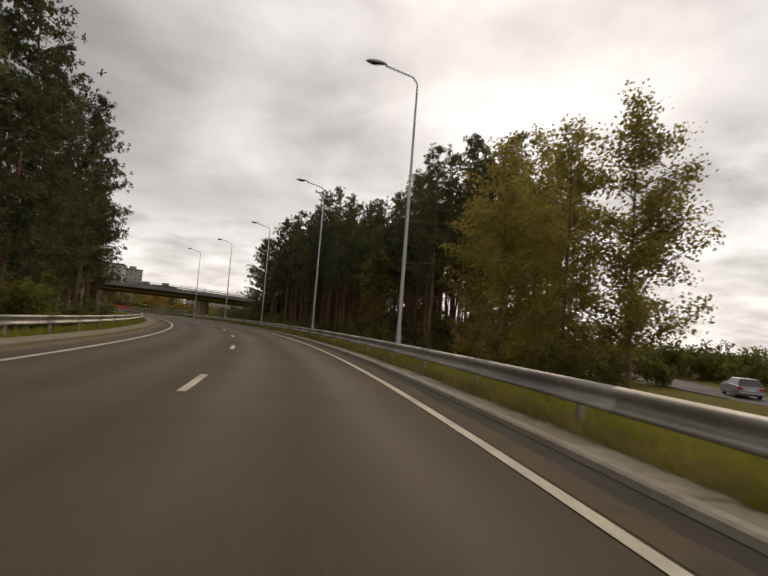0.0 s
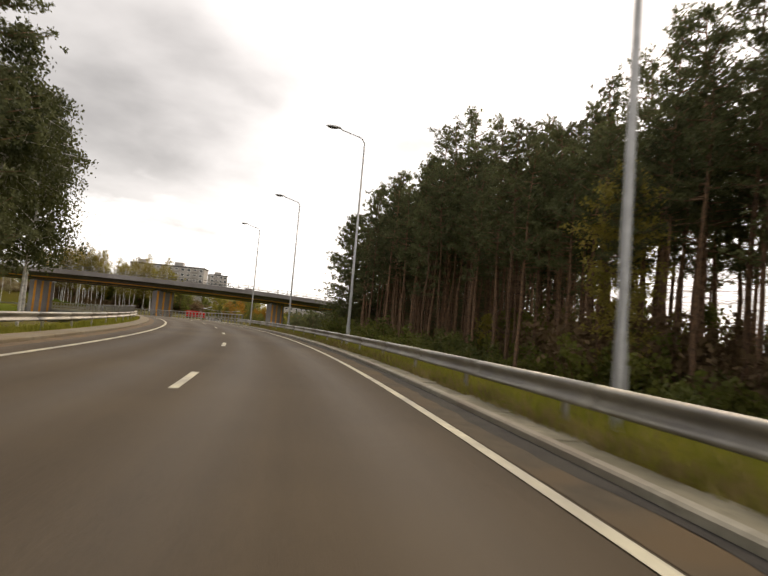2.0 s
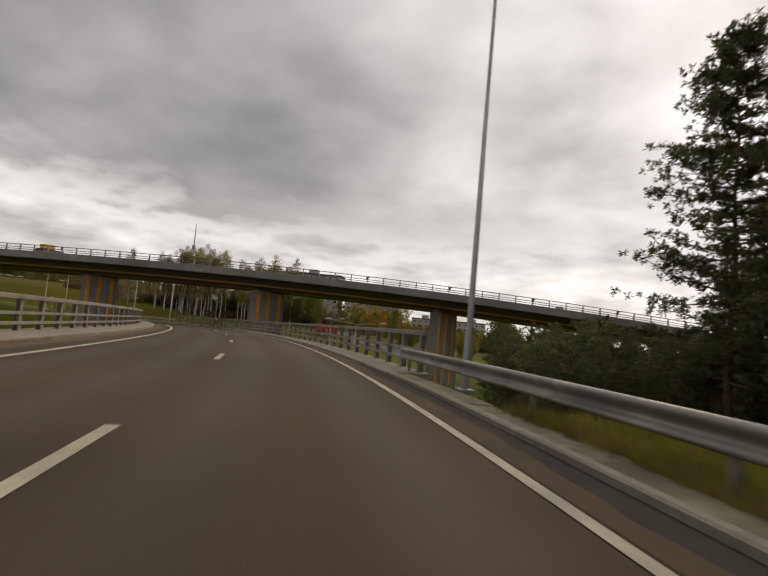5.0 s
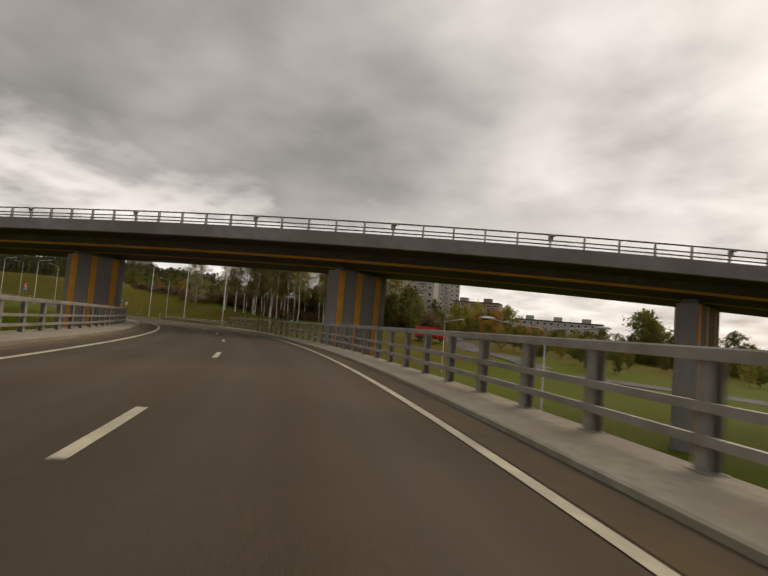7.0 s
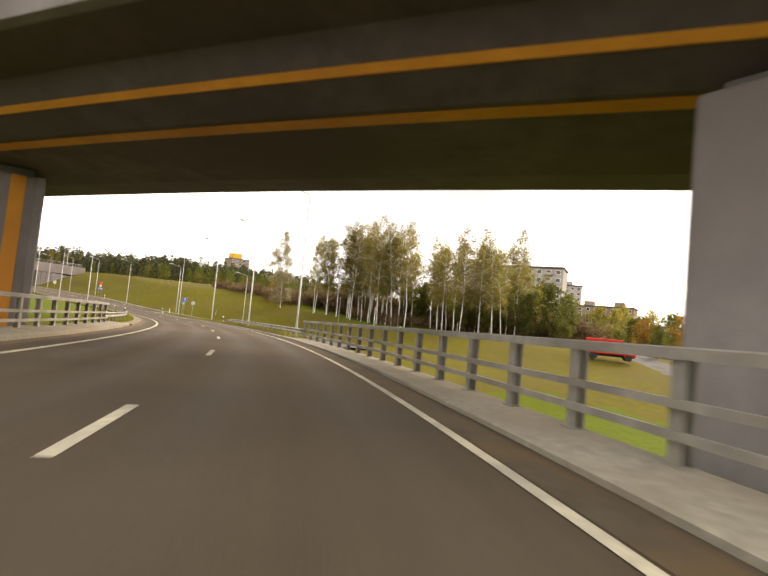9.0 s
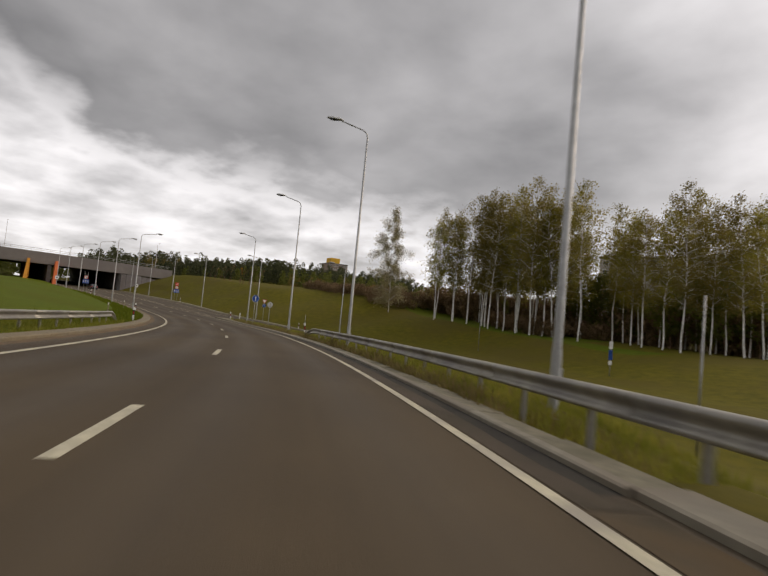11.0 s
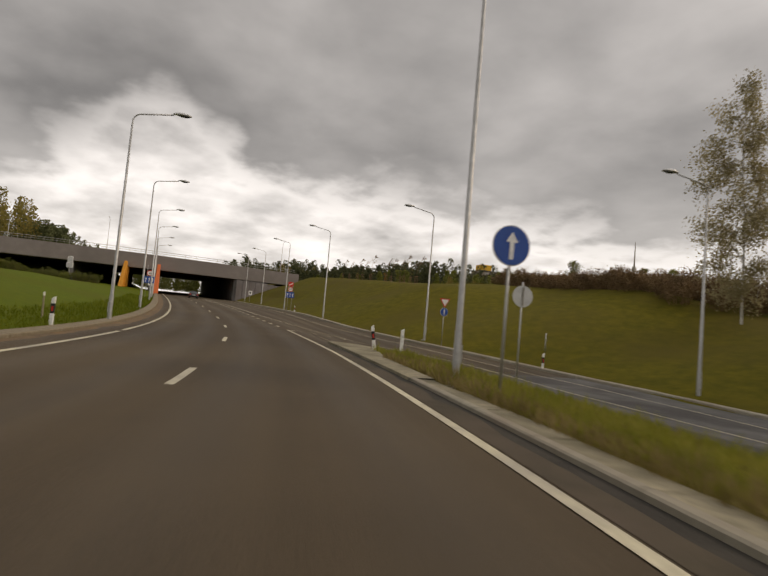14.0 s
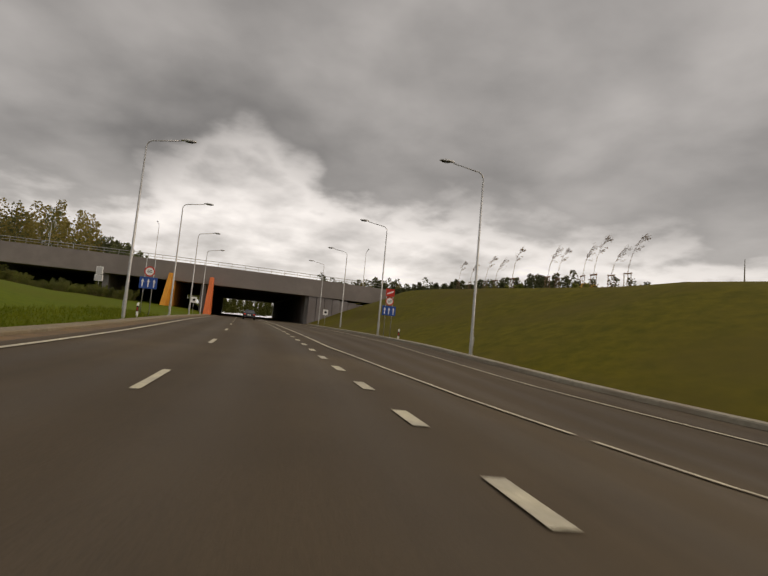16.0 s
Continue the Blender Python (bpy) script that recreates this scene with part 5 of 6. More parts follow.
    box(bm, -hw + 0.1, -hl - 0.05, 0.34, hw - 0.1, -hl + 0.1, 0.52, 0.03)
    part("bumper", bm, P, c)
    return c


build_car("estate_car", "dark grey estate car driving towards the underpass", (0.045, 0.046, 0.05), at_road(368.0, -0.2, 0.02))
x, y, z = ground_at(32.4, 36.6)
build_car("hatchback_car", "grey hatchback car on the lower side road", (0.36, 0.36, 0.37), pose(x, y, z + 0.11, 0, 0, -25))


def build_lorry(m):
    c = tagged(empty("red_lorry", m), "red box lorry on the side road behind the overpass", "lorry")
    P = paint("red_lorry_paint", (0.62, 0.03, 0.025))
    bm = bmesh.new(); box(bm, -1.15, -3.0, 0.75, 1.15, 1.6, 2.75, 0.05); part("cargo_box", bm, P, c)
    bm = bmesh.new(); box(bm, -1.1, 1.75, 0.5, 1.1, 3.3, 2.3, 0.15); part("cab", bm, P, c)
    bm = bmesh.new(); box(bm, -1.0, 3.2, 1.35, 1.0, 3.33, 2.1, 0.03); part("windscreen", bm, M_GLASS_D, c)
    bm = bmesh.new(); box(bm, -0.5, -2.9, 0.45, 0.5, 3.1, 0.72, 0.02); part("chassis", bm, M_DARK, c)
    for sx in (-1, 1):
        for yy in (-1.9, 2.4):
            bm = bmesh.new()
            bmesh.ops.create_cone(bm, cap_ends=True, segments=18, radius1=0.46, radius2=0.46, depth=0.3)
            bmesh.ops.transform(bm, matrix=pose(sx * 0.95, yy, 0.46, 0, 90, 0), verts=bm.verts)
            part("wheel", bm, M_DARK, c)


x, y, z = -72.0, 224.0, 0.0
j = int(np.argmin((XX - x) ** 2 + (YY - y) ** 2))
d = (x - XX[j]) * math.cos(HH[j]) + (y - YY[j]) * math.sin(HH[j])
build_lorry(pose(x, y, ZZ[j] + lift(SS[j], d) + 0.2, 0, 0, -70))


# ---- distant buildings ----
M_PANEL = material("pale_panel_wall", (0.30, 0.28, 0.255), (0.40, 0.38, 0.345), 0.3, 0.85, big=(0.36, 0.33, 0.30), big_scale=0.08)
M_PANEL_B = material("brown_brick_wall", (0.20, 0.145, 0.11), (0.28, 0.20, 0.155), 0.3, 0.85, big=(0.30, 0.25, 0.21), big_scale=0.1)
M_ROOF_D = material("tar_roof", (0.06, 0.055, 0.05), (0.10, 0.095, 0.09), 0.5, 0.9)
M_YELLOW = material("yellow_cladding", (0.62, 0.34, 0.03), (0.70, 0.40, 0.04), 0.5, 0.6)


def build_block(m, length, depth, floors, wall, lab, heads, bays=None, base=6.0, balcony=False, cap=None, cap_size=1.0):
    h = floors * 2.85
    b = tagged(empty("apartment_building", m), lab, "apartment building", "distant apartment blocks")
    bm = bmesh.new(); box(bm, -length / 2, -depth / 2, -base, length / 2, depth / 2, h, 0.05); part("wall", bm, wall, b)
    bm = bmesh.new(); box(bm, -length / 2 - 0.3, -depth / 2 - 0.3, h, length / 2 + 0.3, depth / 2 + 0.3, h + 0.7, 0.05); part("roof", bm, M_ROOF_D, b)
    for x in heads:
        bm = bmesh.new(); box(bm, x - 2.2 * cap_size, -2.4 * cap_size, h + 0.6, x + 2.2 * cap_size, 2.4 * cap_size, h + 0.6 + 2.4 * cap_size, 0.05); part("stair_head", bm, wall if cap is None else cap, b)
    n = bays or int(length / 3.3)
    me = pm = bmesh_b = None
    for f in range(floors):
        for k in range(n):
            x = -length / 2 + (k + 0.5) * length / n
            z = f * 2.85 + 1.6
            for side in (-1,):
                if me is None:
                    bm = bmesh.new(); box(bm, -0.85, -0.06, -0.75, 0.85, 0.06, 0.75, 0.02)
                    o = part("window", bm, M_WHITE, b); me = o.data
                    bm = bmesh.new(); box(bm, -0.72, -0.09, -0.62, 0.72, -0.05, 0.62)
                    q = part("pane", bm, M_GLASS_D, o); pm = q.data
                else:
                    o = new("window", me); o.parent = b
                    q = new("pane", pm); q.parent = o
                o.matrix_basis = pose(x, side * depth / 2, z)
            if balcony and k % 3 == 1:
                if bmesh_b is None:
                    bm = bmesh.new(); box(bm, -1.4, -1.2, -1.15, 1.4, 0.05, -0.1, 0.03)
                    o = part("balcony", bm, M_PANEL, b); bmesh_b = o.data
                else:
                    o = new("balcony", bmesh_b); o.parent = b
                o.matrix_basis = pose(x, -depth / 2, z)
    return b


def facing(x, y, z, ex, ey, twist=0.0):
    """A pose whose local -y looks from (x, y) towards (ex, ey)."""
    return pose(x, y, z, 0, 0, math.degrees(math.atan2(y - ey, x - ex)) - 90 + twist)


build_block(facing(-141, 452, 4.5, -45, 133, 10), 13, 12, 9, M_PANEL, "pale nine-storey apartment tower behind trees", (0,), bays=4, balcony=True)
build_block(facing(-114, 425, 3.5, -45, 133, -12), 26, 12, 5, M_PANEL_B, "brown apartment block with stair heads on the roof", (-8, 6))
build_block(facing(-70, 432, -4.0, -45, 133, 4), 46, 12, 5, M_PANEL, "long pale five-storey apartment block", (-15, 0, 15))
build_block(facing(-2, 455, 1.0, -40, 126, -8), 17, 12, 8, M_PANEL, "grey apartment tower behind trees", (0,), bays=5)
build_block(facing(-132, 341, 11.2, -3, 36, -14), 40, 12, 5, M_PANEL, "long grey apartment block behind the overpass", (-15, 5), balcony=True)
build_block(facing(-433, 465, 18.0, -45, 133, 25), 17, 14, 9, M_PANEL_B, "brown apartment tower with a yellow roof house", (-2,), bays=5, balcony=True, cap=M_YELLOW, cap_size=1.9)
# a thin radio mast
mast = tagged(empty("radio_mast", pose(-893, 1317, -8)), "thin tall steel radio mast on the horizon", "mast")
bm = bmesh.new(); tube(bm, [(0, 0, 0), (0, 0, 190), (0, 0, 245)], [2.6, 1.8, 0.6], 6); part("shaft", bm, M_RAILPAINT, mast)
bm = bmesh.new(); box(bm, -3.4, -3.4, 176, 3.4, 3.4, 186, 0.3); part("antenna_drum", bm, M_RAILPAINT, mast)
# lower roads under the bridges
for nm, pts, wdt in (("side_road", [(-90, 22), (0, 28), (30, 36), (38.3, 38.8), (52, 47), (110, 80)], 6.0), ("lower_road", [(150, 74), (190, 60), (210, 57), (226, 63), (236, 90), (240, 190)], 7.0)):
    verts, faces = [], []
    pp = []
    for (s0, d0), (s1, d1) in zip(pts, pts[1:]):
        for f in np.linspace(0, 1, 18, endpoint=False):
            pp.append(Vector(ground_at(s0 + (s1 - s0) * f, d0 + (d1 - d0) * f)))
    for i, p in enumerate(pp):
        tdir = (pp[min(i + 1, len(pp) - 1)] - pp[max(i - 1, 0)]).normalized()
        nrm = Vector((tdir.y, -tdir.x, 0)).normalized()
        for e, drop in ((-1.12, -0.5), (-1, 0.10), (1, 0.10), (1.12, -0.5)):
            verts.append(p + nrm * e * wdt / 2 + Vector((0, 0, drop)))
        if i:
            for k in range(3):
                q = 4 * i + k
                faces.append((q - 4, q - 3, q + 1, q))
    tagged(from_lists(nm, verts, faces, M_ASPHALT2), "grey asphalt side road on the lower ground", "road", kind="structure")


# ---- trees ----
def quads_mesh(name, centres, along, across, mat, parent):
    """Many small leaf quads from centre points and two half-axes each."""
    c, a, b = np.asarray(centres), np.asarray(along), np.asarray(across)
    n = len(c)
    v = np.empty((n, 4, 3))
    v[:, 0], v[:, 1], v[:, 2], v[:, 3] = c - a, c + b, c + a, c - b
    me = bpy.data.meshes.new(name)
    me.vertices.add(n * 4)
    me.vertices.foreach_set("co", v.reshape(-1))
    me.loops.add(n * 4)
    me.loops.foreach_set("vertex_index", np.arange(n * 4, dtype=np.int32))
    me.polygons.add(n)
    me.polygons.foreach_set("loop_start", np.arange(0, n * 4, 4, dtype=np.int32))
    me.polygons.foreach_set("loop_total", np.full(n, 4, dtype=np.int32))
    me.materials.append(mat)
    me.update()
    ob = new(name, me)
    ob.parent = parent
    return ob


def unit(v):
    return v / np.maximum(np.linalg.norm(v, axis=-1, keepdims=True), 1e-6)


def pine(seed, h, bare=0.5, spread_l=3.0, dead=True, dense=1.0, name="pine_tree", lab="tall Scots pine with a bare trunk and dark ragged crown", group="pines"):
    rng = np.random.default_rng(seed)
    t = empty(name)
    tagged(t, lab, "pine tree", group)
    bm = bmesh.new()
    r0 = 0.0082 * h + 0.02
    zs = np.linspace(-0.8, h, 9)
    sway = np.cumsum(rng.normal(0, 0.10, (9, 2)), axis=0)
    sway -= sway[0]
    tr = [(sway[i, 0], sway[i, 1], zs[i]) for i in range(9)]
    tube(bm, tr, [max(0.025, r0 * (1 - 0.93 * max(z, 0) / h)) for z in zs], 7, caps=False)
    cs, al, ac = [], [], []
    n = int(46 * dense)
    for i in range(n):
        f = (i + rng.random()) / n
        z = h * (bare + (0.985 - bare) * f)
        ang = rng.random() * math.tau
        L = (spread_l * (1 - f) ** 0.65 * (0.55 + 0.6 * rng.random()) + 0.45) * (0.75 if f < 0.12 else 1.0)
        base = np.array([np.interp(z, zs, sway[:, 0]), np.interp(z, zs, sway[:, 1]), z])
        dirv = np.array([math.cos(ang), math.sin(ang), 0.0])
        rise = rng.uniform(-0.12, 0.30) + 0.35 * f
        p1 = base + dirv * L * 0.5 + np.array([0, 0, L * 0.5 * (rise - 0.12)])
        p2 = base + dirv * L + np.array([0, 0, L * rise + 0.1])
        tube(bm, [tuple(base), tuple(p1), tuple(p2)], [0.05 + 0.008 * L, 0.03, 0.012], 4, caps=False)
        k = int((7 + 7 * L / spread_l) * dense)
        u = rng.uniform(0.22, 1.08, k)
        pts = np.where((u < 0.5)[:, None], base + (p1 - base) * (u * 2)[:, None], p1 + (p2 - p1) * ((u - 0.5) * 2)[:, None])
        pts = pts + rng.normal(0, 0.26, (k, 3)) * (0.5 + u[:, None]) * np.array([1, 1, 0.34])
        for p in pts:
            m = 17
            d = unit(rng.normal(0, 1, (m, 3)) + dirv * 0.45 + np.array([0, 0, 0.35]))
            ln = rng.uniform(0.06, 0.14, (m, 1))
            o = unit(np.cross(d, rng.normal(0, 1, (m, 3))))
            cs.append(p + d * rng.uniform(0.04, 0.26, (m, 1)))
            al.append(d * ln)
            ac.append(o * rng.uniform(0.030, 0.060, (m, 1)))
    if dead:
        for i in range(26):
            z = h * rng.uniform(min(0.1, bare * 0.3), bare)
            ang = rng.random() * math.tau
            L = rng.uniform(0.5, 2.0)
            b = (np.interp(z, zs, sway[:, 0]), np.interp(z, zs, sway[:, 1]), z)
            tube(bm, [b, (b[0] + math.cos(ang) * L, b[1] + math.sin(ang) * L, z + rng.uniform(-0.35, 0.2))], [0.025, 0.008], 3, caps=False)
    part("trunk", bm, M_BARK, t, smooth=True)
    quads_mesh("crown", np.concatenate(cs), np.concatenate(al), np.concatenate(ac), M_NEEDLE, t)
    return t


def leafy(seed, h, name, lab, cat, group, bark, leaf, start=0.25, width=2.6, leaves=3200, size=0.11, droop=0.0, lean=0.0, top_thin=0.7, gap=0.5, thick=1.0, skew=0.0):
    """A broadleaf tree: trunk, limbs and side twigs with single leaves along them."""
    rng = np.random.default_rng(seed)
    t = tagged(empty(name), lab, cat, group)
    bm = bmesh.new()
    r0 = (0.008 * h + 0.02) * thick
    zs = np.linspace(-0.8, h * 0.97, 9)
    sw = np.cumsum(rng.normal(0, 0.12, (9, 2)), axis=0)
    sw -= sw[0]
    sw[:, 0] += np.linspace(0, 1, 9) ** 1.3 * lean * h
    tube(bm, [(sw[i, 0], sw[i, 1], zs[i]) for i in range(9)], [max(0.015, r0 * (1 - 0.95 * max(z, 0) / h)) for z in zs], 7, caps=False)
    n = int(16 + h * 1.3)
    twigs = []
    for i in range(n):
        f = (i + rng.random()) / n
        z = h * (start + (0.96 - start) * f)
        ang = i * 2.4 + rng.normal(0, 0.5)
        L = width * (math.sin(math.pi * min(1, 0.18 + 0.82 * f)) ** top_thin) * rng.uniform(0.55, 1.15) * (1 + skew * (0.35 - f)) + 0.35
        base = np.array([np.interp(z, zs, sw[:, 0]), np.interp(z, zs, sw[:, 1]), z])
        up = rng.uniform(0.25, 0.95)
        d = unit(np.array([math.cos(ang), math.sin(ang), up]))
        mid = base + d * L * 0.55
        tip = mid + unit(d + np.array([0, 0, -droop - 0.15])) * L * 0.55
        tube(bm, [tuple(base), tuple(mid), tuple(tip)], [0.012 + 0.011 * L, 0.012 + 0.004 * L, 0.008], 4, caps=False)
        twigs.append((base + (mid - base) * 0.35, mid, L))
        twigs.append((mid, tip, L))
        for j in range(3):
            q = base + (mid - base) * rng.uniform(0.4, 1.0)
            dd = unit(d + rng.normal(0, 0.75, 3) + np.array([0, 0, -droop]))
            e = q + dd * L * rng.uniform(0.3, 0.55)
            tube(bm, [tuple(q), tuple(e)], [0.011, 0.005], 3, caps=False)
            twigs.append((q, e, L * 0.7))
    part("trunk", bm, bark, t, smooth=True)
    wts = np.array([w for *_, w in twigs]) * np.where(rng.random(len(twigs)) < gap * 0.35, 0.15, 1.0)
    wts /= wts.sum()
    idx = rng.choice(len(twigs), leaves, p=wts)
    a = np.array([x for x, *_ in twigs])[idx]
    b = np.array([y for _, y, _ in twigs])[idx]
    u = rng.random((leaves, 1)) ** 0.8 * 1.08
    c = a + (b - a) * u + rng.normal(0, 0.16 + 0.035 * width, (leaves, 3))
    if droop:
        c[:, 2] -= np.abs(rng.normal(0, droop * 0.8, leaves))
    d = unit(rng.normal(0, 1, (leaves, 3)) + np.array([0, 0, -0.5 - droop]))
    o = unit(np.cross(d, rng.normal(0, 1, (leaves, 3))))
    s = size * rng.uniform(0.6, 1.3, (leaves, 1))
    quads_mesh("crown", c, d * s, o * s * 0.62, leaf, t)
    return t


def bush(seed, h, w, name, lab, cat, group, leaf, leaves=1500, size=0.09, stems=14):
    rng = np.random.default_rng(seed)
    t = tagged(empty(name), lab, cat, group)
    bm = bmesh.new()
    cs = []
    for i in range(stems):
        a = rng.random() * math.tau
        L = h * rng.uniform(0.6, 1.05)
        d = np.array([math.cos(a) * rng.uniform(0.1, 0.8), math.sin(a) * rng.uniform(0.1, 0.8), 1.0])
        p0 = np.array([math.cos(a), math.sin(a), 0]) * rng.uniform(0, w * 0.35)
        p1 = p0 + d * L * 0.5
        p2 = p1 + (d + rng.normal(0, 0.25, 3)) * L * 0.45
        p0[2] = -0.3
        tube(bm, [tuple(p0), tuple(p1), tuple(p2)], [0.03, 0.02, 0.006], 4, caps=False)
        for j in range(3):
            q = p1 + (p2 - p1) * rng.random()
            e = q + unit(rng.normal(0, 1, 3) + np.array([0, 0, 0.6])) * L * 0.3
            tube(bm, [tuple(q), tuple(e)], [0.011, 0.004], 3, caps=False)
            m = leaves // (stems * 4)
            cs.append(q + (e - q) * rng.random((m, 1)) + rng.normal(0, 0.15, (m, 3)))
        m = leaves // (stems * 4)
        cs.append(p0 + (p2 - p0) * rng.uniform(0.15, 1, (m, 1)) + rng.normal(0, 0.2, (m, 3)))
    part("stem", bm, M_SHRUB, t)
    c = np.concatenate(cs)
    n = len(c)
    d = unit(rng.normal(0, 1, (n, 3)))
    o = unit(np.cross(d, rng.normal(0, 1, (n, 3))))
    s = size * rng.uniform(0.6, 1.3, (n, 1))
    quads_mesh("foliage", c, d * s, o * s * 0.7, leaf, t)
    return t


PARK = pose(0, 0, -60)
pines = [pine(11 + k, h, b, w, dense=0.78) for k, (h, b, w) in enumerate(((19, 0.56, 2.0), (21, 0.60, 2.2), (17.5, 0.52, 1.9), (20, 0.44, 2.3), (22, 0.62, 2.1)))]
edge_pines = [pine(31 + k, h, b, w, dense=1.45) for k, (h, b, w) in enumerate(((19, 0.16, 3.3), (20.5, 0.2, 3.4)))]
aspens = [leafy(51 + k, h, "aspen_tree", "tall aspen with thin yellow-green autumn leaves", "aspen", "aspens", M_BARK, M_ASPEN, 0.10, w, n, 0.18, gap=0.8) for k, (h, w, n) in enumerate(((29.5, 5.9, 9000), (28, 5.3, 8200), (25, 4.7, 7000)))]
wide_aspen = leafy(57, 16.8, "aspen_tree", "broad aspen with airy yellow-green autumn leaves", "aspen", "aspens", M_BARK, M_ASPEN, 0.12, 4.6, 15500, 0.115, gap=0.9, top_thin=0.5, skew=1.1)
birches = [leafy(71 + k, h, "birch_tree", "slender birch with white bark and thinning autumn leaves", "birch", "birches", M_BIRCH, (M_BROWNLEAF, M_ASPEN, M_LEAF, M_BROWNLEAF)[k], st, w, n, 0.112, 0.4, ln, gap=1.7, thick=0.72) for k, (h, st, w, n, ln) in enumerate(((18.5, 0.28, 3.1, 5000, 0.0), (20, 0.33, 3.0, 4700, 0.03), (17.5, 0.28, 3.0, 4500, -0.03), (19.5, 0.26, 3.4, 5400, 0.015)))]
lone_birch = leafy(89, 17.5, "birch_tree", "lone birch with drooping airy autumn leaves", "birch", "birches", M_BIRCH, M_PALELEAF, 0.08, 3.7, 19000, 0.088, 0.5, thick=0.6, top_thin=0.5, skew=0.8)
young_pine = pine(61, 8.0, 0.06, 2.0, False, 0.8, "young_pine_tree", "young dark pine branched down to the grass", "young pines")
tall_pines = [pine(45, 20, 0.40, 3.5, dense=1.05), pine(46, 21, 0.44, 3.2, dense=1.0)]
wide_pine = pine(41, 23.5, 0.20, 5.2, dense=2.6)
big_birch = leafy(90, 21, "birch_tree", "broad drooping birch with dense dark green leaves", "birch", "birches", M_BIRCH, M_DARKLEAF, 0.26, 3.7, 13500, 0.13, 0.6, thick=0.7)
under = [bush(101 + k, h, 2.2, "undergrowth_bush", "green leafy undergrowth bush at the wood's edge", "bush", "undergrowth", (M_LEAF2, M_DEEPLEAF, M_LEAF2)[k], 1500, 0.11) for k, h in enumerate((1.8, 2.4, 3.2))]
shrubs = [bush(111 + k, h, 2.4, "brown_shrub", "dense brown autumn shrub with bare twigs", "shrub", "brown shrubs", M_SHRUB, 1500, 0.10, 20) for k, h in enumerate((2.2, 2.8))]
golds = [leafy(121 + k, h, "golden_tree", "small tree with golden autumn leaves", "tree", "golden trees", M_BARK, M_GOLD, 0.12, w, 1800, 0.16) for k, (h, w) in enumerate(((6, 2.0), (8, 2.6)))]
greens = [leafy(131 + k, h, "broadleaf_tree", "full-crowned green broadleaf tree", "tree", "broadleaf trees", M_BARK, lf, 0.12, w, 2600, 0.22) for k, (h, w, lf) in enumerate(((12, 3.6, M_LEAF2), (15, 4.0, M_LEAF), (10, 3.2, M_LEAF2)))]
for proto in pines + edge_pines + tall_pines + aspens + birches + [big_birch, wide_pine, lone_birch, young_pine, wide_aspen] + under + shrubs + golds + greens:
    proto.matrix_basis = PARK
used = set()
rnd = random.Random(5)


def plant(proto, x, y, z, scale=1.0, turn=None, tilt=0.0):
    """Set a tree; the first one takes the model itself."""
    m = pose(x, y, z, rnd.uniform(-tilt, tilt), rnd.uniform(-tilt, tilt), rnd.uniform(0, 360) if turn is None else turn)
    if proto.name in used:
        ob = copy_thing(proto, m)
    else:
        used.add(proto.name)
        ob = proto
    ob.matrix_basis = m @ Matrix.Diagonal((scale, scale, scale * rnd.uniform(0.94, 1.06), 1))
    return ob


def plant_road(protos, s, d, scale=1.0, sink=0.1, tilt=1.5, turn=None):
    x, y, z = ground_at(s, d)
    return plant(rnd.choice(protos), x, y, z - sink, scale, turn, tilt)


def scatter(protos, s0, s1, d0, d1, gap, scale=(0.85, 1.1), keep=None, tries=4000, limit=999, tilt=1.5):
    placed = []
    for _ in range(tries):
        s, d = rnd.uniform(s0, s1), rnd.uniform(d0, d1)
        if keep and not keep(s, d):
            continue
        x, y, _z = W(s, d)
        if all((x - a) ** 2 + (y - b) ** 2 > gap * gap for a, b in placed):
            placed.append((x, y))
            plant_road(protos, s, d, rnd.uniform(*scale), tilt=tilt)
            if len(placed) >= limit:
                break
    return placed


# the wood on the right of the first stretch
PINE_H = dict(zip((p.name for p in pines), (19, 21, 17.5, 20, 22)))
placed = []
for k in range(5000):
    s, d = rnd.uniform(46, 104), rnd.uniform(14, 33)
    x, y, z = ground_at(s, d)
    if d < 14 + max(0, s - 94) * 0.6 or (s < 56 and d < 17) or any((x - a) ** 2 + (y - b) ** 2 < 5.6 for a, b in placed):
        continue
    placed.append((x, y))
    tree = rnd.choice(pines)
    top = min((15.0 if s > 76 else 13.8) + (d - 14) * 0.7, 21 if s > 76 else 20.3) * rnd.uniform(0.74, 1.06)
    plant(tree, x, y, z - 0.1, (top + 2.4) / PINE_H[tree.name.split(".")[0] if tree.name not in PINE_H else tree.name], None, 1.8)
    if len(placed) >= 140:
        break
scatter(pines + edge_pines, 96, 140, 20, 62, 2.5, (0.85, 1.1), keep=lambda s, d: d > 23.5 + max(-3, s - 108), limit=85)
for x, y, k, sc in ((-6.2, 113.2, 1, 1.33), (-2.5, 112.0, 0, 1.34), (1.0, 110.5, 1, 1.3)):
    plant(edge_pines[k], x, y, -3.6, sc)
for s, d, k, sc in ((52.2, 21, 4, 1.12), (49.5, 23.5, 1, 1.15), (46.5, 25, 4, 1.1)):
    plant_road([pines[k]], s, d, sc)
for s, d, k, sc in ((84.5, 18.5, 1, 0.98), (88.5, 19.5, 4, 0.96), (80.5, 19, 0, 1.02), (92.5, 19, 1, 0.94)):
    plant_road([pines[k]], s, d, sc)
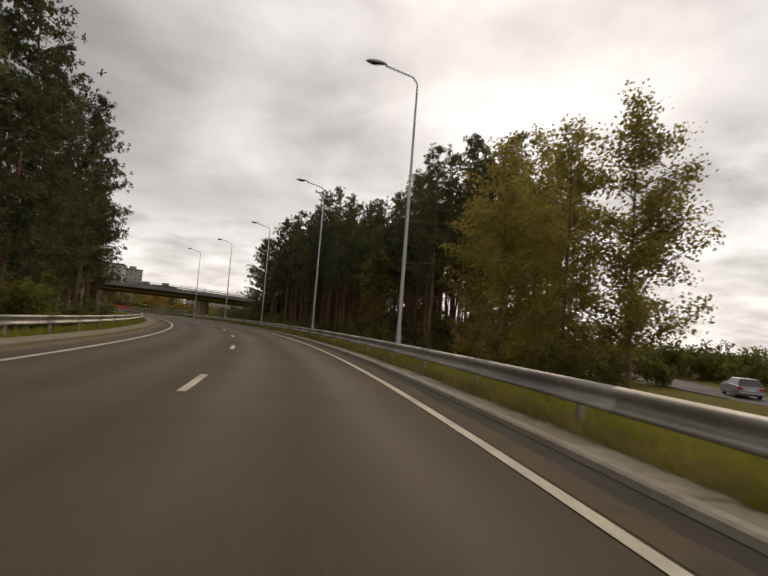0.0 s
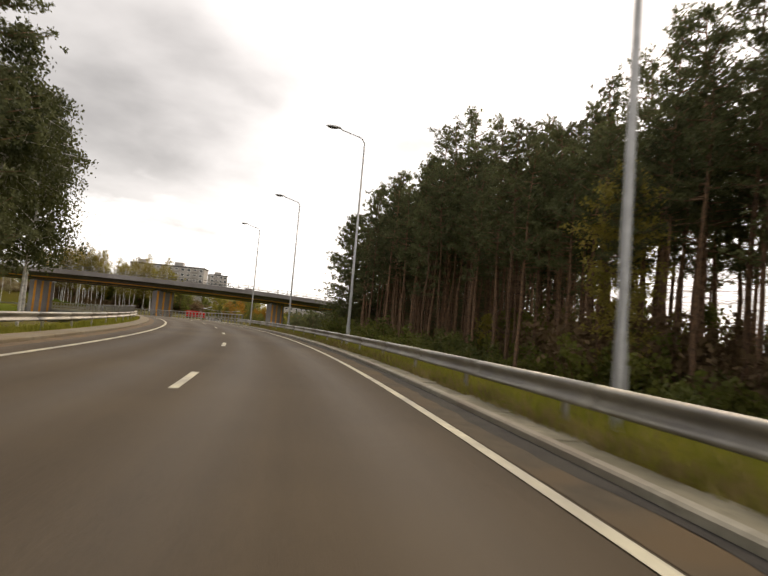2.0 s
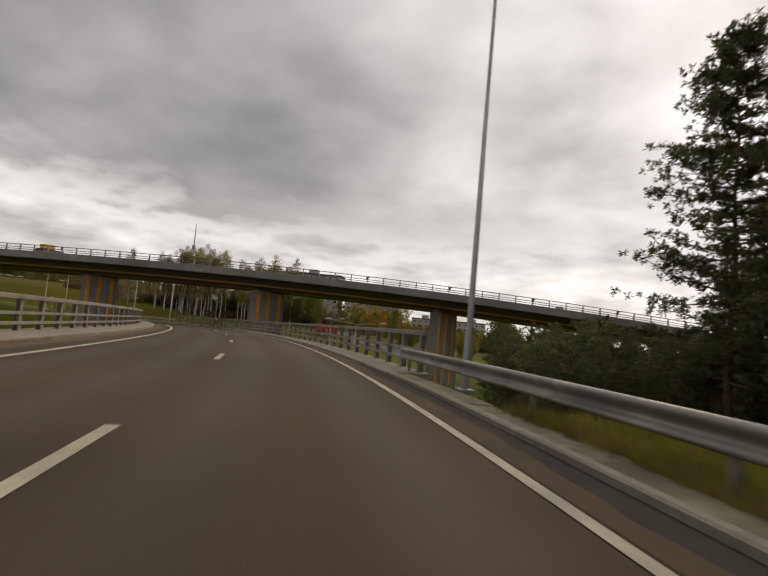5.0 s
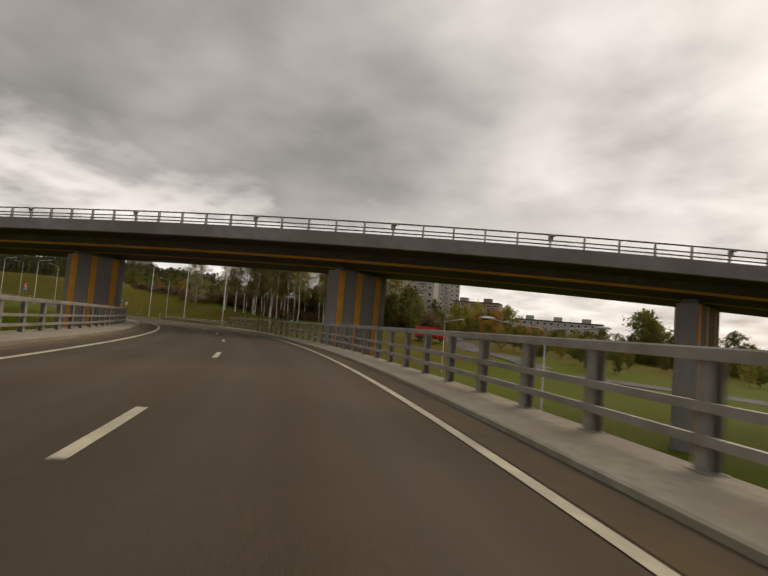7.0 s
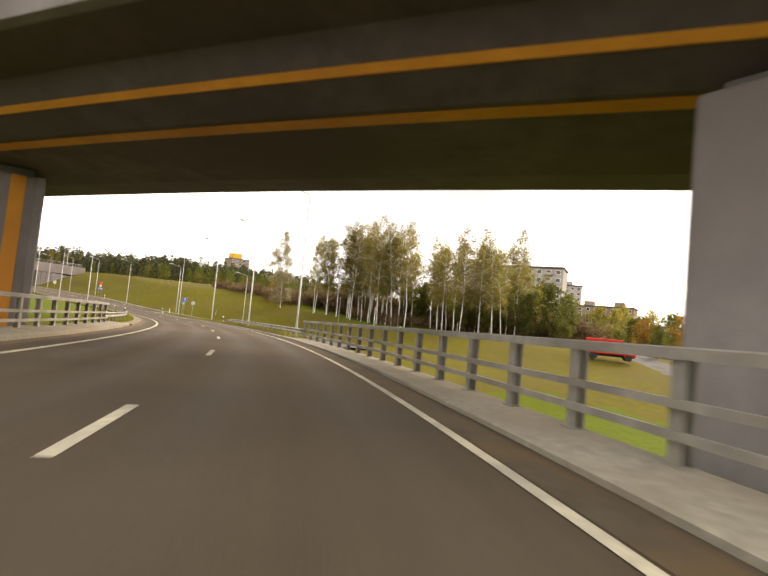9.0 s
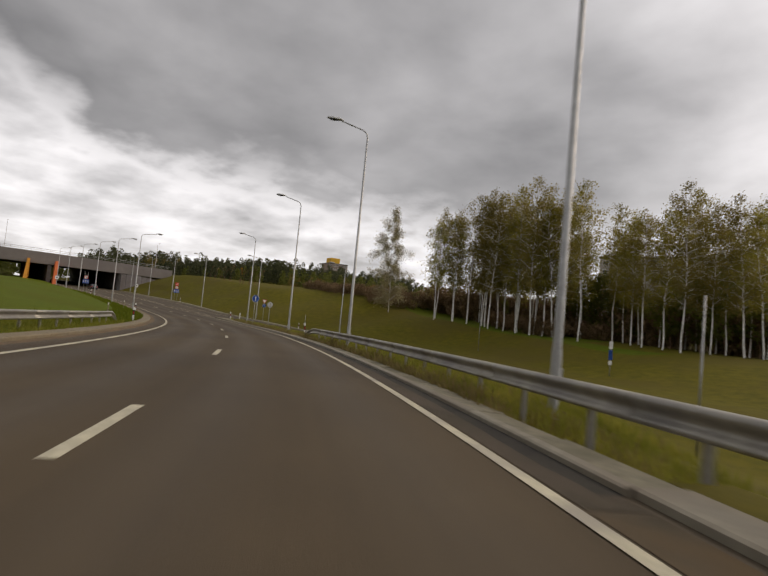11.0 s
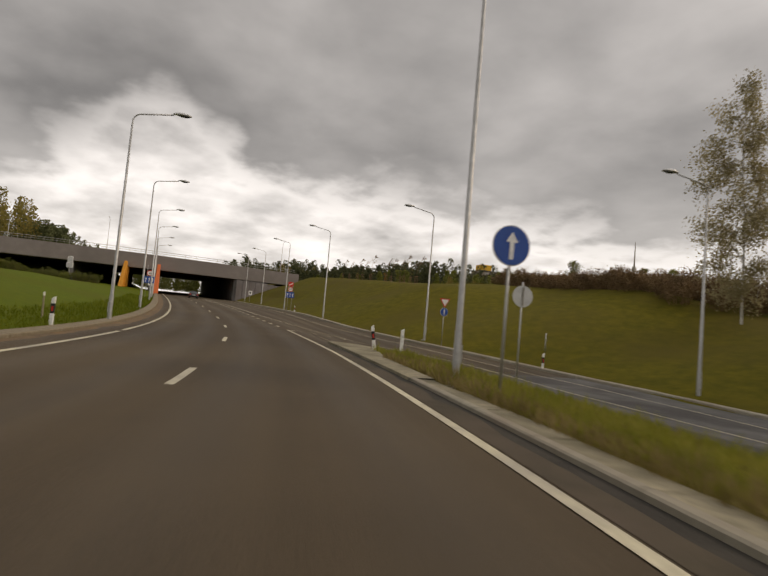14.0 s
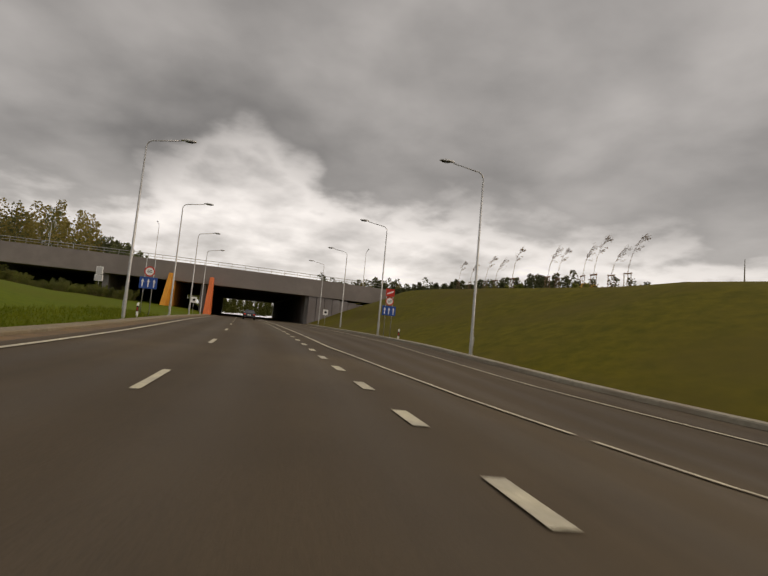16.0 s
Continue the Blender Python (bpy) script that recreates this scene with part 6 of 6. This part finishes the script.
for s, d, sc in ((105.5, 21.0, 0.98), (104, 18.0, 0.84), (108.6, 25.0, 1.05), (106.6, 23.2, 0.9), (110.5, 27.0, 1.0)):
    plant_road(edge_pines, s, d, sc)
plant(wide_pine, -9.6, 117.2, -4.6, 1.0, 40)
scatter(pines, 76, 98, 31, 40, 2.6, (0.95, 1.08), limit=15)
# young dark pines in front of the overpass
scatter([young_pine], 112, 138, 13, 42, 2.1, (0.72, 1.15), keep=lambda s, d: d > 13 + max(0, s - 116) * 0.5, limit=90)
scatter(under, 40, 97, 9.5, 20, 2.8, (0.6, 1.05), limit=44)
scatter(under, 66, 92, 10.5, 14.2, 1.7, (0.7, 1.25), limit=34)
scatter(under, 40, 80, 14, 28, 2.4, (0.8, 1.35), limit=42)
scatter(shrubs, 44, 76, 17, 34, 2.6, (1.2, 2.0), limit=18)
scatter(greens[:2], 44, 78, 17, 33, 2.8, (0.28, 0.5), limit=26)
scatter(under, 240, 256, 11.6, 13.2, 0.8, (0.22, 0.40), limit=22)
plant(wide_aspen, 18.0, 28.0, -2.3, 1.06, 30)
scatter(under, 24, 34, 12.5, 17.5, 1.6, (0.6, 1.0), limit=15)
for x, y, k, top in ((13.8, 27.9, 1, 14.7), (10.7, 28.8, 0, 13.7), (12.0, 32.0, 2, 11.5), (10.6, 34.0, 2, 10.5), (15.6, 35.5, 2, 12.5), (17.5, 40.5, 1, 18.0), (19.5, 44.8, 2, 16.0), (22.5, 47.5, 0, 17.5)):
    plant(aspens[k], x, y, -2.3, (top + 2.3) / (29.5, 28, 25)[k])
scatter(under, 38, 52, 22, 36, 2.2, (0.8, 1.3), limit=26)
scatter(under, 40, 68, 52, 84, 3.0, (1.2, 1.8), limit=40)
# the wood on the left
scatter(pines + edge_pines, 20, 84, -42, -14.5, 3.6, (0.9, 1.12), limit=46)
for s, d, sc in ((26, -15.6, 1.22), (32, -15.0, 1.25), (38, -15.2, 1.18)):
    plant_road(edge_pines, s, d, sc)
scatter(edge_pines, 40, 66, -16, -13.2, 4.5, (0.95, 1.1), limit=6)
plant_road([big_birch], 71, -15.2, 0.92)
plant_road([big_birch], 78, -14.6, 0.86)
plant_road([big_birch], 92, -17.2, 1.0)
plant_road([big_birch], 85, -19, 0.95)
scatter(under, 20, 62, -15, -12, 3.0, (0.7, 1.2), limit=12)
# the birch grove over the slope
def plant_xy(protos, x, y, scale, tilt=1.5):
    j = int(np.argmin((XX - x) ** 2 + (YY - y) ** 2))
    d = (x - XX[j]) * math.cos(HH[j]) + (y - YY[j]) * math.sin(HH[j])
    return plant(rnd.choice(protos), x, y, ZZ[j] + lift(SS[j], d) - 0.1, scale, None, tilt)


def birch_row(xs, y, spread, lo, hi):
    for x in xs:
        plant_xy(birches, x + rnd.gauss(0, 0.25), y + rnd.gauss(0, spread), rnd.uniform(lo, hi), 3.0)


birch_row((-141.6, -139.8, -137.8, -137.1), 242.2, 0.5, 0.98, 1.10)
birch_row((-134.6, -133.2, -132.4, -131.0, -130.0, -128.4, -126.2, -125.2, -123.7, -123.0, -121.2, -119.8, -119.0), 243.2, 1.6, 1.10, 1.26)
birch_row((-114.5, -109.0, -107.2, -104.6, -101.9, -99.5, -96.0, -93.5), 241.5, 1.8, 0.96, 1.10)
birch_row([-139 + 2.1 * k for k in range(22)], 250.5, 1.8, 0.98, 1.15)
plant_xy([lone_birch], -150.2, 240.3, 1.08)
# dark green thicket between and behind the birches, brown shrubs towards the crest
for x, y, sc in ((-122, 252.5, 0.8), (-119, 254, 0.95), (-116.5, 252, 0.9), (-113.5, 253, 0.98), (-111.5, 251.5, 0.8), (-106, 250, 0.9), (-103, 252, 1.0), (-99.5, 249.5, 0.95), (-96, 251, 1.0), (-92, 249, 0.9), (-88, 250, 0.95), (-84, 247, 0.85)):
    plant_xy([greens[0], greens[2]], x, y, sc)
for k in range(20):
    plant_xy(greens, rnd.uniform(-126, -84), rnd.uniform(255, 268), rnd.uniform(0.5, 0.85))
for k in range(120):
    f = rnd.random()
    low = k % 5 == 0
    plant_xy(greens if low else shrubs, -150 + 70 * f, 250.5 + rnd.uniform(0, 9) + 3 * f, rnd.uniform(0.25, 0.42) if low else rnd.uniform(1.3, 2.2))
# brown shrubs behind the crest, with golden trees
scatter(shrubs, 283, 313, 35, 47, 1.8, (0.6, 0.95), limit=80)
scatter(shrubs, 255, 287, 46, 56, 2.0, (0.9, 1.3), limit=44)
scatter(greens, 300, 312, 46, 60, 6.0, (0.25, 0.4), limit=4)
for s, d, sc in ((391, 107, 0.8), (386, 98, 0.7), (398, 110, 0.9), (380, 92, 0.6), (404, 92, 0.8), (410, 84, 0.75), (440, 72, 0.9), (448, 66, 0.8), (444, 80, 0.85), (372, 99, 0.7)):
    plant_road(golds, s, d, sc)
# trees round the lower ground past the bridge
scatter(under, 150, 215, 60, 110, 9.0, (0.9, 1.5), limit=9)
scatter(greens, 196, 226, 62, 78, 6.5, (0.3, 0.5), limit=10)
scatter(greens, 150, 204, -140, -46, 7.0, (0.6, 0.9), limit=40)
for x, y in ((-72, 262), (-66, 258), (-74, 270), (-60, 262)):
    plant_xy(golds, x, y, 1.1)


def far_wood(name, lab, s0, s1, d0, d1, count, hmin, hmax, mat, seed, clumps=90, near_low=False):
    """Woods too far off to tell trees apart: trunks and ragged crowns of small clumps, joined."""
    rng = np.random.default_rng(seed)
    cs, al, ac = [], [], []
    clumps = int(clumps * 2.2)
    for k in range(count):
        s, d = rng.uniform(s0, s1), rng.uniform(d0, d1)
        x, y, z = ground_at(s, d)
        h = rng.uniform(hmin, hmax) * (min(1.0, max(0.42, (d - 12) / 75)) if near_low else 1.0)
        f = rng.uniform(0.15, 1.0, clumps) ** 0.9
        r = h * 0.30 * (1.06 - f) ** 0.55 * rng.uniform(0.2, 1.0, clumps)
        a = rng.uniform(0, math.tau, clumps)
        c = np.stack([x + r * np.cos(a), y + r * np.sin(a), z + h * f], 1)
        dv = unit(rng.normal(0, 1, (clumps, 3)))
        o = unit(np.cross(dv, rng.normal(0, 1, (clumps, 3))))
        sz = rng.uniform(0.22, 0.52, (clumps, 1))
        cs += [c, np.array([[x, y, z + h * 0.3]])]
        al += [dv * sz, np.array([[0, 0, h * 0.35]])]
        ac += [o * sz * 0.7, np.array([[0.12, 0.05, 0]])]
    ob = quads_mesh(name, np.concatenate(cs), np.concatenate(al), np.concatenate(ac), mat, None)
    tagged(ob, lab, "woodland", kind="stuff")


far_wood("far_pine_wood", "dark pine wood on the hill", 405, 600, 30, 195, 760, 10, 14, M_NEEDLE, 3, 105, True)
far_wood("far_mixed_wood", "mixed autumn wood on the hill", 385, 560, 45, 180, 300, 7, 10.5, M_LEAF2, 4, 100, True)
far_wood("far_mixed_wood", "yellowing autumn trees on the hill", 380, 520, 60, 170, 90, 5, 7.5, M_BROWNLEAF, 15, 60, True)
far_wood("far_pine_wood", "dark pine wood along the ridge", 500, 600, 22, 118, 230, 11, 15.5, M_NEEDLE, 18, 100)
far_wood("far_mixed_wood", "yellowing trees along the ridge", 490, 540, 40, 120, 60, 7, 11, M_BROWNLEAF, 19, 90)
far_wood("far_pine_wood", "dark pine wood on the hill", 476, 560, -140, -58, 150, 15, 20, M_NEEDLE, 5)
far_wood("far_pine_wood", "low dark pines beyond the underpass", 490, 530, -58, -40, 70, 8.5, 11.5, M_NEEDLE, 16)
far_wood("far_mixed_wood", "mixed autumn wood on the hill", 470, 505, -130, -52, 110, 13, 18, M_BROWNLEAF, 6)
far_wood("far_mixed_wood", "mixed trees past the underpass", 512, 640, -40, 60, 190, 6, 11, M_LEAF2, 7)
far_wood("far_mixed_wood", "mixed trees left of the bridge", 110, 235, -158, -70, 160, 9, 14, M_LEAF2, 9)
far_wood("far_pine_wood", "dark trees behind the side road", -80, 40, 80, 195, 150, 10, 16, M_NEEDLE, 10)


# single trees on the plain behind the overpass, by height of top
for proto, x, y, base, top in ((greens[1], -90, 329, -4, 13), (greens[0], -98, 331, -4, 11.5), (greens[0], -83, 327, -4, 11), (greens[2], -104, 326, -4, 8), (greens[1], -89, 390, -6, 15), (greens[0], -30, 304, -5, 12.4), (greens[2], -26.5, 305, -5, 9.5),
                               (golds[1], -80, 420, -6, 6.5), (golds[1], -88, 424, -6, 6), (golds[0], -72, 424, -6, 5.5), (golds[1], -96, 418, -6, 7), (golds[0], -64, 428, -6, 5), (golds[1], -100, 300, -4, 4), (greens[0], -112, 340, -4, 15), (greens[1], -118, 345, -4, 14)):
    h = {greens[0]: 12, greens[1]: 15, greens[2]: 10, golds[0]: 6, golds[1]: 8}[proto]
    plant(proto, x, y, base - 3, (top - base + 3) / h)
# the belt of trees along the lower ground, in front of the blocks
BELT = [(greens[1], -103, 275, 17.3), (greens[0], -100, 282, 14.2), (greens[2], -97, 288, 5.9), (greens[0], -94, 295, 2.8), (greens[1], -90, 301, 10.9), (greens[1], -87, 304, 10.6), (greens[0], -82, 306, 8.3), (greens[2], -77, 305, 5.6), (greens[0], -72, 301, 10.9),
        (golds[1], -73, 316, 5.0), (golds[0], -69, 318, 4.8), (golds[1], -66, 321, 5.6), (golds[1], -62, 318, 4.6), (greens[2], -57, 313, 5.4), (greens[1], -51, 309, 5.0), (greens[2], -47, 309, 4.6), (greens[2], -42, 311, 5.6), (greens[1], -38, 304, 5.0), (greens[2], -34, 299, 5.2),
        (greens[0], -31, 294, 11.6), (greens[0], -28, 294, 9.2), (greens[2], -23, 289, 5.0), (greens[1], -17, 283, 5.0), (greens[0], -10, 282, 7.5), (greens[2], -7, 277, 3.8)]
for proto, x, y, top in BELT:
    h = {greens[0]: 12, greens[1]: 15, greens[2]: 10, golds[0]: 6, golds[1]: 8}[proto]
    plant(proto, x, y, -6.0, (top + 6.0) / h)
for k in range(46):
    f = (k + rnd.random()) / 46
    plant(rnd.choice(greens if k % 3 else under), -108 + 112 * f, 284 + 16 * math.sin(math.pi * f) - 12 * f + rnd.uniform(-5, 5), -5.5, rnd.uniform(0.42, 0.6) if k % 3 else rnd.uniform(1.8, 2.6))
for k in range(30):
    plant_xy(greens, rnd.uniform(-64, -4), rnd.uniform(238, 272), rnd.uniform(0.3, 0.46))
far_plain = [(-70, 60, 300, 350, 150, 5, 8.5, M_LEAF2, 8), (-60, 80, 330, 420, 120, 6, 10, M_LEAF, 14)]
for x0, x1, y0, y1, n, lo, hi, mat, seed in far_plain:
    rng = np.random.default_rng(seed)
    cs, al, ac = [], [], []
    for k in range(n):
        x, y, h, c = rng.uniform(x0, x1), rng.uniform(y0, y1), rng.uniform(lo, hi), 60
        f = rng.uniform(0.0, 1.0, c) ** 0.8
        r = h * 0.55 * np.sqrt(np.clip(1.05 - f, 0, 1)) * rng.uniform(0.3, 1.0, c)
        a = rng.uniform(0, math.tau, c)
        dv = unit(rng.normal(0, 1, (c, 3)))
        o = unit(np.cross(dv, rng.normal(0, 1, (c, 3))))
        sz = rng.uniform(0.4, 0.9, (c, 1))
        cs.append(np.stack([x + r * np.cos(a), y + r * np.sin(a), -6 + h * f], 1)); al.append(dv * sz); ac.append(o * sz * 0.7)
    tagged(quads_mesh("far_bushes", np.concatenate(cs), np.concatenate(al), np.concatenate(ac), mat, None), "mixed bushes and low trees on the far plain", "woodland", kind="stuff")
# hedge at the foot of the slope beside the underpass
scatter(under, 364, 386, -56, -19, 1.5, (0.40, 0.66), limit=120)


# broad pines at the corner of the wood, and taller ones that stand out of it
for x, y, k, top in ((10.3, 45.1, 0, 17.7), (12.2, 43.4, 1, 17.3), (14.8, 47.5, 0, 17.0), (17.6, 46.0, 1, 16.2), (12.6, 63.4, 0, 20.1), (15.0, 74.6, 1, 24.0), (17.5, 56.0, 0, 18.5)):
    plant(tall_pines[k], x, y, -2.3, (top + 2.3) / (20, 21)[k])
plant(aspens[2], 7.6, 60.9, -2.2, 0.50)
scatter(pines, 58, 78, 23, 33, 1.9, (0.84, 1.0), limit=20)
scatter(greens[:1], 56, 88, 25, 38, 2.6, (0.38, 0.62), limit=24)
for x, y, k, top in ((2.3, 90.4, 1, 23.0), (4.3, 88.6, 4, 23.2), (1.4, 97.0, 3, 23.6), (6.6, 85.0, 0, 22.6)):
    plant(pines[k], x, y, -2.4, (top + 2.4) / (19, 21, 17.5, 20, 22)[k])


# ---- young staked trees on the crest ----
def build_young(seed, h):
    rng = np.random.default_rng(seed)
    t = tagged(empty("young_tree"), "young staked tree bent by the wind", "young tree", "young staked trees")
    bm = bmesh.new()
    pts = [(0.0, 0, -0.3), (0.05, 0, h * 0.35), (0.35, 0, h * 0.6), (0.8, 0.05, h * 0.82), (1.35, 0.1, h * 0.97)]
    tube(bm, pts, [0.03, 0.024, 0.018, 0.012, 0.006], 6)
    P = np.array(pts)
    cs = []
    for k in range(16):
        f = rng.uniform(2.2, 4.0)
        i = min(int(f), 3)
        b = P[i] + (P[i + 1] - P[i]) * (f - i)
        e = b + np.array([rng.uniform(0.3, 1.0), rng.normal(0, 0.35), rng.uniform(-0.1, 0.5)])
        tube(bm, [tuple(b), tuple(e)], [0.01, 0.004], 3, caps=False)
        cs.append(b + (e - b) * rng.uniform(0.3, 1.1, (8, 1)) + rng.normal(0, 0.07, (8, 3)))
    part("stem", bm, M_BARK, t)
    c = np.concatenate(cs)
    n = len(c)
    d = unit(rng.normal(0, 1, (n, 3)) + np.array([1.2, 0, 0]))
    o = unit(np.cross(d, rng.normal(0, 1, (n, 3))))
    quads_mesh("leaves", c, d * 0.07, o * 0.035, M_SHRUB, t)
    for x in (-0.35, 0.35):
        bm = bmesh.new(); tube(bm, [(x, 0.0, -0.4), (x, 0, 1.25)], 0.035, 6); part("stake", bm, M_BARK, t)
    bm = bmesh.new(); box(bm, -0.42, -0.03, 1.08, 0.42, 0.03, 1.2, 0.005); part("cross_bar", bm, M_BARK, t)
    return t


young = [build_young(141, 4.6), build_young(142, 4.0)]
for proto in young:
    proto.matrix_basis = PARK
k = 0
for s, d in ((350.8, 26), (347, 26), (343, 26.2), (340, 26), (336, 26), (329.2, 26), (328.2, 26.4), (323.8, 26), (322.1, 25.8), (320.2, 26), (318.4, 26)):
    x, y, z = ground_at(s, d)
    plant(young[k % 2], x, y, z, rnd.uniform(0.75, 0.95), rnd.uniform(-15, 15))
    k += 1


# ---- grass on the verges ----
def blades(name, strips, count, seed, mat=M_BLADE, lab="rough green and straw-coloured grass on the verge"):
    rng = np.random.default_rng(seed)
    tot = sum((b - a) * (e - c) for a, b, c, e in strips)
    cs, al, ac = [], [], []
    for s0, s1, d0, d1 in strips:
        n = int(count * (s1 - s0) * (d1 - d0) / tot)
        s, d = rng.uniform(s0, s1, n), rng.uniform(d0, d1, n)
        h = rng.uniform(0.05, 0.16, (n, 1)) * (1 + 0.8 * (np.sin(s * 1.7) * np.sin(d * 5 + s))[:, None].clip(0))
        x, y, z = W(s, d)
        g = np.array([lift(a, b) for a, b in zip(s, d)])
        c = np.stack([x, y, z + g], 1)
        dv = unit(np.stack([rng.normal(0, 0.35, n), rng.normal(0, 0.35, n), np.ones(n)], 1)) * h
        cs.append(c + dv * 0.8); al.append(dv)
        o = rng.normal(0, 1, (n, 3)); o[:, 2] = 0
        ac.append(unit(o) * rng.uniform(0.008, 0.02, (n, 1)))
    ob = quads_mesh(name, np.concatenate(cs), np.concatenate(al), np.concatenate(ac), mat, None)
    tagged(ob, lab, "grass", kind="stuff")


blades("verge_grass", [(-5, 105, 3.62, 7.5), (198.9, 262, 3.56, 8.5), (262, 268, 3.65, 9), (268, 271.6, 4.05, 9)], 120000, 21)
blades("verge_grass", [(0, 105, -11, -7.95), (203, 233, -11, -7.7)], 30000, 22)
blades("lawn_grass", [(233, 330, -10.5, -7.62)], 16000, 25, M_LAWN, "short green lawn grass beside the kerb")

blades("dry_grass", [(-5, 105, 3.60, 4.1), (198.9, 262, 3.46, 3.95), (262, 268, 3.6, 4.3)], 26000, 23, M_STRAW, "dry brown grass along the slabs of the verge")
blades("dry_grass", [(-5, 105, 4.1, 7.0), (198.9, 268, 3.95, 7.5)], 7000, 24, M_STRAW, "dry brown grass among the green of the verge")
